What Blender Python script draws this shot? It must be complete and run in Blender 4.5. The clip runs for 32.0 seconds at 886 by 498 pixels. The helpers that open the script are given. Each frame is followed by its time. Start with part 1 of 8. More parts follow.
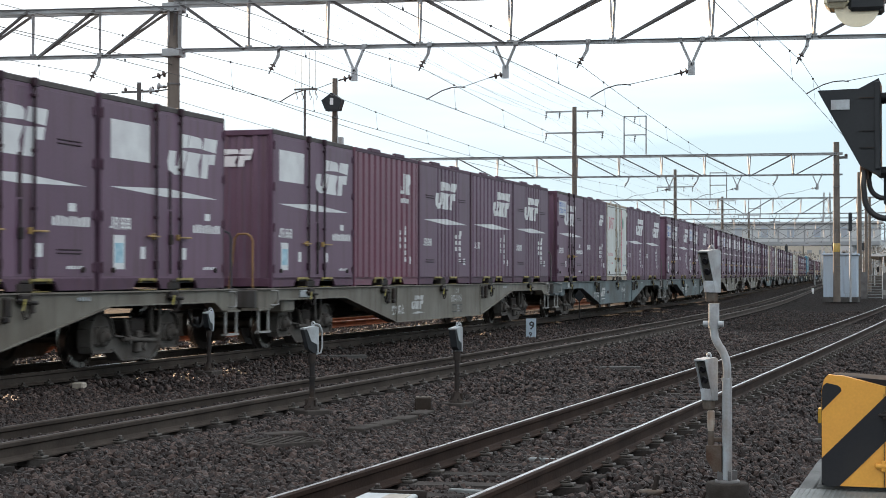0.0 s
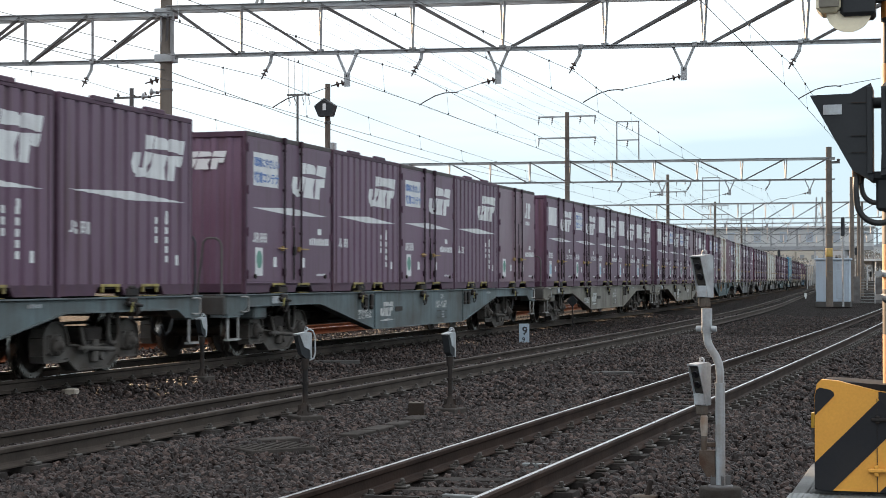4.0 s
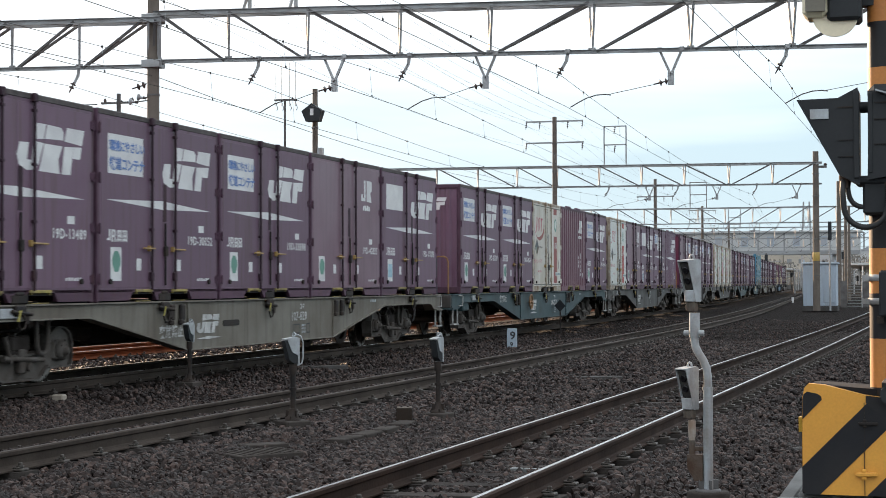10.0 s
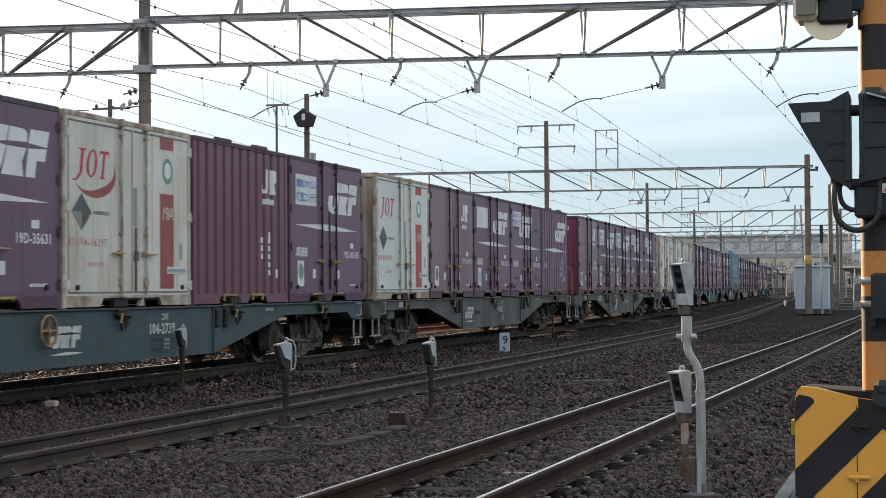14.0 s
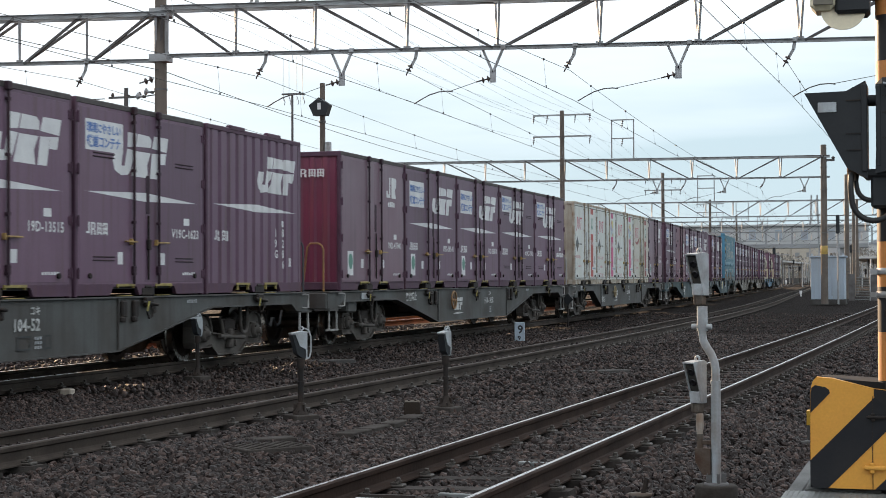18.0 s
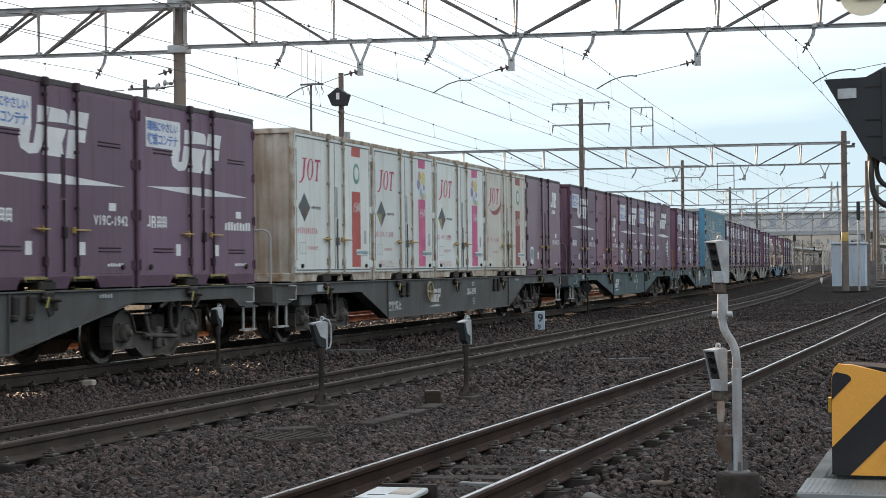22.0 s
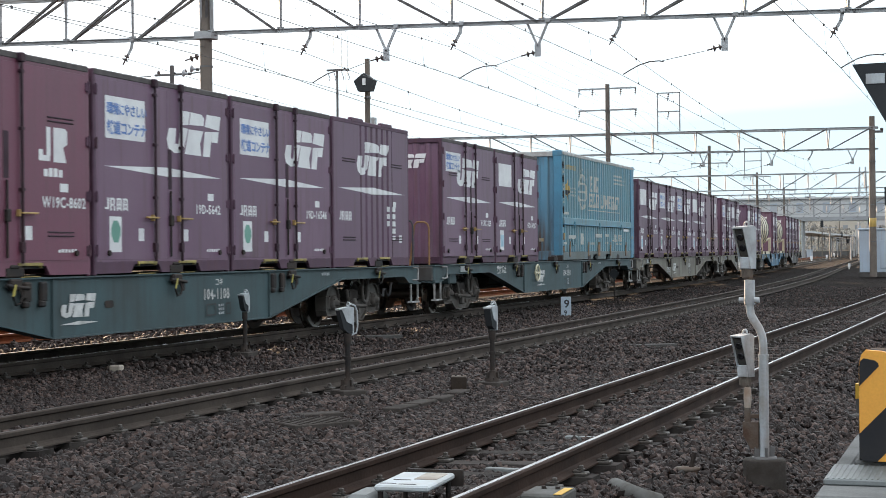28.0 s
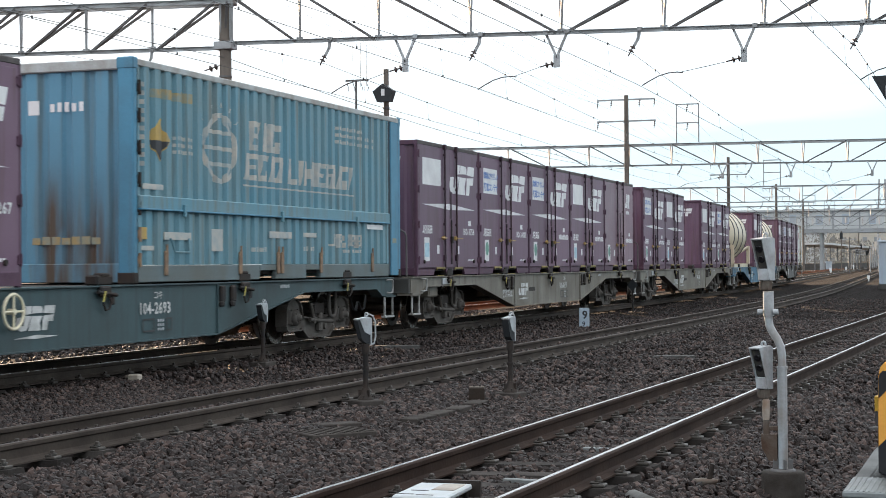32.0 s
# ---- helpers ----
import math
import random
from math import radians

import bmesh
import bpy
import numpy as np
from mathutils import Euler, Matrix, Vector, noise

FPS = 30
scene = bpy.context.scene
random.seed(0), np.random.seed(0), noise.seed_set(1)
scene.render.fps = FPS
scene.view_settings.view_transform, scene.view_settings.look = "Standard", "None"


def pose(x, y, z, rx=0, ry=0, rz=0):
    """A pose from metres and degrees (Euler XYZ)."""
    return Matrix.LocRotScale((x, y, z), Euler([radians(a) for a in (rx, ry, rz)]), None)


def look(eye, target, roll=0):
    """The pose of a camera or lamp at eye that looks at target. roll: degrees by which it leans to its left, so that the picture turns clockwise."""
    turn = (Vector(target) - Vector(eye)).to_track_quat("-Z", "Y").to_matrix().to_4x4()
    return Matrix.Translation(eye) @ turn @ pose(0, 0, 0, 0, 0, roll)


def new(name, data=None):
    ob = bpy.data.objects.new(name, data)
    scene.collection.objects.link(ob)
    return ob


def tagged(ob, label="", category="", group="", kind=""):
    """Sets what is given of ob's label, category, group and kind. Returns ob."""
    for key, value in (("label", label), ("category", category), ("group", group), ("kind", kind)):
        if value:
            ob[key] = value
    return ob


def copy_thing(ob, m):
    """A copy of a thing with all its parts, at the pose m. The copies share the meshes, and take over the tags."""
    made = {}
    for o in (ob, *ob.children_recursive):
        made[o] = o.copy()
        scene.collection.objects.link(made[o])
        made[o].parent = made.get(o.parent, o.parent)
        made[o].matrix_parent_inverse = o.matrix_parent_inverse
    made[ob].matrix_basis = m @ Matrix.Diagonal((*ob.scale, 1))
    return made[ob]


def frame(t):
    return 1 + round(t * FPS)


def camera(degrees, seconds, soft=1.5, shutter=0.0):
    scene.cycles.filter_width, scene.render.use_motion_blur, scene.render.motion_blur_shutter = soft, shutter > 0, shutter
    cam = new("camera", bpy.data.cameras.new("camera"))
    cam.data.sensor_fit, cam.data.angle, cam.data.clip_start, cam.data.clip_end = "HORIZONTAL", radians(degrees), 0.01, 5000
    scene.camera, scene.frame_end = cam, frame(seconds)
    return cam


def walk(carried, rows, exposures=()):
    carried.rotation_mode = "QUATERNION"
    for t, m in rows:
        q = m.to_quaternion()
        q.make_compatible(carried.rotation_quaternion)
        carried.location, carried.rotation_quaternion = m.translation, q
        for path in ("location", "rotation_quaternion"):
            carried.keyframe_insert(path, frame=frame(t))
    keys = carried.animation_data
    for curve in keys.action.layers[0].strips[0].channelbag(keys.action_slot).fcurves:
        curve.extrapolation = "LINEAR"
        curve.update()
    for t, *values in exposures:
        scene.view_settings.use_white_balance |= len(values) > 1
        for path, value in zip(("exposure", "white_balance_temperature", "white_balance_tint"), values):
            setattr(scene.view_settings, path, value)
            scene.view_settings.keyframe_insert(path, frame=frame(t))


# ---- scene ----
import itertools
# ------------------------------------------------------------ camera
EYE_Z = 1.226
cam = camera(30.14, 32.0, 0.85, 0.25)
# seconds and the camera's turn in degrees (it stands at one spot and is panned by hand)
PAN = (
    (0.0, 90.861, -0.041, 17.171),
    (0.5, 90.872, 0.197, 17.211),
    (1.0, 90.876, 0.141, 17.217),
    (1.5, 90.900, -0.009, 17.189),
    (2.0, 90.936, 0.016, 17.142),
    (2.5, 90.971, 0.262, 17.090),
    (3.0, 91.008, 0.105, 17.034),
    (3.5, 91.049, 0.066, 16.965),
    (5.5, 91.004, 0.098, 16.787),
    (6.0, 90.959, 0.288, 16.764),
    (6.5, 90.899, 0.257, 16.758),
    (7.0, 90.876, 0.191, 16.737),
    (7.5, 90.880, 0.255, 16.725),
    (8.0, 90.903, 0.331, 16.726),
    (8.5, 90.946, 0.034, 16.708),
    (9.0, 91.038, -0.091, 16.645),
    (9.5, 91.139, 0.098, 16.575),
    (10.0, 91.218, 0.170, 16.502),
    (10.5, 91.285, 0.037, 16.458),
    (11.0, 91.344, 0.004, 16.460),
    (11.5, 91.382, 0.222, 16.478),
    (12.0, 91.375, 0.380, 16.491),
    (12.5, 91.343, 0.280, 16.456),
    (13.0, 91.353, 0.127, 16.396),
    (13.5, 91.373, 0.305, 16.308),
    (14.0, 91.374, 0.398, 16.235),
    (14.5, 91.376, 0.022, 16.205),
    (16.5, 91.322, 0.065, 16.460),
    (17.0, 91.229, 0.185, 16.546),
    (17.5, 91.124, 0.189, 16.666),
    (18.0, 91.007, 0.240, 16.766),
    (18.5, 90.926, 0.035, 16.851),
    (19.0, 90.877, 0.114, 16.929),
    (19.5, 90.874, 0.146, 17.007),
    (20.0, 90.902, 0.145, 17.100),
    (20.5, 90.921, 0.017, 17.204),
    (21.0, 90.861, 0.187, 17.312),
    (21.5, 90.758, 0.401, 17.379),
    (22.0, 90.637, 0.602, 17.453),
    (22.5, 90.508, 0.718, 17.535),
    (23.0, 90.396, 1.064, 17.644),
    (23.5, 90.282, 1.480, 17.776),
    (24.0, 90.183, 1.068, 17.893),
    (24.5, 90.125, 0.916, 17.943),
    (25.0, 90.109, 0.924, 17.961),
    (25.5, 90.132, 0.895, 17.954),
    (27.5, 90.163, 0.924, 18.238),
    (28.0, 90.148, 0.588, 18.365),
    (28.5, 90.127, 0.648, 18.505),
    (29.0, 90.116, 0.922, 18.625),
    (29.5, 90.125, 0.852, 18.736),
    (30.0, 90.168, 0.471, 18.791),
    (30.5, 90.215, 0.585, 18.819),
    (31.0, 90.300, 0.701, 18.844),
    (31.5, 90.395, 0.588, 18.894),
    (32.0, 90.521, 0.389, 18.999),
)
walk(cam, [(t, pose(0, 0, EYE_Z, rx, ry, rz)) for t, rx, ry, rz in PAN],
     [(0, 1.24), (8, 1.20), (12, 1.11), (14, 1.00), (17, 0.98), (19, 1.13), (23, 1.18), (25, 1.34), (28, 1.48), (32, 1.48)])

# ------------------------------------------------------------ world and sun
SUN_EL, SUN_AZ = 13.5, -43.0      # degrees; azimuth clockwise from +Y
world = bpy.data.worlds.new("world")
scene.world = world
world.use_nodes = True
wn, wl = world.node_tree.nodes, world.node_tree.links
wn.clear()
w_out, w_bg = wn.new("ShaderNodeOutputWorld"), wn.new("ShaderNodeBackground")
sky = wn.new("ShaderNodeTexSky")
sky.sky_type, sky.sun_disc = "NISHITA", False
sky.sun_elevation, sky.sun_rotation = radians(SUN_EL), radians(SUN_AZ)
sky.altitude, sky.air_density, sky.dust_density, sky.ozone_density = 20, 1.0, 1.2, 1.0
w_co, w_map, w_noise = wn.new("ShaderNodeTexCoord"), wn.new("ShaderNodeMapping"), wn.new("ShaderNodeTexNoise")
w_map.inputs["Scale"].default_value = (1.2, 1.2, 9.0)
w_noise.inputs["Scale"].default_value = 1.7
w_noise.inputs["Detail"].default_value = 5
w_sep, w_add, w_ramp = wn.new("ShaderNodeSeparateXYZ"), wn.new("ShaderNodeMath"), wn.new("ShaderNodeValToRGB")
w_add.operation = "MULTIPLY_ADD"
w_add.inputs[1].default_value = 0.16
w_ramp.color_ramp.elements[0].position, w_ramp.color_ramp.elements[1].position = 0.190, 0.272
w_ramp.color_ramp.elements[0].color = (0.12, 0.12, 0.12, 1)
w_ramp.color_ramp.elements[1].color = (0.92, 0.92, 0.92, 1)
w_haze = wn.new("ShaderNodeMix")
w_haze.data_type = "RGBA"
w_haze.inputs[0].default_value = 0.92
w_haze.inputs[7].default_value = (4.5, 6.2, 7.2, 1)     # pale blue between the cloud deck and the horizon
w_mix = wn.new("ShaderNodeMix")
w_mix.data_type = "RGBA"
w_mix.inputs[7].default_value = (11.2, 11.9, 12.6, 1)     # thin bright cloud overhead
wl.new(w_co.outputs["Generated"], w_map.inputs["Vector"])
wl.new(w_map.outputs[0], w_noise.inputs["Vector"])
wl.new(w_co.outputs["Generated"], w_sep.inputs[0])
wl.new(w_noise.outputs["Fac"], w_add.inputs[0])
wl.new(w_sep.outputs[2], w_add.inputs[2])
w_side = wn.new("ShaderNodeMath")      # the cloud thickens towards the sun's side
w_side.operation = "MULTIPLY_ADD"
w_side.inputs[1].default_value = -0.13
wl.new(w_sep.outputs[0], w_side.inputs[0])
wl.new(w_add.outputs[0], w_side.inputs[2])
wl.new(w_side.outputs[0], w_ramp.inputs[0])
wl.new(w_ramp.outputs[0], w_mix.inputs[0])
wl.new(sky.outputs[0], w_haze.inputs[6])
wl.new(w_haze.outputs[2], w_mix.inputs[6])
wl.new(w_mix.outputs[2], w_bg.inputs["Color"])
w_bg.inputs["Strength"].default_value = 0.056
wl.new(w_bg.outputs[0], w_out.inputs[0])

sun_data = bpy.data.lights.new("sun", "SUN")
sun_data.energy, sun_data.angle, sun_data.color = 5.0, radians(0.6), (1.0, 0.70, 0.45)
sun = new("sun", sun_data)
_a, _e = radians(SUN_AZ), radians(SUN_EL)
SUN_DIR = Vector((math.sin(_a) * math.cos(_e), math.cos(_a) * math.cos(_e), math.sin(_e)))
sun.matrix_world = look(SUN_DIR * 60, (0, 0, 0))


# ------------------------------------------------------------ materials
def surface(name, base, rough=0.6, metal=0.0, other=None, grain=6.0, amount=0.5, bump=0.15, fine=60.0,
            streak=None, streak_amount=0.5, vary=0.0, stretch=(1, 1, 1), spec=0.5):
    """Base colour broken up at two scales, an optional second layer of streaks, a bump, and a shift from object to object."""
    m = bpy.data.materials.new(name)
    m.use_nodes = True
    n, l = m.node_tree.nodes, m.node_tree.links
    b = n["Principled BSDF"]
    b.inputs["Metallic"].default_value = metal
    b.inputs["Specular IOR Level"].default_value = spec
    co = n.new("ShaderNodeTexCoord")
    mp = n.new("ShaderNodeMapping")
    mp.inputs["Scale"].default_value = stretch
    l.new(co.outputs["Object"], mp.inputs["Vector"])
    info = n.new("ShaderNodeObjectInfo")
    off = n.new("ShaderNodeVectorMath")
    off.operation = "MULTIPLY_ADD"
    comb = n.new("ShaderNodeCombineXYZ")
    for k in range(3):
        l.new(info.outputs["Random"], comb.inputs[k])
    off.inputs[1].default_value = (37, 17, 29)
    l.new(comb.outputs[0], off.inputs[0])
    l.new(mp.outputs[0], off.inputs[2])
    big, small = n.new("ShaderNodeTexNoise"), n.new("ShaderNodeTexNoise")
    big.inputs["Scale"].default_value, big.inputs["Detail"].default_value = grain, 6
    small.inputs["Scale"].default_value, small.inputs["Detail"].default_value = fine, 4
    l.new(off.outputs[0], big.inputs["Vector"])
    l.new(off.outputs[0], small.inputs["Vector"])
    other = other or tuple(c * 0.55 for c in base)
    ramp = n.new("ShaderNodeValToRGB")
    ramp.color_ramp.elements[0].position, ramp.color_ramp.elements[1].position = 0.35, 0.68
    l.new(big.outputs["Fac"], ramp.inputs[0])
    mul = n.new("ShaderNodeMath")
    mul.operation = "MULTIPLY"
    mul.inputs[1].default_value = amount
    l.new(ramp.outputs[0], mul.inputs[0])
    mix = n.new("ShaderNodeMix")
    mix.data_type = "RGBA"
    mix.inputs[6].default_value, mix.inputs[7].default_value = (*base, 1), (*other, 1)
    l.new(mul.outputs[0], mix.inputs[0])
    colour = mix.outputs[2]
    if streak:
        sm = n.new("ShaderNodeMapping")
        sm.inputs["Scale"].default_value = (9, 9, 0.5)
        l.new(co.outputs["Object"], sm.inputs["Vector"])
        so = n.new("ShaderNodeVectorMath")
        so.operation = "MULTIPLY_ADD"
        so.inputs[1].default_value = (11, 23, 31)
        l.new(comb.outputs[0], so.inputs[0])
        l.new(sm.outputs[0], so.inputs[2])
        st = n.new("ShaderNodeTexNoise")
        st.inputs["Scale"].default_value, st.inputs["Detail"].default_value = 1.0, 5
        l.new(so.outputs[0], st.inputs["Vector"])
        sr = n.new("ShaderNodeValToRGB")
        sr.color_ramp.elements[0].position, sr.color_ramp.elements[1].position = 0.5, 0.78
        l.new(st.outputs["Fac"], sr.inputs[0])
        sx = n.new("ShaderNodeMath")
        sx.operation = "MULTIPLY"
        sx.inputs[1].default_value = streak_amount
        l.new(sr.outputs[0], sx.inputs[0])
        m2 = n.new("ShaderNodeMix")
        m2.data_type = "RGBA"
        m2.inputs[7].default_value = (*streak, 1)
        l.new(colour, m2.inputs[6])
        l.new(sx.outputs[0], m2.inputs[0])
        colour = m2.outputs[2]
    tone = n.new("ShaderNodeHueSaturation")
    tv = n.new("ShaderNodeMapRange")
    tv.inputs[3].default_value, tv.inputs[4].default_value = 1 - 0.25 * amount, 1 + 0.25 * amount
    l.new(small.outputs["Fac"], tv.inputs[0])
    if vary:
        vr = n.new("ShaderNodeMapRange")
        vr.inputs[3].default_value, vr.inputs[4].default_value = 1 - vary, 1 + vary
        l.new(info.outputs["Random"], vr.inputs[0])
        vm = n.new("ShaderNodeMath")
        vm.operation = "MULTIPLY"
        l.new(tv.outputs[0], vm.inputs[0])
        l.new(vr.outputs[0], vm.inputs[1])
        l.new(vm.outputs[0], tone.inputs["Value"])
    else:
        l.new(tv.outputs[0], tone.inputs["Value"])
    l.new(colour, tone.inputs["Color"])
    l.new(tone.outputs[0], b.inputs["Base Color"])
    rr = n.new("ShaderNodeMapRange")
    rr.inputs[3].default_value, rr.inputs[4].default_value = max(0.05, rough - 0.12), min(1, rough + 0.12)
    l.new(big.outputs["Fac"], rr.inputs[0])
    l.new(rr.outputs[0], b.inputs["Roughness"])
    if bump:
        bp = n.new("ShaderNodeBump")
        bp.inputs["Strength"].default_value, bp.inputs["Distance"].default_value = bump, 0.01
        l.new(small.outputs["Fac"], bp.inputs["Height"])
        l.new(bp.outputs[0], b.inputs["Normal"])
    return m


RUST = (0.10, 0.045, 0.02)
PURPLE = surface("container_purple", (0.122, 0.061, 0.102), 0.5, other=(0.150, 0.089, 0.130), grain=1.2, amount=0.8, bump=0.05,
                 streak=(0.082, 0.044, 0.046), streak_amount=0.85, vary=0.14, spec=0.5)
# greyer and lighter purple: the sky's sheen on the sides is painted in
PURPLE_GREY = surface("container_sheen_purple", (0.178, 0.100, 0.132), 0.42, other=(0.152, 0.078, 0.108), grain=0.9, amount=0.8, bump=0.05, streak=(0.085, 0.05, 0.06), streak_amount=0.6, vary=0.10, spec=0.5)
WINE = surface("container_wine_red", (0.140, 0.036, 0.064), 0.45, other=(0.132, 0.050, 0.076), grain=1.2, amount=0.7, bump=0.05,
               streak=(0.09, 0.04, 0.05), streak_amount=0.5, vary=0.12, spec=0.5)
WINE_END = surface("container_end_wine", (0.145, 0.022, 0.058), 0.4, other=(0.105, 0.022, 0.045), grain=1.2, amount=0.8, bump=0.05, streak=(0.19, 0.06, 0.05), streak_amount=0.5, spec=0.5)
PURPLE_FRAME = surface("container_purple_frame", (0.070, 0.034, 0.056), 0.55, other=(0.11, 0.06, 0.09), grain=4, amount=0.7, bump=0.08, streak=RUST, streak_amount=0.3, vary=0.14, spec=0.25)
PURPLE_DARK = surface("container_edge", (0.046, 0.025, 0.036), 0.6, grain=5, amount=0.6, streak=RUST, streak_amount=0.25, spec=0.2)
OFFWHITE = surface("container_white", (0.63, 0.655, 0.635), 0.5, other=(0.56, 0.56, 0.505), grain=1.5, amount=0.6, bump=0.04,
                   streak=(0.36, 0.28, 0.19), streak_amount=0.35, vary=0.06)
MARK_WHITE = surface("marking_white", (0.70, 0.70, 0.70), 0.55, other=(0.50, 0.48, 0.50), grain=3, amount=0.55, bump=0.0)
MARK_BLUE = surface("marking_blue", (0.12, 0.22, 0.50), 0.55, grain=3, amount=0.3, bump=0.0)
DOOR_GASKET = surface("door_gasket", (0.10, 0.11, 0.11), 0.7, other=(0.18, 0.17, 0.15), grain=5, amount=0.8, bump=0.05)
MARK_RED = surface("marking_red", (0.44, 0.035, 0.085), 0.55, grain=3, amount=0.4, bump=0.0)
MARK_ORANGE = surface("marking_orange", (0.42, 0.070, 0.055), 0.55, grain=3, amount=0.4, bump=0.0)
MARK_PINK = surface("marking_pink", (0.56, 0.10, 0.23), 0.55, grain=3, amount=0.4, bump=0.0)
MARK_VIOLET = surface("marking_violet", (0.27, 0.24, 0.42), 0.55, grain=3, amount=0.4, bump=0.0)
MARK_SKY = surface("marking_sky", (0.28, 0.46, 0.60), 0.55, grain=3, amount=0.4, bump=0.0)
MARK_OCHRE = surface("marking_ochre", (0.34, 0.24, 0.09), 0.6, other=(0.14, 0.24, 0.26), grain=6, amount=0.8, bump=0.0)
MARK_LIME = surface("marking_lime", (0.43, 0.53, 0.33), 0.55, grain=3, amount=0.4, bump=0.0)
MARK_GREEN = surface("marking_green", (0.13, 0.30, 0.24), 0.55, grain=3, amount=0.4, bump=0.0)
MARK_CYAN = surface("label_pale_blue", (0.42, 0.58, 0.66), 0.55, other=(0.15, 0.36, 0.48), grain=9, amount=0.7, bump=0.0)
MARK_DARK = surface("marking_dark", (0.03, 0.03, 0.035), 0.6, grain=3, amount=0.3, bump=0.0)
MARK_SLATE = surface("marking_slate", (0.085, 0.095, 0.10), 0.6, grain=3, amount=0.3, bump=0.0)
MARK_BROWN = surface("marking_brown", (0.10, 0.075, 0.05), 0.6, grain=3, amount=0.3, bump=0.0)
MARK_SLATE_BLUE = surface("marking_slate_blue", (0.22, 0.33, 0.38), 0.6, grain=4, amount=0.5, bump=0.0)
DOT_YELLOW = surface("dot_pale_yellow", (0.60, 0.54, 0.22), 0.55, grain=3, amount=0.4, bump=0.0)
DOT_PEACH = surface("dot_peach", (0.56, 0.33, 0.24), 0.55, grain=3, amount=0.4, bump=0.0)
MARK_YELLOW = surface("marking_yellow", (0.62, 0.36, 0.03), 0.55, grain=3, amount=0.4, bump=0.0)
MARK_OCHRE_BRIGHT = surface("marking_bright_ochre", (0.46, 0.30, 0.07), 0.6, other=(0.30, 0.22, 0.10), grain=6, amount=0.8, bump=0.0)
TOP_PALE = surface("top_pale_paint", (0.40, 0.42, 0.42), 0.6, other=(0.26, 0.23, 0.20), grain=5, amount=0.8, bump=0.05)
STRAP = surface("strap_rust_brown", (0.26, 0.165, 0.10), 0.7, other=(0.12, 0.08, 0.06), grain=8, amount=0.8, bump=0.1)
BLUE_LINE = surface("container_gap_dark", (0.020, 0.032, 0.045), 0.7, grain=5, amount=0.5, bump=0.05)
W_GREYBLUE = surface("rail_grey_blue", (0.105, 0.140, 0.150), 0.6, other=(0.10, 0.105, 0.09), grain=2.0, amount=0.9, bump=0.08)
MARK_SALMON = surface("marking_salmon", (0.46, 0.42, 0.37), 0.6, other=(0.24, 0.31, 0.34), grain=6, amount=0.8, bump=0.0)
POCKET_YELLOW = surface("pocket_yellow", (0.36, 0.285, 0.075), 0.6, other=(0.13, 0.10, 0.05), grain=7, amount=0.8)
HANDLE_BRASS = surface("handle_worn_brass", (0.42, 0.27, 0.085), 0.5, other=(0.22, 0.14, 0.06), grain=9, amount=0.8)
HAND_WHEEL = surface("hand_wheel_rusty", (0.30, 0.165, 0.075), 0.6, other=(0.15, 0.085, 0.05), grain=7, amount=0.8, bump=0.1)
TOP_RIM = surface("container_top_rim", (0.045, 0.036, 0.036), 0.7, other=(0.11, 0.095, 0.09), grain=9, amount=0.7, bump=0.1)
DIRTY_WHITE = surface("container_white_dirty", (0.36, 0.32, 0.27), 0.6, other=(0.13, 0.09, 0.06), grain=4, amount=0.8, bump=0.1)
WHITE_RUST = surface("container_white_rusty", (0.47, 0.44, 0.38), 0.6, other=(0.24, 0.155, 0.085), grain=5, amount=1.0, bump=0.1, streak=(0.10, 0.055, 0.03), streak_amount=0.8, spec=0.3)
WHITE_AGED = surface("container_white_aged", (0.60, 0.585, 0.54), 0.5, other=(0.49, 0.45, 0.375), grain=1.1, amount=0.9, bump=0.04,
                     streak=(0.33, 0.24, 0.14), streak_amount=0.7, vary=0.05)
MARK_DULL_RED = surface("marking_dull_red", (0.24, 0.045, 0.042), 0.55, other=(0.34, 0.12, 0.10), grain=3, amount=0.5, bump=0.0)
MARK_RED_THIN = surface("marking_pale_red", (0.47, 0.14, 0.16), 0.55, other=(0.52, 0.34, 0.33), grain=6, amount=0.7, bump=0.0)
WHITE_END = surface("container_white_stained", (0.44, 0.41, 0.35), 0.6, other=(0.26, 0.20, 0.14), grain=1.4, amount=0.9, bump=0.05, streak=(0.13, 0.09, 0.055), streak_amount=0.9, spec=0.3)
BLACK_IRON = surface("black_iron", (0.018, 0.016, 0.016), 0.65, other=(0.045, 0.032, 0.025), grain=6, amount=0.8, bump=0.2, spec=0.2)
RAIL_BLUE = surface("container_blue", (0.088, 0.228, 0.295), 0.5, other=(0.135, 0.228, 0.255), grain=1.3, amount=0.8, bump=0.05,
                    streak=(0.125, 0.125, 0.100), streak_amount=0.85)
BLUE_POST = surface("container_blue_bright", (0.055, 0.215, 0.335), 0.5, other=(0.05, 0.16, 0.24), grain=2.5, amount=0.8, bump=0.05, streak=(0.08, 0.10, 0.10), streak_amount=0.6)


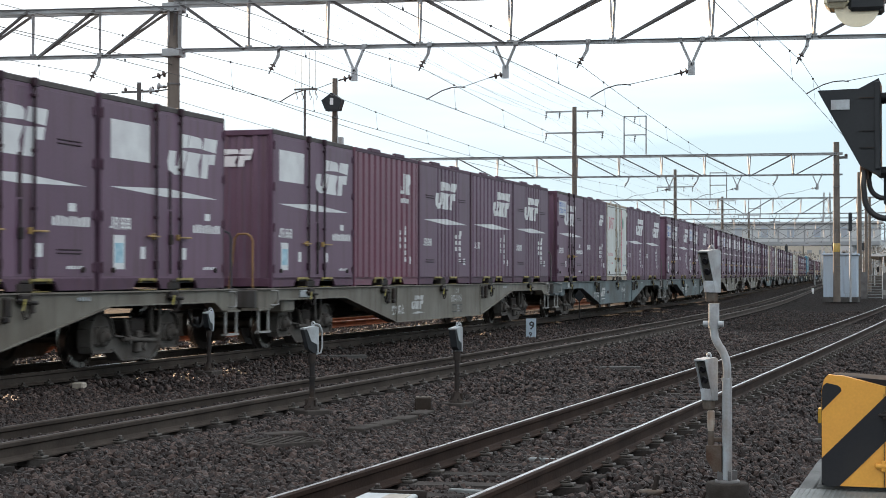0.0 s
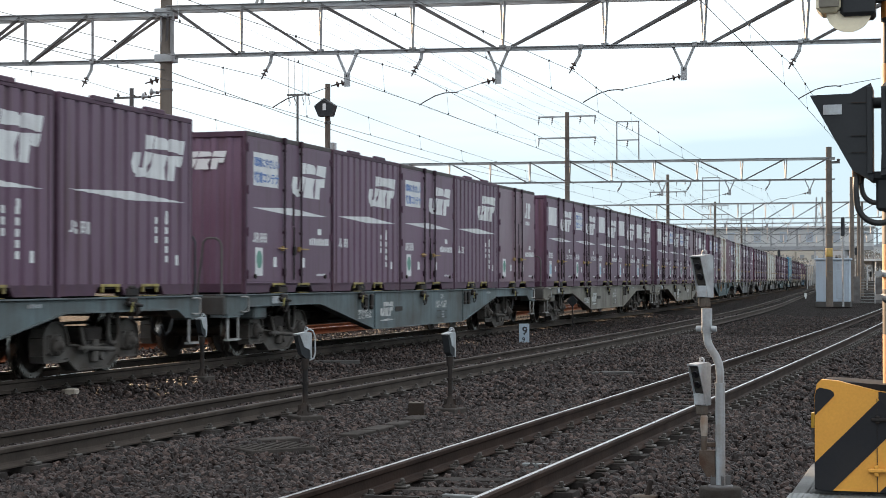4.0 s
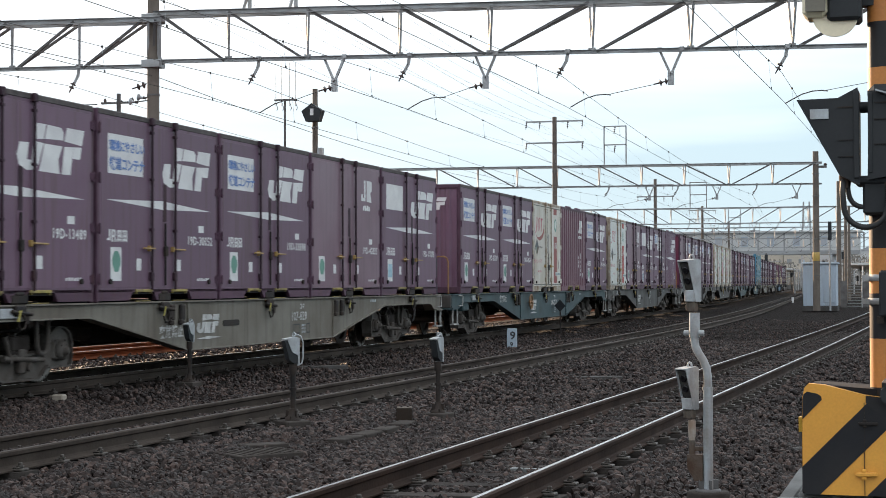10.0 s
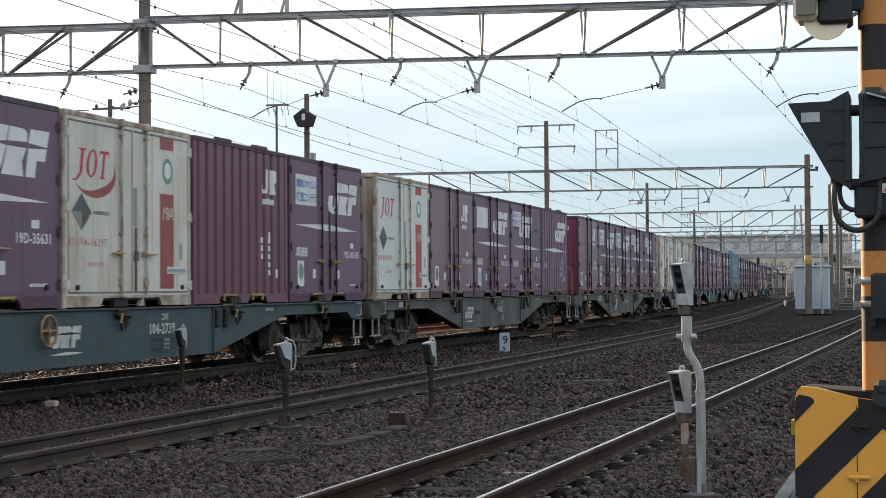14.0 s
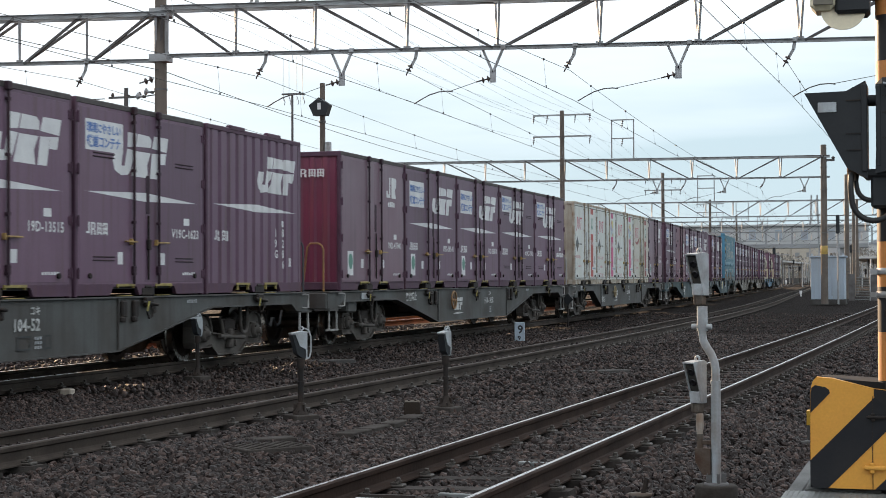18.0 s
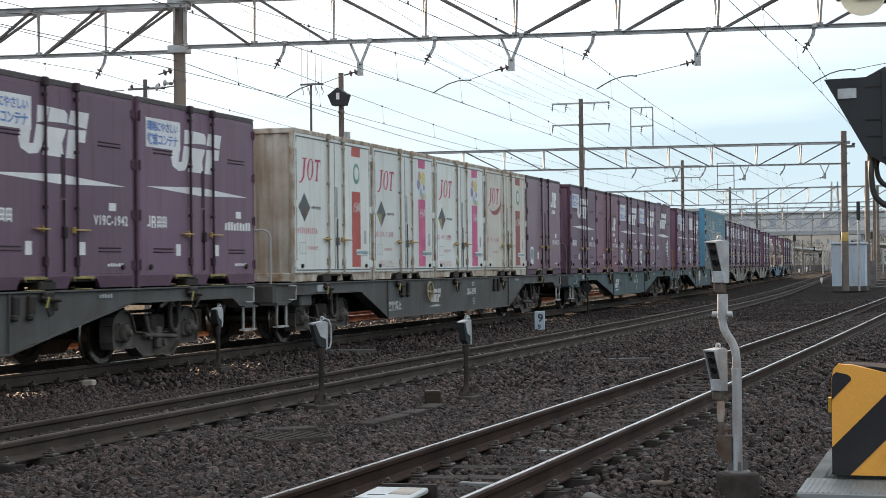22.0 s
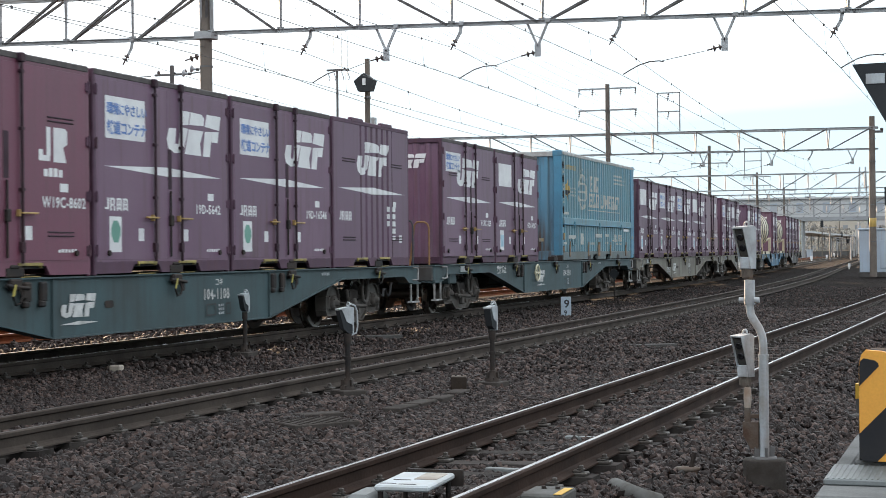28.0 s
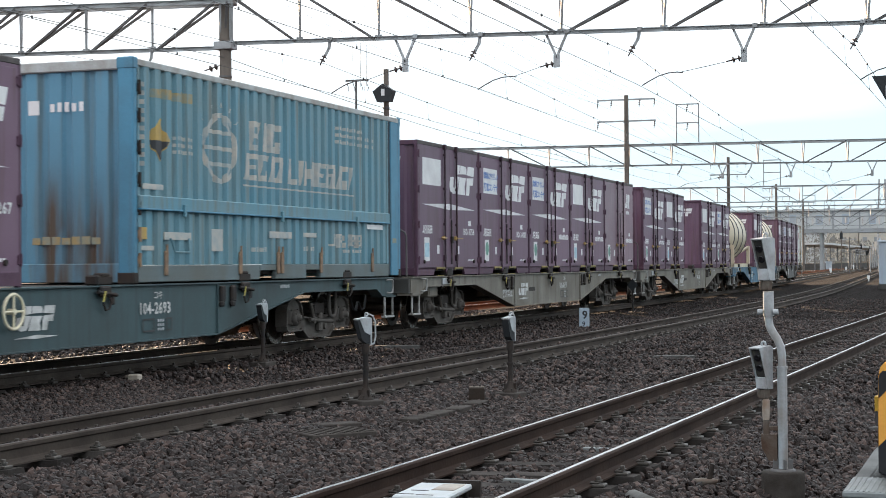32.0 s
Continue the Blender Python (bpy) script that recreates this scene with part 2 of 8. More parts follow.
def stained_material(name, base, faded, rust):
    """Blue paint with rust that has run down from two old scrapes, widest near the foot."""
    m = surface(name, base, 0.5, other=faded, grain=1.6, amount=0.8, bump=0.06, streak=(0.115, 0.115, 0.085), streak_amount=0.7)
    n, l = m.node_tree.nodes, m.node_tree.links
    b = n["Principled BSDF"]
    paint = b.inputs["Base Color"].links[0].from_socket
    co, sep = n.new("ShaderNodeTexCoord"), n.new("ShaderNodeSeparateXYZ")
    l.new(co.outputs["Object"], sep.inputs[0])
    stretch, run = n.new("ShaderNodeMapping"), n.new("ShaderNodeTexNoise")
    stretch.inputs["Scale"].default_value = (7, 7, 0.8)
    run.inputs["Scale"].default_value, run.inputs["Detail"].default_value = 1.0, 5
    l.new(co.outputs["Object"], stretch.inputs["Vector"])
    l.new(stretch.outputs[0], run.inputs["Vector"])
    total = None
    for centre, width, top, weight in ((0.05, 0.34, 1.75, 1.35), (0.70, 0.75, 1.50, 0.95)):
        off = n.new("ShaderNodeMath")
        off.operation = "SUBTRACT"
        off.inputs[1].default_value = centre
        l.new(sep.outputs[0], off.inputs[0])
        away = n.new("ShaderNodeMath")
        away.operation = "ABSOLUTE"
        l.new(off.outputs[0], away.inputs[0])
        across, down = n.new("ShaderNodeMapRange"), n.new("ShaderNodeMapRange")
        for r, lo, hi in ((across, width, 0.0), (down, top, 0.45)):
            r.interpolation_type = "SMOOTHSTEP"
            r.inputs[1].default_value, r.inputs[2].default_value = min(lo, hi), max(lo, hi)
            r.inputs[3].default_value, r.inputs[4].default_value = 1.0, 0.0
        l.new(away.outputs[0], across.inputs[0])
        l.new(sep.outputs[2], down.inputs[0])
        mul = n.new("ShaderNodeMath")
        mul.operation = "MULTIPLY"
        l.new(across.outputs[0], mul.inputs[0])
        l.new(down.outputs[0], mul.inputs[1])
        gain = n.new("ShaderNodeMath")
        gain.operation = "MULTIPLY_ADD"
        gain.inputs[1].default_value = weight
        l.new(mul.outputs[0], gain.inputs[0])
        if total is not None:
            l.new(total, gain.inputs[2])
        else:
            gain.inputs[2].default_value = 0.0
        total = gain.outputs[0]
    ragged = n.new("ShaderNodeMath")
    ragged.operation = "MULTIPLY"
    l.new(total, ragged.inputs[0])
    rough = n.new("ShaderNodeMapRange")
    rough.inputs[1].default_value, rough.inputs[2].default_value = 0.35, 0.62
    rough.inputs[3].default_value, rough.inputs[4].default_value = 0.25, 1.1
    l.new(run.outputs["Fac"], rough.inputs[0])
    l.new(rough.outputs[0], ragged.inputs[1])
    ragged.use_clamp = True
    mix = n.new("ShaderNodeMix")
    mix.data_type = "RGBA"
    mix.inputs[7].default_value = (*rust, 1)
    l.new(ragged.outputs[0], mix.inputs[0])
    l.new(paint, mix.inputs[6])
    l.new(mix.outputs[2], b.inputs["Base Color"])
    return m


BLUE_END = stained_material("container_blue_stained", (0.082, 0.235, 0.345), (0.075, 0.20, 0.29), (0.062, 0.042, 0.026))
TANK_CREAM = surface("tank_cream", (0.56, 0.49, 0.36), 0.42, other=(0.44, 0.37, 0.26), grain=1.2, amount=0.7, bump=0.03)
W_GREY = surface("wagon_grey", (0.185, 0.172, 0.145), 0.6, other=(0.115, 0.098, 0.078), grain=1.4, amount=0.9, bump=0.1,
                 streak=(0.07, 0.055, 0.045), streak_amount=0.7, spec=0.3)
W_DARK = surface("wagon_dark_grey", (0.082, 0.084, 0.082), 0.6, other=(0.058, 0.050, 0.044), grain=1.4, amount=0.9, bump=0.1,
                 streak=(0.04, 0.034, 0.03), streak_amount=0.7, spec=0.3)
W_TEAL = surface("wagon_teal", (0.046, 0.080, 0.088), 0.6, other=(0.045, 0.060, 0.062), grain=1.4, amount=0.9, bump=0.1,
                 streak=(0.035, 0.04, 0.04), streak_amount=0.6, spec=0.3)
W_BLUEGREY = surface("wagon_blue_grey", (0.115, 0.150, 0.160), 0.6, other=(0.075, 0.075, 0.070), grain=1.4, amount=0.9, bump=0.1,
                     streak=(0.05, 0.045, 0.04), streak_amount=0.7, spec=0.3)
W_BLUE = surface("wagon_blue", (0.05, 0.16, 0.26), 0.6, other=(0.05, 0.07, 0.08), grain=1.4, amount=0.8, bump=0.1)
BOGIE = surface("bogie_brown_grey", (0.105, 0.096, 0.088), 0.75, other=(0.058, 0.047, 0.040), grain=4, amount=0.9, bump=0.3, fine=40, spec=0.15)
BOGIE_DARK = surface("bogie_dark", (0.040, 0.034, 0.031), 0.75, other=(0.02, 0.016, 0.014), grain=4, amount=0.9, bump=0.3, fine=40, spec=0.12)
WHEEL = surface("wheel_steel", (0.060, 0.045, 0.036), 0.55, metal=0.5, other=(0.03, 0.02, 0.016), grain=4, amount=0.8, bump=0.2)
TREAD = surface("wheel_tread", (0.36, 0.33, 0.30), 0.28, metal=1.0, grain=8, amount=0.4, bump=0.03)
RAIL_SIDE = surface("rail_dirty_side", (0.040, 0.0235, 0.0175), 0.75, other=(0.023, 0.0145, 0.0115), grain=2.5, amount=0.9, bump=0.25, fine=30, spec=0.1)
# rust pushed to orange: sunlight on the outer rails is in the colour
RAIL_RUST_SUNLIT = surface("rail_rusty_sunlit_side", (0.20, 0.070, 0.030), 0.8, other=(0.10, 0.040, 0.022), grain=2.5, amount=0.9, bump=0.25, fine=30, spec=0.1)
RAIL_TOP = surface("rail_worn_top", (0.42, 0.42, 0.43), 0.28, metal=1.0, other=(0.28, 0.265, 0.26), grain=3, amount=0.5, bump=0.02, stretch=(6, 0.5, 1))
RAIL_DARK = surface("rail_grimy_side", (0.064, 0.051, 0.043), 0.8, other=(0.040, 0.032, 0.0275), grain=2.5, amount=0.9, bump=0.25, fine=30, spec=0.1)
RAIL_DULL = surface("rail_dull_top", (0.070, 0.060, 0.053), 0.6, metal=0.2, other=(0.055, 0.047, 0.043), grain=3, amount=0.6, bump=0.05, spec=0.2)
CLIP_STEEL = surface("rail_clip_steel", (0.080, 0.070, 0.062), 0.55, metal=0.3, other=(0.045, 0.036, 0.030), grain=14, amount=0.9, bump=0.15)
COVER_GREY = surface("cover_dusty_grey", (0.060, 0.052, 0.047), 0.9, other=(0.034, 0.029, 0.026), grain=4, amount=0.8, bump=0.35, fine=45, spec=0.1)
CONCRETE = surface("concrete_weathered", (0.088, 0.085, 0.082), 0.85, other=(0.055, 0.050, 0.047), grain=3, amount=0.8, bump=0.35, fine=45, spec=0.12)
SLEEPER = surface("sleeper_concrete_dusty", (0.056, 0.049, 0.045), 0.9, other=(0.026, 0.022, 0.0205), grain=4, amount=0.9, bump=0.4, fine=50, vary=0.2, spec=0.08)
POLE = surface("pole_concrete", (0.150, 0.124, 0.104), 0.85, other=(0.090, 0.072, 0.060), grain=2, amount=0.8, bump=0.2, streak=(0.09, 0.075, 0.065), streak_amount=0.5)
STEEL = surface("galvanised_steel", (0.36, 0.37, 0.38), 0.6, metal=0.25, other=(0.23, 0.22, 0.21), grain=2.5, amount=0.8, bump=0.08)
STEEL_DARK = surface("weathered_steel", (0.13, 0.125, 0.125), 0.65, metal=0.2, other=(0.065, 0.055, 0.052), grain=3, amount=0.8, bump=0.1)
WIRE = surface("wire_copper_dark", (0.07, 0.068, 0.066), 0.5, metal=0.6, grain=3, amount=0.3, bump=0.0)
INSULATOR = surface("insulator_brown", (0.06, 0.04, 0.035), 0.3, grain=6, amount=0.3, bump=0.0)
LAMP_GREY = surface("signal_housing_grey", (0.40, 0.43, 0.455), 0.5, other=(0.25, 0.25, 0.25), grain=9, amount=0.8, bump=0.1, streak=(0.16, 0.10, 0.07), streak_amount=0.5)
FOOT_DARK = surface("foot_rusty_dark", (0.056, 0.050, 0.045), 0.85, other=(0.024, 0.019, 0.016), grain=6, amount=0.9, bump=0.3, spec=0.12)
PIPE_GREY = surface("painted_pipe_grey", (0.40, 0.445, 0.485), 0.5, other=(0.22, 0.19, 0.16), grain=5, amount=0.8, bump=0.08, streak=(0.14, 0.085, 0.055), streak_amount=0.8)
PIPE_STAINED = surface("pipe_rust_stained", (0.50, 0.49, 0.46), 0.55, other=(0.26, 0.15, 0.08), grain=9, amount=0.7, bump=0.1, streak=(0.15, 0.07, 0.03), streak_amount=0.7)
DUCT_GREY = surface("duct_dusty_grey", (0.125, 0.125, 0.120), 0.8, other=(0.07, 0.062, 0.055), grain=6, amount=0.9, bump=0.1, spec=0.15)
STUMP_RUST = surface("stump_rust_brown", (0.040, 0.032, 0.027), 0.85, other=(0.028, 0.020, 0.016), grain=5, amount=0.9, bump=0.2, streak=(0.050, 0.034, 0.024), streak_amount=0.4, spec=0.1)
RUSTY = surface("rusty_painted_steel", (0.125, 0.108, 0.092), 0.8, other=(0.075, 0.042, 0.028), grain=7, amount=0.9, bump=0.3, spec=0.15)
BLACK_PAINT = surface("black_paint", (0.016, 0.018, 0.021), 0.55, other=(0.03, 0.032, 0.035), grain=3, amount=0.7, bump=0.04, spec=0.3)
MATT_BLACK = surface("matt_black_paint", (0.013, 0.013, 0.016), 0.85, other=(0.022, 0.022, 0.024), grain=3, amount=0.7, bump=0.06, spec=0.12)
HEAD_GREY = surface("signal_face_grey", (0.040, 0.040, 0.040), 0.6, other=(0.085, 0.075, 0.062), grain=9, amount=0.8, bump=0.08, spec=0.25)
BLACK_STRIPE = surface("black_stripe_paint", (0.012, 0.012, 0.015), 0.5, other=(0.022, 0.02, 0.02), grain=4, amount=0.7, bump=0.06, spec=0.3)
ORANGE_STRIPE = surface("orange_stripe_paint", (0.52, 0.20, 0.045), 0.6, other=(0.40, 0.16, 0.05), grain=4, amount=0.7, bump=0.08)
YELLOW_BOX = surface("yellow_plastic", (0.70, 0.330, 0.045), 0.48, other=(0.60, 0.27, 0.040), grain=3, amount=0.5, bump=0.03)
RUBBER = surface("black_rubber", (0.012, 0.012, 0.013), 0.6, grain=8, amount=0.4, bump=0.1)
KERB = surface("kerb_concrete", (0.165, 0.168, 0.165), 0.85, other=(0.10, 0.10, 0.097), grain=3, amount=0.8, bump=0.3, fine=45, spec=0.2)
BEACON = surface("beacon_white", (0.42, 0.46, 0.49), 0.45, other=(0.36, 0.34, 0.30), grain=6, amount=0.5, bump=0.02)
# bell door's face: the shade it stands in is painted as brown-grey
BELL_FACE = surface("bell_door_shaded", (0.135, 0.122, 0.098), 0.55, other=(0.20, 0.18, 0.14), grain=4, amount=0.6, bump=0.02)
CREAM = surface("cream_enamel", (0.66, 0.60, 0.44), 0.4, other=(0.5, 0.44, 0.30), grain=5, amount=0.4, bump=0.02)
HUT = surface("hut_white_panel", (0.36, 0.43, 0.51), 0.6, other=(0.31, 0.35, 0.40), grain=0.8, amount=0.6, bump=0.03, streak=(0.28, 0.27, 0.26), streak_amount=0.4)
BRIDGE = surface("bridge_pale_cladding", (0.50, 0.51, 0.51), 0.6, other=(0.38, 0.38, 0.38), grain=0.3, amount=0.7, bump=0.02)
BRIDGE_DARK = surface("bridge_grey_steel", (0.30, 0.31, 0.32), 0.6, other=(0.2, 0.2, 0.2), grain=0.3, amount=0.7, bump=0.02)
FAR_WARM = surface("far_facade_cream", (0.46, 0.42, 0.36), 0.7, other=(0.45, 0.38, 0.30), grain=0.2, amount=0.6, bump=0.0)
# far greys and windows: distance haze painted in as pale, low-contrast tones
FAR_GREY = surface("far_facade_hazed_grey", (0.36, 0.38, 0.41), 0.7, other=(0.28, 0.29, 0.32), grain=0.2, amount=0.6, bump=0.0)
FAR_PALE = surface("far_facade_pale", (0.50, 0.52, 0.53), 0.7, other=(0.42, 0.43, 0.44), grain=0.2, amount=0.6, bump=0.0)
FAR_DIM = surface("far_window_hazed", (0.25, 0.26, 0.27), 0.4, grain=0.2, amount=0.4, bump=0.0)
GREEN_GREY = surface("ribbed_cover_grey", (0.17, 0.185, 0.185), 0.55, other=(0.11, 0.11, 0.105), grain=4, amount=0.7, bump=0.05)
LEAF = surface("distant_leaves_hazed", (0.24, 0.225, 0.20), 0.8, grain=1.0, amount=0.7, bump=0.0, vary=0.2)
GLASS_DARK = surface("lens_dark", (0.01, 0.01, 0.012), 0.12, grain=4, amount=0.2, bump=0.0)


def ballast_material(name, dark, light, scale):
    """Crushed stone: cells of differing tone; the shade in the gaps is painted as dark edges."""
    m = bpy.data.materials.new(name)
    m.use_nodes = True
    n, l = m.node_tree.nodes, m.node_tree.links
    b = n["Principled BSDF"]
    co = n.new("ShaderNodeTexCoord")
    vo, ve = n.new("ShaderNodeTexVoronoi"), n.new("ShaderNodeTexVoronoi")
    ve.feature = "DISTANCE_TO_EDGE"
    big = n.new("ShaderNodeTexNoise")
    big.inputs["Scale"].default_value, big.inputs["Detail"].default_value = 0.35, 5
    for v in (vo, ve):
        v.inputs["Scale"].default_value = scale
        l.new(co.outputs["Object"], v.inputs["Vector"])
    l.new(co.outputs["Object"], big.inputs["Vector"])
    sep = n.new("ShaderNodeSeparateColor")
    l.new(vo.outputs["Color"], sep.inputs[0])
    ramp = n.new("ShaderNodeValToRGB")
    ramp.color_ramp.elements[0].color, ramp.color_ramp.elements[1].color = (*dark, 1), (*light, 1)
    l.new(sep.outputs[0], ramp.inputs[0])
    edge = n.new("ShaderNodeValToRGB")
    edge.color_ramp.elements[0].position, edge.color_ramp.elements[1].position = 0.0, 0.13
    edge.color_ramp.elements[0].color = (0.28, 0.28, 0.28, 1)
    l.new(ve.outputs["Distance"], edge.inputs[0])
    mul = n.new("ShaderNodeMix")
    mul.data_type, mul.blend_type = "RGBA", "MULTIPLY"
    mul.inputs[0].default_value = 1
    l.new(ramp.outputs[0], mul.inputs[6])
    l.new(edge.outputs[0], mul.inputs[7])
    brown = n.new("ShaderNodeMix")
    brown.data_type, brown.blend_type = "RGBA", "MULTIPLY"
    brown.inputs[7].default_value = (0.95, 0.80, 0.70, 1)
    l.new(big.outputs["Fac"], brown.inputs[0])
    l.new(mul.outputs[2], brown.inputs[6])
    l.new(brown.outputs[2], b.inputs["Base Color"])
    b.inputs["Roughness"].default_value = 1.0
    b.inputs["Specular IOR Level"].default_value = 0.08
    bp = n.new("ShaderNodeBump")
    bp.inputs["Strength"].default_value, bp.inputs["Distance"].default_value = 0.9, 0.03
    l.new(ve.outputs["Distance"], bp.inputs["Height"])
    l.new(bp.outputs[0], b.inputs["Normal"])
    return m


# bed kept near black: shade between the loose stones is in its colour
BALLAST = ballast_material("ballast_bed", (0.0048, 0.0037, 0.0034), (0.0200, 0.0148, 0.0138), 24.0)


def stone_material(name):
    m = bpy.data.materials.new(name)
    m.use_nodes = True
    n, l = m.node_tree.nodes, m.node_tree.links
    b = n["Principled BSDF"]
    geo, co, noi, big = n.new("ShaderNodeNewGeometry"), n.new("ShaderNodeTexCoord"), n.new("ShaderNodeTexNoise"), n.new("ShaderNodeTexNoise")
    noi.inputs["Scale"].default_value = 60
    big.inputs["Scale"].default_value = 0.6
    l.new(co.outputs["Object"], noi.inputs["Vector"])
    l.new(co.outputs["Object"], big.inputs["Vector"])
    ramp = n.new("ShaderNodeValToRGB")
    e = ramp.color_ramp.elements
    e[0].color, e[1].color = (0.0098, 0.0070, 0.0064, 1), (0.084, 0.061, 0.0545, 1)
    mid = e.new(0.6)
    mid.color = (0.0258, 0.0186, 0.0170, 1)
    l.new(geo.outputs["Random Per Island"], ramp.inputs[0])
    mix = n.new("ShaderNodeMix")
    mix.data_type, mix.blend_type = "RGBA", "MULTIPLY"
    mix.inputs[7].default_value = (0.92, 0.76, 0.68, 1)
    l.new(big.outputs["Fac"], mix.inputs[0])
    l.new(ramp.outputs[0], mix.inputs[6])
    hs = n.new("ShaderNodeHueSaturation")
    mr = n.new("ShaderNodeMapRange")
    mr.inputs[3].default_value, mr.inputs[4].default_value = 0.7, 1.25
    l.new(noi.outputs["Fac"], mr.inputs[0])
    l.new(mr.outputs[0], hs.inputs["Value"])
    l.new(mix.outputs[2], hs.inputs["Color"])
    l.new(hs.outputs[0], b.inputs["Base Color"])
    b.inputs["Roughness"].default_value = 0.62
    b.inputs["Specular IOR Level"].default_value = 0.24
    return m


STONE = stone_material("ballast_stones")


# ------------------------------------------------------------ mesh building
class Geo:
    """Collects vertices and faces of one mesh; each face keeps the index of its material."""
    def __init__(self):
        self.v, self.f, self.m, self.smooth = [], [], [], []

    def add(self, verts, faces, mat=0, smooth=False):
        k = len(self.v)
        self.v.extend(tuple(p) for p in verts)
        self.f.extend(tuple(i + k for i in f) for f in faces)
        self.m.extend([mat] * len(faces))
        self.smooth.extend([smooth] * len(faces))
        return self

    def box(self, x0, x1, y0, y1, z0, z1, mat=0, c=0.0, m=None):
        """A box, with chamfered edges where c is given, moved by m."""
        if c <= 0:
            v = [(x, y, z) for x in (x0, x1) for y in (y0, y1) for z in (z0, z1)]
            f = [(0, 1, 3, 2), (4, 6, 7, 5), (0, 4, 5, 1), (2, 3, 7, 6), (0, 2, 6, 4), (1, 5, 7, 3)]
        else:
            c = min(c, (x1 - x0) * 0.45, (y1 - y0) * 0.45, (z1 - z0) * 0.45)
            v, ids = [], {}
            for i, x in enumerate((x0, x1)):
                for j, y in enumerate((y0, y1)):
                    for k, z in enumerate((z0, z1)):
                        sx, sy, sz = (c, -c)[i], (c, -c)[j], (c, -c)[k]
                        for a, p in enumerate(((x, y + sy, z + sz), (x + sx, y, z + sz), (x + sx, y + sy, z))):
                            ids[i, j, k, a] = len(v)
                            v.append(p)
            g = lambda i, j, k, a: ids[i, j, k, a]
            f = []
            for s in (0, 1):
                q = [(0, 0), (0, 1), (1, 1), (1, 0)]
                f.append([g(s, j, k, 0) for j, k in (q if s == 0 else q[::-1])][::-1])
                f.append([g(j, s, k, 1) for j, k in (q if s == 0 else q[::-1])])
                f.append([g(j, k, s, 2) for j, k in (q if s == 0 else q[::-1])][::-1])
            for j in (0, 1):
                for k in (0, 1):
                    f.append([g(0, j, k, 1), g(0, j, k, 2), g(1, j, k, 2), g(1, j, k, 1)])
                    f.append([g(j, 0, k, 0), g(j, 0, k, 2), g(j, 1, k, 2), g(j, 1, k, 0)])
                    f.append([g(j, k, 0, 0), g(j, k, 0, 1), g(j, k, 1, 1), g(j, k, 1, 0)])
                    for i in (0, 1):
                        pass
            for i in (0, 1):
                for j in (0, 1):
                    for k in (0, 1):
                        f.append([g(i, j, k, 0), g(i, j, k, 1), g(i, j, k, 2)])
        if m is not None:
            v = [m @ Vector(p) for p in v]
        return self.add(v, f, mat)

    def prism(self, pts, axis, a, b, mat=0, m=None):
        """A polygon pushed along an axis from a to b; pts are the other two coordinates in order."""
        def at(p, h):
            return {"x": (h, p[0], p[1]), "y": (p[0], h, p[1]), "z": (p[0], p[1], h)}[axis]
        n = len(pts)
        v = [at(p, a) for p in pts] + [at(p, b) for p in pts]
        f = [tuple(range(n))[::-1], tuple(range(n, 2 * n))]
        f += [(i, (i + 1) % n, n + (i + 1) % n, n + i) for i in range(n)]
        if m is not None:
            v = [m @ Vector(p) for p in v]
        return self.add(v, f, mat)

    def rod(self, p, q, r, n=8, mat=0, r2=None, smooth=True):
        p, q = Vector(p), Vector(q)
        d = (q - p).normalized()
        a = d.orthogonal().normalized()
        b = d.cross(a)
        r2 = r if r2 is None else r2
        v = []
        for c, rr in ((p, r), (q, r2)):
            v += [c + (a * math.cos(k * 2 * math.pi / n) + b * math.sin(k * 2 * math.pi / n)) * rr for k in range(n)]
        f = [(k, (k + 1) % n, n + (k + 1) % n, n + k) for k in range(n)]
        self.add(v, f, mat, smooth)
        return self.add(v, [tuple(range(n))[::-1], tuple(range(n, 2 * n))], mat)

    def tube(self, path, r, n=6, mat=0):
        path = [Vector(p) for p in path]
        rings, up = [], None
        for i, p in enumerate(path):
            d = (path[min(i + 1, len(path) - 1)] - path[max(i - 1, 0)]).normalized()
            if up is None:
                up = d.orthogonal().normalized()
            up = (up - d * up.dot(d)).normalized()
            s = d.cross(up)
            rings.append([p + (up * math.cos(k * 2 * math.pi / n) + s * math.sin(k * 2 * math.pi / n)) * r for k in range(n)])
        v = [q for ring in rings for q in ring]
        f = [(i * n + k, i * n + (k + 1) % n, (i + 1) * n + (k + 1) % n, (i + 1) * n + k) for i in range(len(path) - 1) for k in range(n)]
        self.add(v, f, mat, True)
        e = (len(path) - 1) * n
        return self.add(v, [tuple(range(n))[::-1], tuple(range(e, e + n))], mat)

    def turn(self, profile, n=24, mat=0, m=None, smooth=True):
        """A profile of (radius, height) turned about z, then moved by m."""
        v, f = [], []
        for r, h in profile:
            v += [(r * math.cos(k * 2 * math.pi / n), r * math.sin(k * 2 * math.pi / n), h) for k in range(n)]
        for i in range(len(profile) - 1):
            f += [(i * n + k, i * n + (k + 1) % n, (i + 1) * n + (k + 1) % n, (i + 1) * n + k) for k in range(n)]
        if m is not None:
            v = [m @ Vector(p) for p in v]
        self.add(v, f, mat, smooth)
        e = (len(profile) - 1) * n
        return self.add(v, [tuple(range(n))[::-1], tuple(range(e, e + n))], mat)

    def mesh(self, name, mats):
        me = bpy.data.meshes.new(name)
        me.from_pydata(self.v, [], self.f)
        for mt in (mats if isinstance(mats, (list, tuple)) else [mats]):
            me.materials.append(mt)
        me.polygons.foreach_set("material_index", self.m)
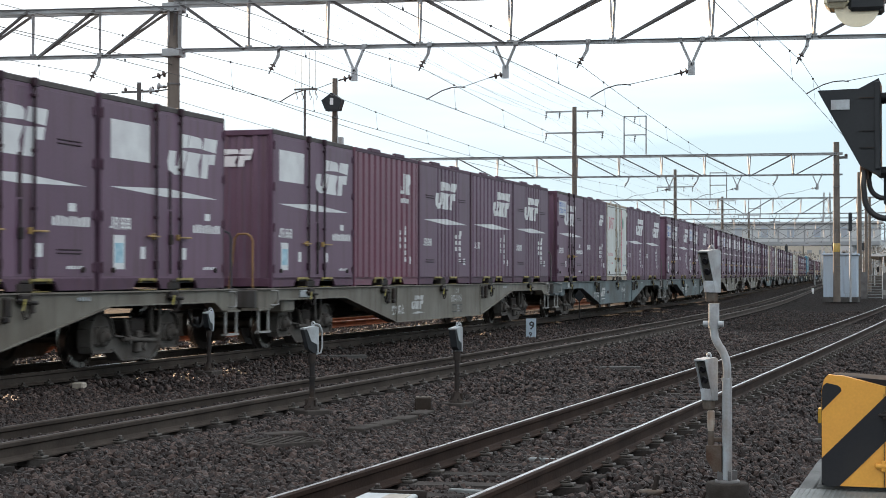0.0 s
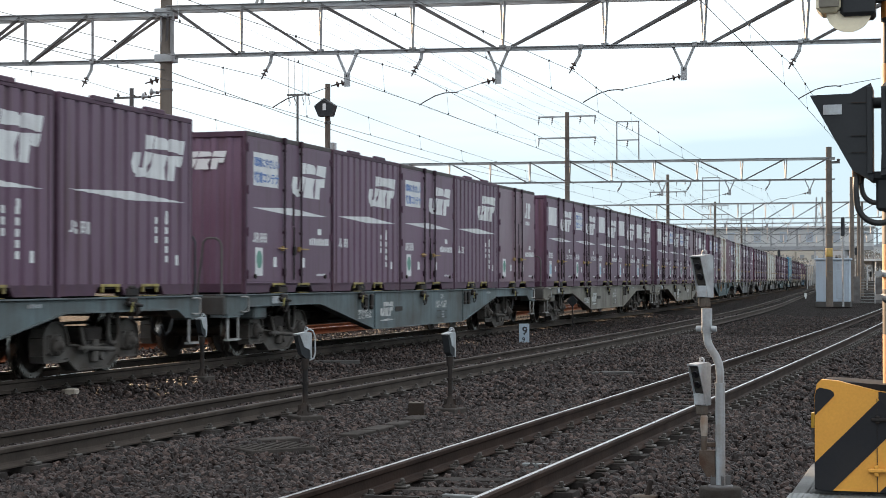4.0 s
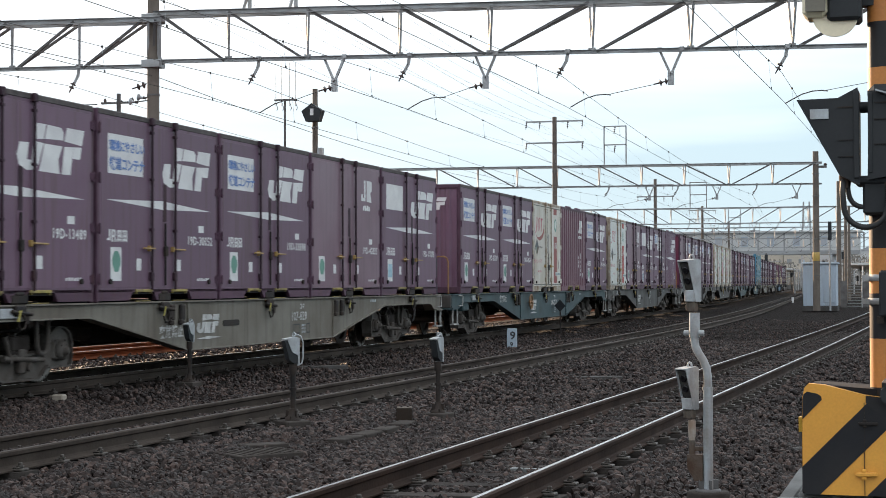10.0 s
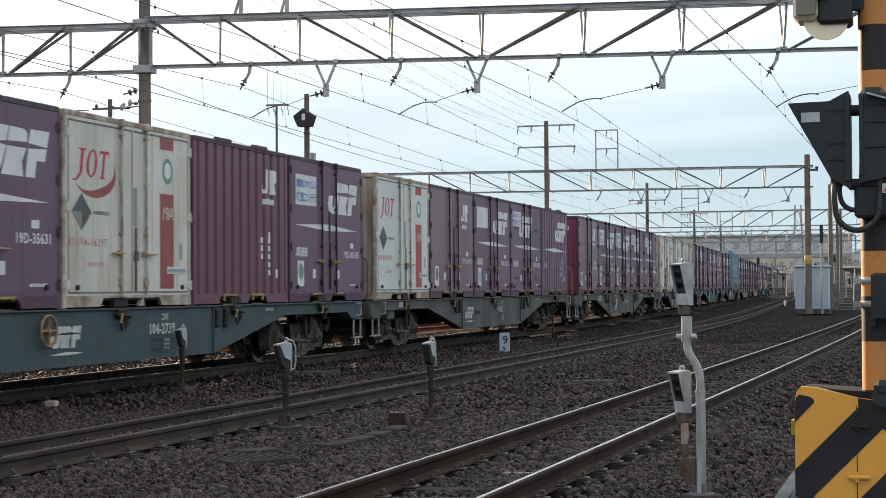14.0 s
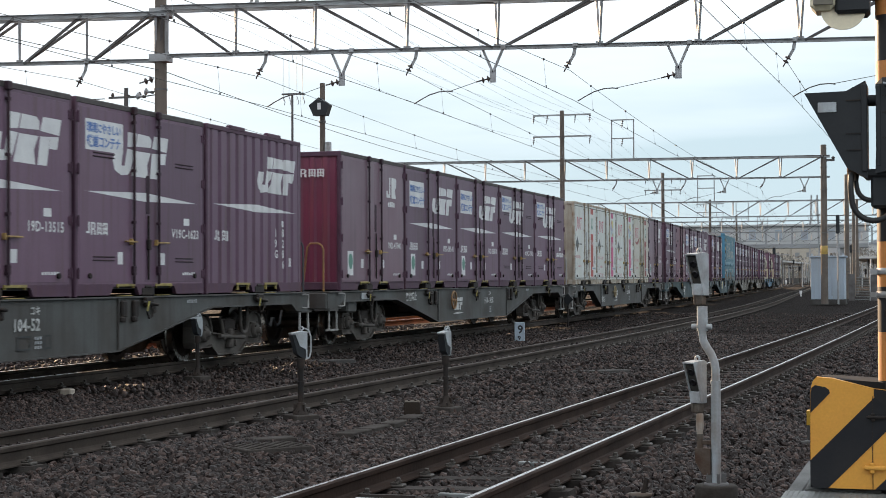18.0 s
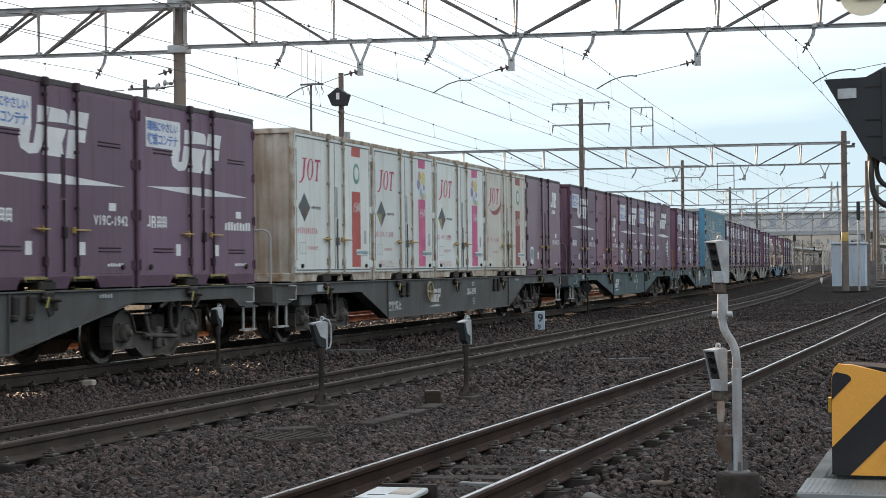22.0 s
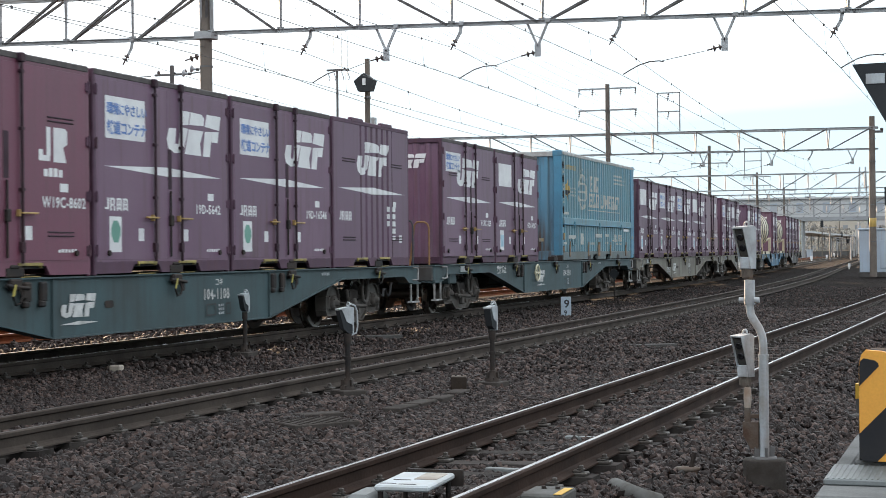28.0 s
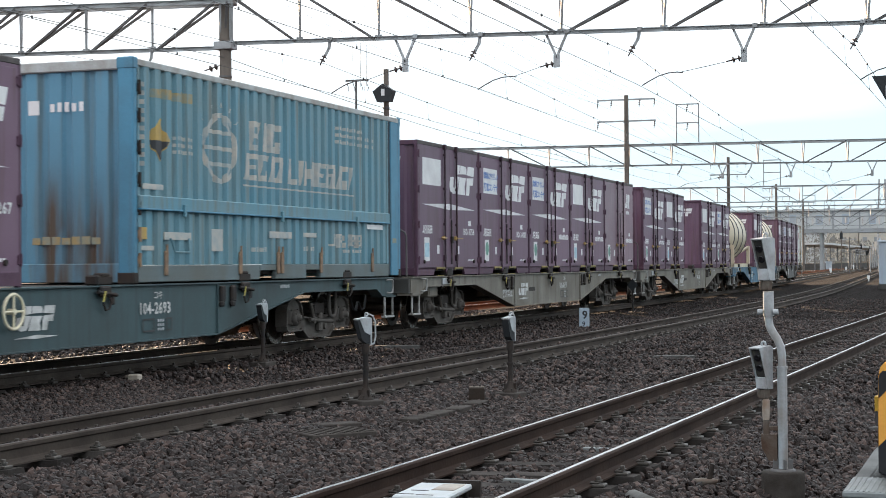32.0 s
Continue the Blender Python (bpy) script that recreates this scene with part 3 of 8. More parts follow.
        me.polygons.foreach_set("use_smooth", self.smooth)
        me.validate()
        me.update()
        return me


def part(name, geo, mats, parent=None, label="", at=None):
    """One mesh object, under a thing or a part where parent is given."""
    ob = new(name, geo.mesh(name, mats) if isinstance(geo, Geo) else geo)
    if parent is not None:
        ob.parent = parent
    if at is not None:
        ob.matrix_basis = at
    if label:
        tagged(ob, label)
    return ob


def thing(name, label, category, group="", kind="", at=None):
    ob = new(name)
    ob.empty_display_size = 0.2
    if at is not None:
        ob.matrix_basis = at
    return tagged(ob, label, category, group, kind)


_text_cache = {}


def text_mesh(body, height, mat, spread=1.0, lean=0.0, weight=0.035):
    """Writing as a flat mesh in the plane x = 0, reading along +y, its lower left corner at the origin."""
    key = (body, height, mat.name, spread, lean, weight)
    if key not in _text_cache:
        cu = bpy.data.curves.new("writing", "FONT")
        cu.body, cu.size, cu.space_character, cu.resolution_u, cu.offset = body, height * 1.38, spread, 2, height * weight
        cu.shear = lean
        ob = new("writing", cu)
        me = bpy.data.meshes.new_from_object(ob.evaluated_get(bpy.context.evaluated_depsgraph_get()))
        bpy.data.objects.remove(ob)
        for v in me.vertices:
            v.co = (0.0, v.co.x, v.co.y)
        me.materials.clear()
        me.materials.append(mat)
        _text_cache[key] = me
    return _text_cache[key]


# ------------------------------------------------------------ plan of the lines
def bent(y, x0, k, c, y0, y1):
    """A line that runs straight at slope k, bends left from y0 to y1, and runs on straight."""
    u = min(max(y - y0, 0.0), y1 - y0)
    return x0 + k * y - c * u * u - 2 * c * u * max(y - y1, 0.0)


def train_line(y):
    return bent(y, -11.435, 0.0, 3.9e-4, 27.0, 95.0)


def middle_line(y):
    return bent(y, -7.45, 0.02, 4.8e-4, 10.0, 88.0)


def near_line(y):
    return bent(y, -3.45, 0.033, 1.8e-4, 0.0, 220.0)


def outer_line(y):
    return bent(y, -15.6, 0.0, 3.9e-4, 27.0, 95.0)


def at_line(line, y, dx=0.0, z=0.0):
    """A pose on a line: local y runs along it."""
    s = (line(y + 0.05) - line(y - 0.05)) / 0.1
    a = math.atan(s)
    return Matrix.Translation((line(y) + dx * math.cos(a), y - dx * math.sin(a), z)) @ Matrix.Rotation(-a, 4, "Z")


GROUND_Z = -0.275

def shoulder(x, y):
    """How far the ballast falls away beside the near line."""
    return 0.21 * min(1.0, max(0.0, (x - near_line(y) - 1.05) / 0.7)) if -5 < y < 250 and x < 8 else 0.0


# ------------------------------------------------------------ ground
def build_ground():
    rng = random.Random(3)
    g = Geo()
    xs = [-2500, -600, -150, -60, -40, -28] + [-22 + 0.45 * k for k in range(54)] + [4, 8, 16, 40, 150, 600, 2500]
    ys = [-600, -100, -30, -10, 0, 3] + [5 + 0.45 * k for k in range(80)] + [43 + 2.2 * k for k in range(40)] + [140, 170, 210, 260, 320, 400, 600, 1200, 3000]
    for y in ys:
        for x in xs:
            z = GROUND_Z
            if -30 < x < 6 and -5 < y < 250:
                for line, w in ((train_line, 0.07), (middle_line, 0.062), (near_line, 0.040), (outer_line, 0.075)):
                    d = abs(x - line(y))
                    z = max(z, GROUND_Z + w * min(1, max(0, (2.2 - d) / 0.8)))
                z += 0.03 * noise.noise((x * 0.7, y * 0.7, 0)) + 0.012 * noise.noise((x * 3, y * 3, 5))
            g.v.append((x, y, z - shoulder(x, y)))
    nx = len(xs)
    for j in range(len(ys) - 1):
        for i in range(nx - 1):
            g.f.append((j * nx + i, j * nx + i + 1, (j + 1) * nx + i + 1, (j + 1) * nx + i))
    g.m, g.smooth = [0] * len(g.f), [True] * len(g.f)
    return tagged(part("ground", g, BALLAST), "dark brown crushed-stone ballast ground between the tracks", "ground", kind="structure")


def ground_height(x, y):
    z = GROUND_Z
    for line, w in ((train_line, 0.07), (middle_line, 0.062), (near_line, 0.040), (outer_line, 0.075)):
        d = abs(x - line(y))
        z = max(z, GROUND_Z + w * min(1, max(0, (2.2 - d) / 0.8)))
    return z - shoulder(x, y) + 0.03 * noise.noise((x * 0.7, y * 0.7, 0)) + 0.012 * noise.noise((x * 3, y * 3, 5))


def build_stones():
    """Loose crushed stones, thickest near the camera's side of the yard."""
    rng = np.random.default_rng(11)
    g5 = (1 + 5 ** 0.5) / 2
    base = np.array([(0, p, q * g5) for p in (-1, 1) for q in (-1, 1)] + [(p, q * g5, 0) for p in (-1, 1) for q in (-1, 1)] + [(q * g5, 0, p) for p in (-1, 1) for q in (-1, 1)], float)
    base /= np.linalg.norm(base[0])
    faces = []
    for i, j, k in itertools.combinations(range(12), 3):
        if max(np.linalg.norm(base[i] - base[j]), np.linalg.norm(base[j] - base[k]), np.linalg.norm(base[i] - base[k])) < 1.1:
            turned = np.dot(np.cross(base[j] - base[i], base[k] - base[i]), base[i]) < 0
            faces.append((i, k, j) if turned else (i, j, k))
    faces = np.array(faces)
    pts = []
    def strew(n, x0, x1, y0, y1, s0, s1, margin=0.8):
        for _ in range(n):
            y = y0 + (y1 - y0) * rng.random() ** 1.25
            x = x0 + (x1 - x0) * rng.random()
            if x < -0.70 * y - margin or x > 0.02 * y + 0.9:
                continue
            size = s0 + (s1 - s0) * rng.random() ** 2
            bare = False
            for line in (near_line, middle_line, train_line):
                d = x - line(y)
                if 0.42 < abs(d) < 0.72:
                    bare = True
                # the sleepers of the near line lie bare
                elif line is near_line and abs(d) < 0.86 and abs((y - 4.2 + 0.3) % 0.6 - 0.3) < 0.03 + 0.10 * rng.random():
                    bare = True
            if bare:
                continue
            pts.append((x, y, ground_height(x, y) + size * 0.40, size))
    strew(124000, -12.0, 0.9, 6.6, 18.0, 0.021, 0.042)
    strew(46000, -13.5, 1.2, 17.0, 42.0, 0.028, 0.050)
    strew(16000, -20.0, -12.0, 11.0, 48.0, 0.030, 0.054, 2.6)
    strew(10000, -15.0, 0.0, 40.0, 66.0, 0.026, 0.042)
    P = np.array(pts)
    n = len(P)
    jit = base[None] * (1 + rng.uniform(-0.38, 0.18, (n, 12, 1)))
    sc = rng.uniform(0.58, 1.15, (n, 1, 3)) * P[:, None, 3:4]
    v = jit * sc
    q = rng.normal(size=(n, 4))
    q /= np.linalg.norm(q, axis=1)[:, None]
    w, x, y, z = q.T
    R = np.stack([1 - 2 * (y * y + z * z), 2 * (x * y - z * w), 2 * (x * z + y * w), 2 * (x * y + z * w), 1 - 2 * (x * x + z * z), 2 * (y * z - x * w),
                  2 * (x * z - y * w), 2 * (y * z + x * w), 1 - 2 * (x * x + y * y)], axis=1).reshape(n, 3, 3)
    v = np.einsum("nij,nkj->nki", R, v) + P[:, None, :3]
    f = (faces[None] + 12 * np.arange(n)[:, None, None]).reshape(-1, 3)
    me = bpy.data.meshes.new("ballast_stones")
    me.from_pydata(v.reshape(-1, 3).tolist(), [], f.tolist())
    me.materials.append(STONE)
    me.update()
    tagged(new("ballast_stones", me), "loose grey-brown crushed ballast stones lying between the rails", "ballast", kind="stuff")


# ------------------------------------------------------------ tracks
RAIL_PROFILE = [(-0.0635, -0.153), (0.0635, -0.153), (0.0635, -0.142), (0.018, -0.126), (0.008, -0.112), (0.008, -0.050), (0.030, -0.036),
                (0.0325, -0.010), (0.025, -0.0015), (0.012, 0.0), (-0.017, 0.0), (-0.026, -0.0015), (-0.0325, -0.010), (-0.030, -0.036), (-0.008, -0.050), (-0.008, -0.112), (-0.018, -0.126), (-0.0635, -0.142)]


def rail_geo(line, dx, z, ys):
    g = Geo()
    n = len(RAIL_PROFILE)
    for y in ys:
        m = at_line(line, y, dx, z)
        g.v.extend(tuple(m @ Vector((px, 0, pz))) for px, pz in RAIL_PROFILE)
    for j in range(len(ys) - 1):
        for i in range(n):
            g.f.append((j * n + i, (j + 1) * n + i, (j + 1) * n + (i + 1) % n, j * n + (i + 1) % n))
            g.m.append(1 if i == 9 else 0)
            g.smooth.append(False)
    return g


def sleeper_geo():
    g = Geo()
    g.prism([(-0.12, -0.17), (0.12, -0.17), (0.095, 0.0), (-0.095, 0.0)], "x", -0.76, 0.76)
    return g


def fastener_geo():
    """A spring clip with its bolt, seen as a dark lump beside the rail's foot."""
    g = Geo()
    g.box(-0.045, 0.045, -0.05, 0.05, 0.0, 0.022, c=0.006)
    g.box(-0.05, 0.01, -0.035, 0.035, 0.022, 0.036, c=0.005)
    g.rod((0, 0, 0.036), (0, 0, 0.044), 0.030, 6)
    g.box(-0.015, 0.015, -0.015, 0.015, 0.040, 0.066, c=0.005)
    return g


def build_track(name, label, line, zl, zr, y0, y1, top, sleepers, step=0.6, side=None, sunk=0.160):
    t = thing(name, label, "track", kind="structure")
    ys = [y0 + 1.0 * k for k in range(int(min(y1, 130) - y0) + 1)] + [140 + 12 * k for k in range(max(0, int((y1 - 140) / 12) + 1))]
    for dx, z in ((-0.566, zl), (0.566, zr)):
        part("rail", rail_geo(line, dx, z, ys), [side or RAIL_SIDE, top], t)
    sm = sleeper_geo().mesh("sleeper", SLEEPER)
    fm = fastener_geo().mesh("fastener", CLIP_STEEL)
    zc, tilt = (zl + zr) / 2 - sunk, math.atan2(zr - zl, 1.132)
    for k in range(sleepers):
        y = y0 + 0.2 + step * k
        m = at_line(line, y, 0, zc) @ Matrix.Rotation(-tilt, 4, "Y")
        part("sleeper", sm, None, t, at=m)
        if y < 46:
            for dx, s in ((-0.566, -1), (-0.566, 1), (0.566, -1), (0.566, 1)):
                if s < 0 and y > 24:
                    continue
                part("fastener", fm, None, t, at=m @ Matrix.Translation((dx + s * 0.095, 0.0, 0.0)) @ Matrix.Rotation(0 if s > 0 else math.pi, 4, "Z"))
    return t


build_ground()
build_stones()
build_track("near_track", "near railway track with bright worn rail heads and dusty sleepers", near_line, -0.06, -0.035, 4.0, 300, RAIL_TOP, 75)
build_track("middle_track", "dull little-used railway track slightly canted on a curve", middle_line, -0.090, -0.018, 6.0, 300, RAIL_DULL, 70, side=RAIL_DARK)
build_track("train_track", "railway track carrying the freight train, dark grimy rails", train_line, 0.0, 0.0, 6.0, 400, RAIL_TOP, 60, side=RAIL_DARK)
build_track("outer_track", "railway track beyond the freight train, rusty rails coloured as if sunlit", outer_line, 0.0, 0.0, 6.0, 300, RAIL_TOP, 40, side=RAIL_RUST_SUNLIT)


# ------------------------------------------------------------ the freight train
CL, CW, CH = 3.715, 2.45, 2.5         # a twelve-foot container
SLOT, PITCH, FLOOR = 3.80, 20.4, 1.02
HALF = CW / 2
SIDE = 0.004


def clip_strip(poly, a, b):
    """The part of a convex polygon of (u, v) between u = a and u = b."""
    for lim, keep in ((a, 1), (b, -1)):
        out = []
        for i, p in enumerate(poly):
            q = poly[(i + 1) % len(poly)]
            pi, qi = (p[0] - lim) * keep >= 0, (q[0] - lim) * keep >= 0
            if pi:
                out.append(p)
            if pi != qi:
                s = (lim - p[0]) / (q[0] - p[0])
                out.append((lim, p[1] + s * (q[1] - p[1])))
        poly = out
        if len(poly) < 3:
            return []
    return poly


class Skin:
    """The outside of a container's side: how deep it lies at each u, and where its folds are."""
    def __init__(self, folds=()):
        self.folds = list(folds)          # (u, depth) pairs, in order

    def depth(self, u):
        f = self.folds
        if not f or u <= f[0][0] or u >= f[-1][0]:
            return 0.0
        for (a, da), (b, db) in zip(f, f[1:]):
            if a <= u <= b:
                return da + (db - da) * ((u - a) / (b - a) if b > a else 0)
        return 0.0

    def paint(self, g, polys, mat=0, lift=SIDE):
        """Flat paint shapes laid on the skin, folded with it."""
        cuts = sorted({u for u, _ in self.folds})
        for poly in polys:
            us = [p[0] for p in poly]
            marks = [min(us)] + [c for c in cuts if min(us) + 1e-4 < c < max(us) - 1e-4] + [max(us)]
            for a, b in zip(marks, marks[1:]):
                piece = clip_strip(poly, a, b) if len(marks) > 2 else poly
                if len(piece) >= 3:
                    mid = 1e-5
                    g.add([(HALF + self.depth(min(max(u, a + mid), b - mid)) + lift, u, v) for u, v in piece], [tuple(range(len(piece)))], mat)
        return g


def ribs(u0, u1, n, deep=0.045, cut=(0.30, 0.42, 0.88)):
    """Folds of a corrugated sheet; cut: where each groove ends, the land begins and the land ends."""
    w = (u1 - u0) / n
    out = []
    for k in range(n):
        a = u0 + k * w
        out += [(a, -deep), (a + w * cut[0], -deep), (a + w * cut[1], 0.0), (a + w * cut[2], 0.0)]
    return [(u0 - 0.001, 0.0)] + out + [(u1, -deep), (u1 + 0.001, 0.0)]


FLAT = Skin()
RIBBED = Skin(ribs(-1.74, 1.74, 11, 0.045, (0.16, 0.28, 0.90)))
CLOSE_RIB = Skin(ribs(-1.74, 1.74, 16, 0.04, (0.22, 0.34, 0.88)))
MIDRIB = Skin(ribs(-0.62, 0.98, 6, 0.045, (0.18, 0.30, 0.90)))
BLUE_RIB = Skin(ribs(-4.55, 4.05, 30, 0.05))
BLUE_LOW = Skin(ribs(-4.50, 4.00, 30, 0.045))


def skin_geo(g, skin, x_sign, z0, z1, u0, u1, mat=0):
    """The sheet of a side from its folds."""
    us = [(u0, 0.0)] + [f for f in skin.folds if u0 < f[0] < u1] + [(u1, 0.0)]
    v = []
    for u, d in us:
        v += [(x_sign * (HALF + d), u, z0), (x_sign * (HALF + d), u, z1)]
    f = [(2 * i, 2 * i + 2, 2 * i + 3, 2 * i + 1) for i in range(len(us) - 1)]
    g.add(v, f if x_sign > 0 else [q[::-1] for q in f], mat)


def build_shell(t, skin, paint, length=CL, height=CH, foot=0.15, end_paint=None):
    """Shell of a container: folded sides, ribbed ends, a shallow ribbed roof and a floor, each a part."""
    h = length / 2
    for s in (1, -1):
        g = Geo()
        skin_geo(g, skin, s, foot, height - 0.07, -h + 0.06, h - 0.06)
        part("side_wall", g, paint, t)
        g = Geo()
        e = s * (h - 0.02)
        xs = []
        w = (CW - 0.16) / 9
        for k in range(9):
            a = -HALF + 0.08 + k * w
            xs += [(a, 0.0), (a + 0.3 * w, 0.0), (a + 0.45 * w, -0.03), (a + 0.85 * w, -0.03)]
        xs += [(HALF - 0.08, 0.0)]
        v = []
        for x, d in xs:
            v += [(x, e + s * d, foot), (x, e + s * d, height - 0.07)]
        f = [(2 * i, 2 * i + 2, 2 * i + 3, 2 * i + 1) for i in range(len(xs) - 1)]
        g.add(v, f if s < 0 else [q[::-1] for q in f])
        part("end_wall", g, end_paint or paint, t)
    n = int(length * 3.3)
    prof = []
    for k in range(n):
        a, b = -h + 0.04 + (length - 0.08) * k / n, -h + 0.04 + (length - 0.08) * (k + 1) / n
        z = height - 0.035 + (0.016 if k % 2 else 0.0)
        prof += [(a + 0.01, z), (b - 0.01, z)]
    g = Geo()
    v = []
    for y, z in prof:
        v += [(-HALF + 0.04, y, z), (HALF - 0.04, y, z)]
    g.add(v, [(2 * i, 2 * i + 1, 2 * i + 3, 2 * i + 2) for i in range(len(prof) - 1)])
    part("roof", g, paint, t)
    part("floor", Geo().box(-HALF + 0.03, HALF - 0.03, -h + 0.03, h - 0.03, 0.10, 0.15), BLACK_IRON, t)


def frame_geo(length=CL, height=CH, cut=((-0.92, 0.26), (0.92, 0.26))):
    """Corner posts, rails round the top and the foot with its openings for the lifting forks."""
    g = Geo()
    h = length / 2
    for s in (1, -1):
        for e in (1, -1):
            g.box(min(s * HALF, s * (HALF - 0.07)), max(s * HALF, s * (HALF - 0.07)), min(e * h, e * (h - 0.075)), max(e * h, e * (h - 0.075)), 0.0, height, c=0.012)
        edges = [-h + 0.06]
        for c, w in cut:
            edges += [c - w, c + w]
        edges.append(h - 0.06)
        for a, b in zip(edges[::2], edges[1::2]):
            pts = [(a, 0.16), (a + 0.0, 0.02), (b, 0.02), (b, 0.16)]
            if a > -h + 0.1:
                pts = [(a, 0.16), (a + 0.10, 0.02)] + pts[2:]
            if b < h - 0.1:
                pts = pts[:-2] + [(b - 0.10, 0.02), (b, 0.16)]
            g.prism(pts, "x", min(s * HALF, s * (HALF - 0.05)), max(s * HALF, s * (HALF - 0.05)))
        g.box(min(s * HALF, s * (HALF - 0.05)), max(s * HALF, s * (HALF - 0.05)), -h + 0.06, h - 0.06, 0.13, 0.165)
    for e in (1, -1):
        for z0, z1 in ((0.02, 0.16), (height - 0.09, height)):
            g.box(-HALF + 0.06, HALF - 0.06, min(e * h, e * (h - 0.06)), max(e * h, e * (h - 0.06)), z0, z1, c=0.01)
    return g


def logo_polys(u, v, w, h):
    """A slanted white emblem: a hook, a block and a flag shape, split by a thin blade-shaped gap."""
    def P(*q):
        return [(u + a * w, v + b * h) for a, b in q]
    return [P((0.26, 1.0), (0.42, 1.0), (0.385, 0.69), (0.25, 0.655)), P((0.435, 1.0), (0.64, 0.98), (0.68, 0.90), (0.675, 0.72), (0.40, 0.695)),
            P((0.73, 1.0), (1.0, 1.0), (0.965, 0.66), (0.69, 0.705)),
            P((0.0, 0.30), (0.04, 0.56), (0.17, 0.57), (0.145, 0.22), (0.03, 0.10)), P((0.03, 0.10), (0.145, 0.22), (0.20, 0.22), (0.31, 0.16), (0.26, 0.03), (0.14, 0.0)),
            P((0.245, 0.62), (0.385, 0.60), (0.31, 0.16), (0.20, 0.22)), P((0.395, 0.595), (0.665, 0.59), (0.60, 0.30), (0.62, 0.0), (0.315, 0.01)),
            P((0.69, 0.59), (0.83, 0.61), (0.785, 0.0), (0.65, 0.0)), P((0.83, 0.61), (0.96, 0.63), (0.935, 0.36), (0.815, 0.36))]


def small_emblem(u, v, w, h):
    """A small emblem: a hook beside a solid notched block."""
    def P(*q):
        return [(u + a * w, v + b * h) for a, b in q]
    return [P((0.0, 0.02), (0.38, 0.02), (0.38, 0.18), (0.0, 0.18)), P((0.0, 0.18), (0.14, 0.18), (0.14, 0.34), (0.0, 0.34)), P((0.26, 0.18), (0.40, 0.18), (0.40, 1.0), (0.26, 1.0)),
            P((0.50, 0.0), (0.94, 0.0), (0.84, 0.44), (0.98, 0.54), (0.98, 0.92), (0.90, 1.0), (0.50, 1.0))]


def rect(u0, u1, v0, v1):
    return [(u0, v0), (u1, v0), (u1, v1), (u0, v1)]


def bars(u, v, w, h, n, fill=0.7):
    """Writing too small to read, as plain bars."""
    s = w / n
    return [rect(u + k * s, u + (k + fill) * s, v, v + h * (1.0 if (k * 7) % 3 else 0.86)) for k in range(n)]


def name_shapes(u, v, w, h):
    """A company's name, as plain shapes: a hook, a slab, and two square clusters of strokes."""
    def P(a, b, c, d):
        return rect(u + a * w, u + b * w, v + c * h, v + d * h)
    out = [P(0.10, 0.17, 0.10, 1.0), P(0.0, 0.10, 0.10, 0.26), P(0.22, 0.29, 0.0, 1.0), P(0.29, 0.40, 0.84, 1.0), P(0.36, 0.43, 0.52, 0.90), P(0.29, 0.40, 0.38, 0.54), P(0.37, 0.44, 0.0, 0.38)]
    for a in (0.50, 0.77):
        out += [P(a, a + 0.23, c, c + 0.13) for c in (0.12, 0.44, 0.84)] + [P(a + 0.01, a + 0.06, 0.0, 0.84), P(a + 0.10, a + 0.14, 0.25, 1.0), P(a + 0.18, a + 0.23, 0.0, 0.84)]
    return out


BAND = [[(-1.62, 1.335), (0.0, 1.265), (1.62, 1.30), (0.0, 1.385)]]
_count = [0]


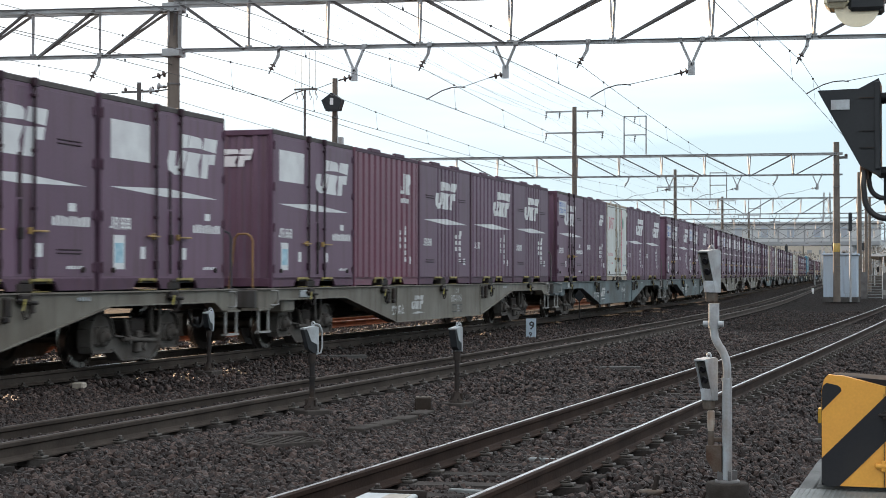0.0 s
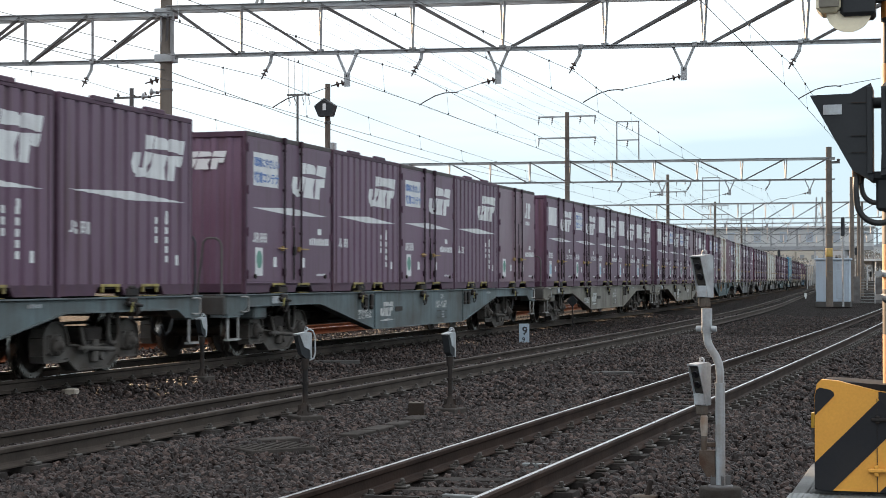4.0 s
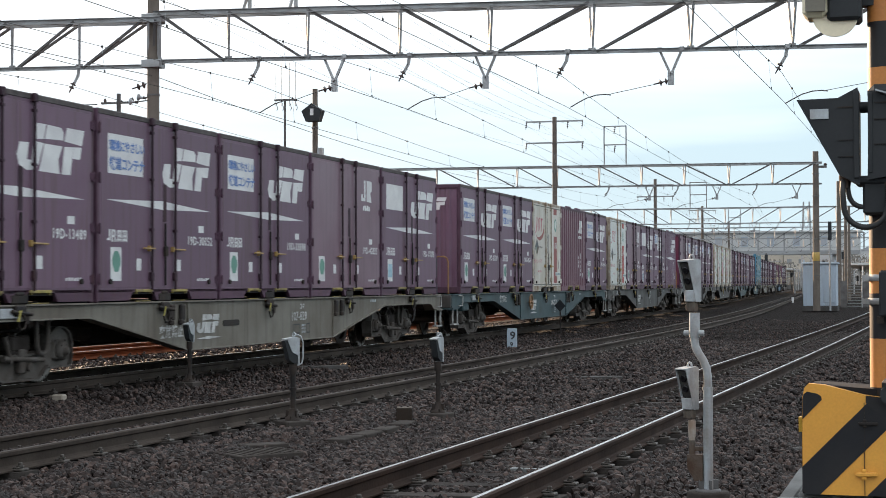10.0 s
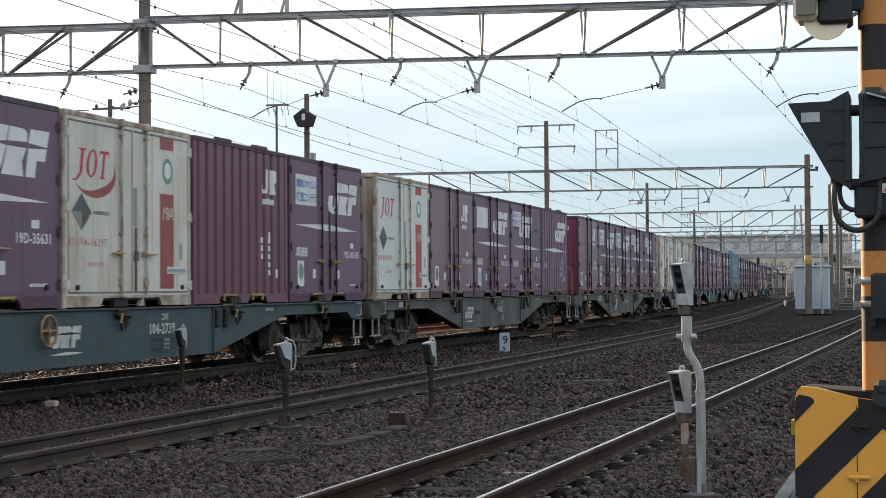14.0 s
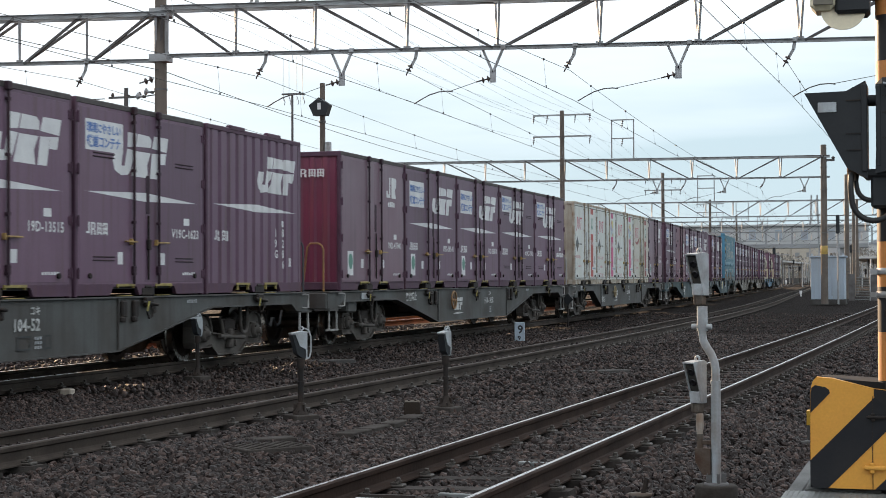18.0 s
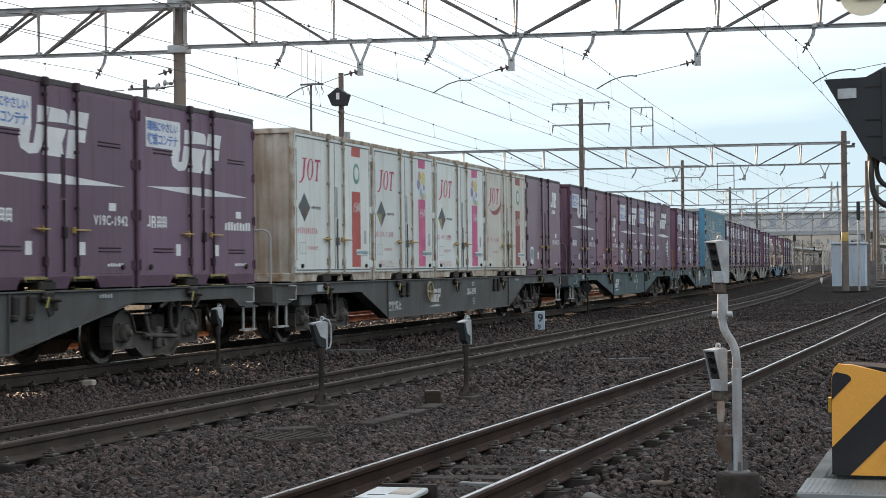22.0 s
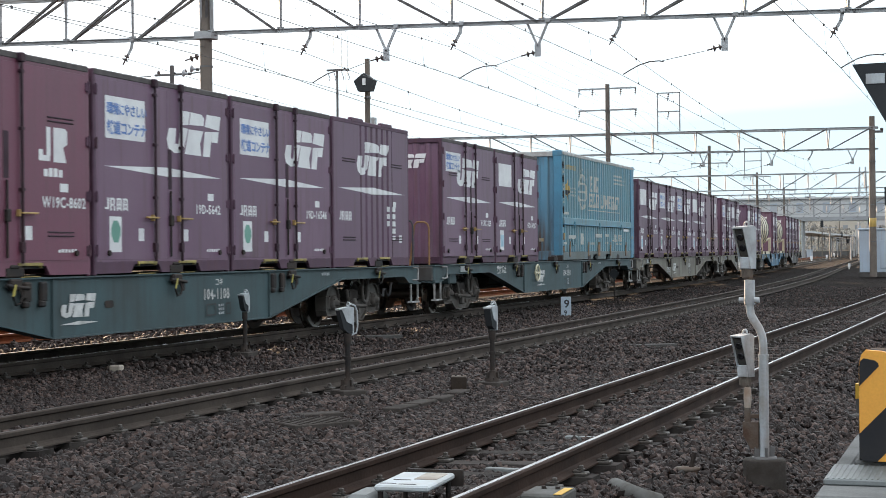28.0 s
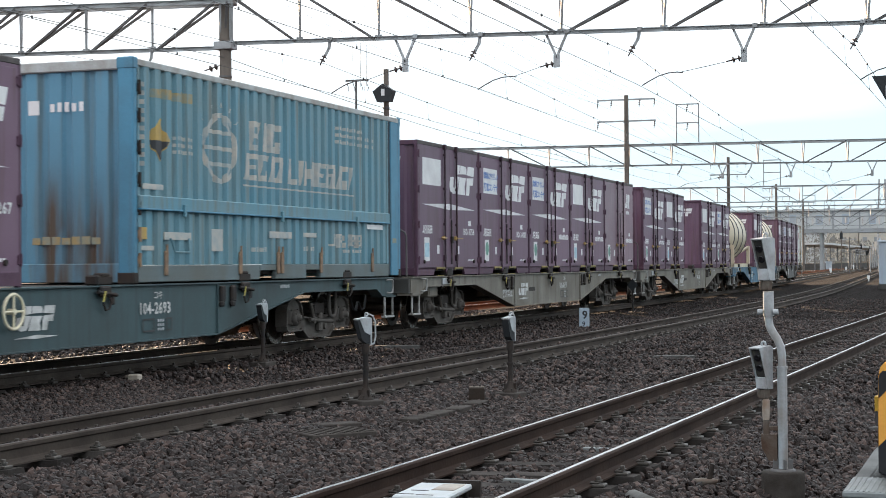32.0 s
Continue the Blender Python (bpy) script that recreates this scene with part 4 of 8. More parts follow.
def container(kind, number=""):
    """One twelve-foot container of the given kind, at the origin. Its long side towards +x is the one with the markings shown."""
    ribbed = kind in ("ribbed", "ribbed_plain", "ribbed_small")
    mid = kind == "half_ribbed"
    white = kind.startswith("white")
    slotted = kind in ("slotted", "slotted_plain", "half_ribbed")
    skin = CLOSE_RIB if kind == "ribbed_small" else RIBBED if ribbed else MIDRIB if mid else FLAT
    paint = WHITE_AGED if kind == "white_swoosh" else OFFWHITE if white else PURPLE_GREY if kind == "plain" else WINE if kind in ("ribbed_plain", "slotted_plain") else PURPLE
    edge = WHITE_RUST if white else PURPLE_DARK if not (ribbed or mid) else paint
    labels = {"window": "purple steel freight container with a white panel and slanted white emblem", "slogan": "purple steel freight container with a white slogan placard and emblem",
              "plain": "purple freight container, sky sheen painted into its greyed sides, wine-red ends, small white emblem", "ribbed": "purple corrugated freight container with slanted white emblem and stripe",
              "ribbed_plain": "wine-red corrugated freight container with small white emblem", "ribbed_small": "purple corrugated freight container with a small white emblem",
              "slotted": "purple freight container with vent slots, slogan placard and emblem", "slotted_plain": "wine-red freight container with vent slots and small emblem",
              "half_ribbed": "purple freight container with a corrugated middle and white emblem", "white_orange": "white freight container with red emblem and orange-red stripe",
              "white_pink": "white freight container with pink stripe and coloured dots", "white_thin": "white freight container with thin red stripe and round sticker",
              "white_swoosh": "yellowed white freight container with a dark red swoosh and stripe"}
    t = thing("container", labels[kind], "container", "containers on the freight train")
    build_shell(t, skin, paint, end_paint=WHITE_END if white else WINE_END if kind == "plain" else None)
    cut = ((-0.56, 0.30), (0.56, 0.30)) if not white else ((-0.56, 0.24), (0.0, 0.27), (0.56, 0.24))
    part("frame", frame_geo(cut=cut), WHITE_RUST if white else PURPLE_FRAME if paint is PURPLE or paint is PURPLE_GREY else paint, t)
    for s in (1, -1):
        g = Geo()
        x0, x1 = sorted((s * (HALF + 0.006), s * (HALF - 0.06)))
        g.box(x0, x1, -CL / 2 + 0.02, CL / 2 - 0.02, CH - 0.075, CH + 0.004, c=0.012)
        part("top_rail", g, WHITE_RUST if white else PURPLE_FRAME if ribbed or mid else TOP_RIM, t, "grimy top rail")
        for u in (-1.02, 0.42) if ribbed or mid else ():
            g = Geo()
            g.box(x0 - 0.006, x1 + 0.006, u, u + 0.55, CH - 0.03, CH + 0.045, c=0.012)
            part("top_lug", g, PURPLE_FRAME, t)
    # added dark box: stops daylight showing through under the container
    part("centre_beam", Geo().box(-0.06, 0.06, -1.10, 1.10, 0.0, 0.17), BLACK_IRON, t)
    # fork pockets in the foot
    for s in () if white else (-0.55, 0.55):
        g = Geo()
        w = 0.25
        g.box(HALF - 0.06, HALF + 0.014, s - w, s + w, 0.130, 0.166, c=0.004)
        for e in (-1, 1):
            y0, y1 = s + e * (w - 0.03), s + e * (w - (0.07 if ribbed else 0.042))
            g.box(HALF - 0.02, HALF + 0.010, min(y0, y1), max(y0, y1), 0.06 if ribbed else 0.11, 0.135)
        g.box(HALF - 0.03, HALF + 0.004, s - w + 0.05, s + w - 0.05, 0.004, 0.014)
        part("fork_pocket", g, POCKET_YELLOW, t, "yellow-edged fork pocket")
    if not (ribbed or mid):
        # two side doors with hinges, lock rods and handles
        for s in (-1, 1):
            g = Geo()
            a, b = (-1.76, -0.012) if s < 0 else (0.012, 1.76)
            g.box(HALF - 0.02, HALF + 0.0025, a, b, 0.19, CH - 0.11, c=0.002)
            d = part("door", g, paint, t)
            if white:
                h = Geo()
                h.box(HALF - 0.01, HALF + 0.006, a + 0.02, b - 0.02, CH - 0.135, CH - 0.112)
                h.box(HALF - 0.01, HALF + 0.006, a + 0.02, b - 0.02, 0.195, 0.215)
                for u in ((a + 0.010, b - 0.012) if s < 0 else (b - 0.030,)):
                    h.box(HALF - 0.01, HALF + 0.006, u, u + 0.020, 0.195, CH - 0.112)
                part("gasket", h, DOOR_GASKET, d, "dark grey rubber door gasket")
            for z in (0.30, 1.28, 2.22) if white else (0.30, 0.95, 1.60, 2.25):
                h = Geo()
                wide = 0.062 if white else 0.035
                h.box(HALF - 0.01, HALF + 0.016, s * (1.835 - wide) - wide, s * (1.835 - wide) + wide, z - 0.055, z + 0.055, c=0.008)
                h.rod((HALF + 0.020, s * 1.815, z - 0.07), (HALF + 0.020, s * 1.815, z + 0.07), 0.014, 6)
                part("hinge", h, paint if white else PURPLE_FRAME, d)
            r = Geo()
            u = s * 0.36
            r.rod((HALF + 0.034, u, 0.16), (HALF + 0.034, u, CH - 0.05), 0.019, 6)
            for z in (0.30, 0.98, 1.66, 2.30):
                r.box(HALF, HALF + 0.052, u - 0.032, u + 0.032, z - 0.02, z + 0.02, c=0.005)
            r.box(HALF, HALF + 0.06, u - 0.045, u + 0.045, CH - 0.10, CH + 0.005, c=0.008)
            r.box(HALF, HALF + 0.05, u - 0.04, u + 0.04, 0.30, 0.40, c=0.008)
            part("lock_rod", r, edge, d)
            k = Geo()
            k.box(HALF + 0.03, HALF + 0.07, u - (0.27 if s < 0 else 0.04), u + (0.04 if s < 0 else 0.27), 0.71, 0.732, c=0.005)
            k.box(HALF, HALF + 0.055, u - 0.09, u - 0.065, 0.68, 0.76, c=0.005)
            part("handle", k, HANDLE_BRASS, d, "yellow lock handle")
        g = Geo()
        g.box(HALF - 0.006, HALF + 0.007, 0.03, 0.13, 1.10, 1.62)
        part("hand_grip", g, edge if not white else STEEL, t)
        g = Geo()
        g.rod((HALF + 0.02, 0.075, 0.22), (HALF + 0.02, 0.075, 1.08), 0.014, 6)
        g.box(HALF, HALF + 0.05, 0.035, 0.115, 0.62, 0.76, c=0.01)
        part("centre_latch", g, BLACK_IRON if not white else STEEL_DARK, t)
        for u in (-1.52, 1.52):
            part("bump_stop", Geo().rod((HALF - 0.01, u, 0.27), (HALF + 0.03, u, 0.27), 0.035, 8), BLACK_IRON, t)
    if slotted:
        for z, (a, b) in ((1.78, (-1.42, -0.86)), (1.78, (0.92, 1.48)), (0.46, (-1.42, -0.86)), (0.46, (0.92, 1.48))):
            # the slots' shadow lines, painted as thin bars of darker purple
            for dz in (0.0, 0.045):
                part("vent_slot", Geo().box(HALF - 0.01, HALF + 0.012, a, b, z + dz, z + dz + 0.018, c=0.004), PURPLE_DARK, t)
    # markings
    def marks(name, polys, mat, lift=SIDE):
        ob = part(name, skin.paint(Geo(), polys, 0, lift), mat, t)
        return tagged(ob, kind="stuff") if name.endswith("bars") else ob
    if kind in ("window", "slogan", "slotted", "ribbed", "half_ribbed"):
        marks("stripe", BAND, MARK_WHITE)
        u0 = -0.02 if kind in ("window", "slogan", "ribbed") else -0.92 if kind == "slotted" else -0.80
        marks("emblem", logo_polys(u0 + 0.02, 1.585, 1.60, 0.58), MARK_WHITE)
    if kind == "window":
        marks("white_panel", [rect(-1.58, -0.52, 1.70, 2.20)], MARK_WHITE)
    if kind in ("slogan", "slotted"):
        a = -1.58 if kind == "slogan" else -1.62
        low = 1.68 if kind == "slogan" else 1.86
        p = marks("placard", [rect(a, a + 1.0, low, low + (0.52 if kind == "slogan" else 0.39))], MARK_WHITE)
        size = 0.112 if kind == "slogan" else 0.100
        part("slogan", text_mesh("環境にやさしい", size, MARK_BLUE, 0.85), None, p, at=Matrix.Translation((HALF + 0.009, a + 0.03, low + 0.52 * 0.60 if kind == "slogan" else low + 0.235)))
        part("slogan", text_mesh("鉄道コンテナ", size * 1.16, MARK_BLUE, 0.85), None, p, at=Matrix.Translation((HALF + 0.009, a + 0.03, low + 0.07 if kind == "slogan" else low + 0.055)))
    if kind in ("plain", "slotted_plain", "ribbed_plain"):
        u0 = 0.74
        v0 = 1.32 if kind == "slotted_plain" else 1.78
        marks("emblem", small_emblem(u0, v0, 0.62, 0.40), MARK_WHITE)
        marks("small_bars", bars(u0 + 0.10, v0 - 0.17, 0.42, 0.10, 4, 0.8), MARK_WHITE)
    if kind == "ribbed_small":
        marks("emblem", logo_polys(0.55, 1.72, 0.75, 0.34), MARK_WHITE)
        marks("name_bars", name_shapes(-1.35, 0.95, 0.46, 0.14), MARK_WHITE)
    if kind in ("window", "slogan", "slotted", "half_ribbed", "ribbed"):
        marks("name_bars", name_shapes(-1.60, 0.79, 0.56, 0.16), MARK_WHITE)
    if kind in ("window", "slogan", "plain"):
        m = marks("sticker", [rect(-1.50, -1.20, 0.28, 0.72)], MARK_WHITE)
        pic = [rect(-1.47, -1.23, 0.36, 0.62)] if kind == "window" else [[(-1.46, 0.50), (-1.40, 0.40), (-1.29, 0.40), (-1.23, 0.50), (-1.23, 0.58), (-1.30, 0.67), (-1.40, 0.67), (-1.46, 0.58)]]
        part("picture", FLAT.paint(Geo(), pic, 0, 0.007), MARK_CYAN if kind == "window" else MARK_GREEN, m)
    if ribbed or mid:
        marks("tag", [rect(1.0, 1.16, 1.06, 1.16)], MARK_WHITE)
        col = [rect(0.98 + 0.30 * a, 1.12 + 0.30 * a, 0.98 - 0.13 * k, 1.07 - 0.13 * k) for a in (-1, 0) for k in range(3 if a < 0 else 5)]
        if number:
            for i, ch in enumerate(number):
                part("digit", text_mesh(ch, 0.13, MARK_WHITE), None, t, at=Matrix.Translation((HALF + SIDE + 0.003, 1.0, 0.90 - 0.17 * i)))
            for i, ch in enumerate("19G"):
                part("digit", text_mesh(ch, 0.13, MARK_WHITE), None, t, at=Matrix.Translation((HALF + SIDE + 0.003, 0.70, 0.90 - 0.17 * i)))
        else:
            marks("number_bars", col, MARK_WHITE)
        marks("tag", [rect(1.30, 1.46, 0.42, 0.56)], MARK_WHITE)
    elif not white:
        marks("tag", [rect(1.18, 1.36, 0.98, 1.08)], MARK_WHITE)
        if number:
            part("number", text_mesh(number, 0.125, MARK_WHITE, 1.10), None, t, at=Matrix.Translation((HALF + SIDE + 0.003, 0.80, 0.80)))
        else:
            marks("number_bars", bars(0.80, 0.80, 0.92, 0.12, 9, 0.72), MARK_WHITE)
        marks("small_bars", bars(1.14, 0.28, 0.42, 0.04, 6), MARK_WHITE)
        for u in (-0.70, 0.52):
            marks("tag", [rect(u - 0.07, u + 0.07, 0.42, 0.58)], MARK_WHITE)
    if white:
        stripe = {"white_orange": MARK_ORANGE, "white_swoosh": MARK_DULL_RED, "white_pink": MARK_PINK, "white_thin": MARK_RED}[kind]
        a, b = (0.83, 1.27) if kind != "white_thin" else (0.80, 0.92)
        for z0, z1 in ((2.20, 2.38), (0.25, 1.58)) if kind != "white_thin" else ((0.30, 2.36),):
            marks("stripe", [rect(a, b, z0, z1)], stripe)
        disc = [(1.07 + 0.17 * math.cos(i * math.pi / 5), 1.90 + 0.19 * math.sin(i * math.pi / 5)) for i in range(10)]
        marks("round_sticker", [disc], MARK_GREEN if kind != "white_pink" else OFFWHITE)
        if kind != "white_thin":
            marks("round_sticker", [[(1.07 + 0.11 * math.cos(i * math.pi / 5), 1.91 + 0.12 * math.sin(i * math.pi / 5)) for i in range(10)]], OFFWHITE, 0.007)
            if kind == "white_pink":
                for du, dv, r, m in ((-0.10, 0.13, 0.09, DOT_PEACH), (0.12, 0.08, 0.14, DOT_YELLOW), (-0.16, -0.05, 0.10, MARK_VIOLET), (0.18, -0.10, 0.06, MARK_VIOLET), (0.0, -0.20, 0.08, MARK_SKY), (0.10, -0.27, 0.07, DOT_PEACH), (0.24, -0.28, 0.08, MARK_LIME)):
                    marks("colour_dot", [[(1.00 + du + r * math.cos(i * math.pi / 6), 1.92 + dv + r * math.sin(i * math.pi / 6)) for i in range(12)]], m, 0.009 + 0.001 * r)
            part("type_writing", text_mesh("19A", 0.20, OFFWHITE, 0.80, 0.2, -0.012), None, t, at=Matrix.Translation((HALF + 0.008, 0.85, 1.21)))
            if number != "19A-15432":     # this one carries no diamond
                marks("warning_diamond", [[(-1.40, 0.99), (-1.14, 1.23), (-1.40, 1.47), (-1.66, 1.23)]], MARK_SLATE)
                marks("warning_diamond", [[(-1.40, 1.00), (-1.40, 1.23), (-1.64, 1.23)]], STEEL_DARK if kind == "white_orange" else MARK_OCHRE, 0.007)
                marks("warning_diamond", [[(-1.40, 1.00), (-1.16, 1.23), (-1.40, 1.23)]], MARK_BROWN, 0.007)
                marks("small_bars", bars(-1.08, 1.21, 0.42, 0.05, 8, 0.6), MARK_DARK)
        # slanted red emblem: a hook, a ring and a hammer
        def P(*q):
            return [(-1.62 + x * 0.86 + y * 0.07, 1.67 + y * 0.37) for x, y in q]
        def oval(w, rx, ry):
            return (0.53 + rx * math.cos(w * math.pi / 8), 0.52 + ry * math.sin(w * math.pi / 8))
        strokes = [P((0.17, 0.16), (0.26, 0.16), (0.26, 1.0), (0.17, 1.0)), P((0.10, 0.94), (0.32, 0.94), (0.32, 1.0), (0.10, 1.0)),
                   P((0.17, 0.16), (0.26, 0.16), (0.16, -0.08), (0.06, -0.14), (0.0, -0.14), (0.0, -0.08), (0.08, -0.06))]
        strokes += [P(oval(w, 0.165, 0.50), oval(w + 1, 0.165, 0.50), oval(w + 1, 0.085, 0.44), oval(w, 0.085, 0.44)) for w in range(16)]
        strokes += [P((0.85, 0.04), (0.93, 0.04), (0.93, 0.94), (0.85, 0.94)), P((0.74, 0.90), (1.04, 0.90), (1.04, 1.0), (0.74, 1.0)), P((0.74, 0.78), (0.765, 0.78), (0.765, 0.90), (0.74, 0.90)),
                    P((1.015, 0.78), (1.04, 0.78), (1.04, 0.90), (1.015, 0.90)), P((0.81, 0.02), (0.97, 0.02), (0.97, 0.07), (0.81, 0.07))]
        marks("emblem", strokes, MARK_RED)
        if kind == "white_swoosh":
            arc = []
            def crescent(w, inner):
                a = radians(-158 + 183 * w)
                thin = inner * 0.13 * math.sin(math.pi * w ** 1.25)
                return (-1.05 + (0.57 - thin) * math.cos(a), 1.74 + (0.32 - thin) * math.sin(a))
            for i in range(16):
                p, q = i / 16, (i + 1) / 16
                arc.append([crescent(p, 0), crescent(q, 0), crescent(q, 1), crescent(p, 1)])
            marks("swoosh", arc, MARK_DULL_RED)
        if number:
            marks("number_bars", bars(-1.72, 0.80, 0.17, 0.10, 2, 0.55), MARK_RED_THIN)
            part("number", text_mesh(number, 0.105, MARK_RED, 1.24, 0.0, -0.010), None, t, at=Matrix.Translation((HALF + SIDE + 0.003, -1.53, 0.80)))
        else:
            marks("number_bars", bars(-1.70, 0.80, 0.90, 0.10, 10, 0.50), MARK_RED_THIN)
        if kind == "white_pink":
            part("notice", text_mesh("下部吊上げ禁止", 0.10, MARK_RED_THIN, 0.95, 0.0, -0.010), None, t, at=Matrix.Translation((HALF + SIDE + 0.003, -1.62, 0.25)))
        # framed card with a line of print beside it
        marks("card_frame", [rect(-1.62, -1.34, 0.47, 0.48), rect(-1.62, -1.34, 0.65, 0.66), rect(-1.62, -1.605, 0.48, 0.65), rect(-1.355, -1.34, 0.48, 0.65), rect(-1.50, -1.488, 0.48, 0.65)], LAMP_GREY)
        marks("small_bars", bars(-1.25, 0.54, 0.46, 0.06, 9, 0.5), MARK_RED_THIN)
        plate = marks("label_plate", [rect(1.04, 1.66, 0.46, 0.56)], OFFWHITE, 0.010)
        tagged(part("small_bars", skin.paint(Geo(), bars(1.06, 0.48, 0.58, 0.055, 11, 0.75), 0, 0.013), MARK_SLATE_BLUE, plate), kind="stuff")
        marks("card", [rect(1.44, 1.56, 0.66, 0.90)], TOP_PALE)
    # emblem on the end that faces the camera
    g = Geo()
    yv = -CL / 2 + 0.020 - SIDE
    if kind in ("window", "slogan", "slotted"):
        for poly in logo_polys(0.10, 1.92, 0.80, 0.28):
            g.add([(u, yv, v) for u, v in poly], [tuple(range(len(poly)))])
        part("end_emblem", g, MARK_WHITE, t)
    elif kind == "plain":
        for poly in name_shapes(0.32, 2.04, 0.60, 0.15):
            g.add([(u, yv - 0.030, v) for u, v in poly], [tuple(range(len(poly)))])
        tagged(part("end_bars", g, MARK_WHITE, t), kind="stuff")
    return t


def blocky(u, v, w, h, gaps, lean=0.16):
    """A slanted block of faded paint, split by slanting gaps at the given shares of its width and height."""
    out = []
    for a, b, c, d in gaps:
        out.append([(u + a * w + lean * c * h, v + c * h), (u + b * w + lean * c * h, v + c * h), (u + b * w + lean * d * h, v + d * h), (u + a * w + lean * d * h, v + d * h)])
    return out


def blue_container():
    """The thirty-one-foot corrugated blue container."""
    L, H = 9.41, 2.80
    h = L / 2
    t = thing("long_container", "blue corrugated thirty-one-foot freight container, faded and rust-stained", "container", "containers on the freight train")
    for s in (1, -1):
        g = Geo()
        skin_geo(g, BLUE_RIB, s, 1.10, H - 0.07, -4.60, 4.10)
        part("upper_side", g, RAIL_BLUE, t)
        g = Geo()
        skin_geo(g, BLUE_LOW, s, 0.24, 0.95, -4.60, 4.10)
        part("drop_side", g, RAIL_BLUE, t)
        x0, x1 = sorted((s * (HALF + 0.006), s * (HALF - 0.06)))
        part("top_rail", Geo().box(x0, x1, -h + 0.10, h - 0.10, H - 0.085, H + 0.004, c=0.012), TOP_PALE, t, "pale weathered top rail")
        x0, x1 = sorted((s * (HALF + 0.030), s * (HALF - 0.05)))
        rail = part("side_rail", Geo().box(x0, x1, -4.60, 4.10, 0.94, 1.11, c=0.012), RAIL_BLUE, t)
        x0, x1 = sorted((s * (HALF + 0.048), s * HALF))
        part("ledge", Geo().box(x0, x1, -4.60, 4.10, 0.925, 0.95, c=0.006), BLUE_POST, rail)
        for u in (-3.45, -0.40, 2.55):
            part("hasp", Geo().box(min(x0, x1) + 0.02, x1 + 0.018, u - 0.03, u + 0.03, 0.86, 1.02, c=0.008), RAIL_BLUE, rail)
        x0, x1 = sorted((s * (HALF + 0.004), s * (HALF - 0.08)))
        for a, b in ((-4.60, -1.10), (-0.55, 0.55), (1.10, 4.10)):
            part("bottom_rail", Geo().box(x0, x1, a, b, 0.02, 0.235, c=0.01), W_GREYBLUE, t)
        for a, b in ((-1.10, -0.55), (0.55, 1.10)):
            part("fork_pocket", Geo().box(x0, x1, a, b, 0.15, 0.235, c=0.006), W_GREYBLUE, t)
    # ribbed end panels, paler ribs with broad flats
    for e in (-1, 1):
        v, xs, n = [], [], 6
        w = 2.02 / n
        for k in range(n):
            a = -1.01 + k * w
            xs += [(a, 0.0), (a + 0.52 * w, 0.0), (a + 0.64 * w, 0.045), (a + 0.90 * w, 0.045)]
        xs += [(1.01, 0.0)]
        for x, d in xs:
            v += [(x, e * (h - 0.05 - d), 0.24), (x, e * (h - 0.05 - d), H - 0.12)]
        f = [(2 * i, 2 * i + 2, 2 * i + 3, 2 * i + 1) for i in range(len(xs) - 1)]
        part("end_wall", Geo().add(v, f if e < 0 else [q[::-1] for q in f]), BLUE_END, t, "rust-streaked blue end wall")
        part("end_foot", Geo().box(-1.02, 1.02, min(e * (h - 0.01), e * (h - 0.09)), max(e * (h - 0.01), e * (h - 0.09)), 0.02, 0.26, c=0.012), BLUE_END, t)
        part("end_head", Geo().box(-1.02, 1.02, min(e * (h - 0.01), e * (h - 0.09)), max(e * (h - 0.01), e * (h - 0.09)), H - 0.13, H, c=0.012), TOP_PALE, t)
        for s in (1, -1):
            x0, x1 = sorted((s * HALF, s * 1.0))
            y0, y1 = sorted((e * h, e * (h - 0.11)))
            post = part("corner_post", Geo().box(x0, x1, y0, y1, 0.0, H, c=0.02), BLUE_POST, t, "bright blue corner post")
            for z in (0.075, H - 0.055):
                part("corner_casting", Geo().box(x0 - 0.008, x1 + 0.008, y0 - 0.008, y1 + 0.008, z - 0.075, z + 0.075, c=0.014), BLUE_POST if z > 1 else BLACK_IRON, post)
            if e > 0:
                x0, x1 = sorted((s * (HALF - 0.02), s * (HALF - 0.09)))
                part("door_edge", Geo().box(x0, x1, 4.10, h - 0.11, 0.05, H - 0.05), BLUE_LINE, t)
                x0, x1 = sorted((s * HALF, s * (HALF - 0.05)))
                part("door_post", Geo().box(x0, x1, 4.24, h - 0.09, 0.03, H - 0.05, c=0.012), BLUE_POST, t)
                part("tag", Geo().box(x0 - 0.003, x1 + 0.004, 4.30, 4.48, 0.60, 0.68), MARK_OCHRE, t, "faded ochre tag")
    for z in (0.30, 0.62, 0.95, 1.30, 1.70, 2.10, 2.45):
        hinge = Geo()
        hinge.box(HALF - 0.05, HALF + 0.012, -h + 0.105, -h + 0.165, z - 0.055, z + 0.055, c=0.01)
        hinge.rod((HALF + 0.012, -h + 0.135, z - 0.09), (HALF + 0.012, -h + 0.135, z + 0.09), 0.022, 6)
        part("hinge", hinge, STRAP if z < 0.9 else BLACK_IRON, t)
    part("hinge_gap", Geo().box(HALF - 0.10, HALF - 0.055, -h + 0.10, -4.59, 0.05, H - 0.05), BLUE_LINE, t)
    g = Geo()
    n = 31
    v = []
    for k in range(n + 1):
        y, z = -h + 0.06 + (L - 0.12) * k / n, H - 0.03 + (0.016 if k % 2 else 0.0)
        v += [(-HALF + 0.04, y, z), (HALF - 0.04, y, z)]
    g.add(v, [(2 * i, 2 * i + 1, 2 * i + 3, 2 * i + 2) for i in range(n)])
    part("roof", g, TOP_PALE, t)
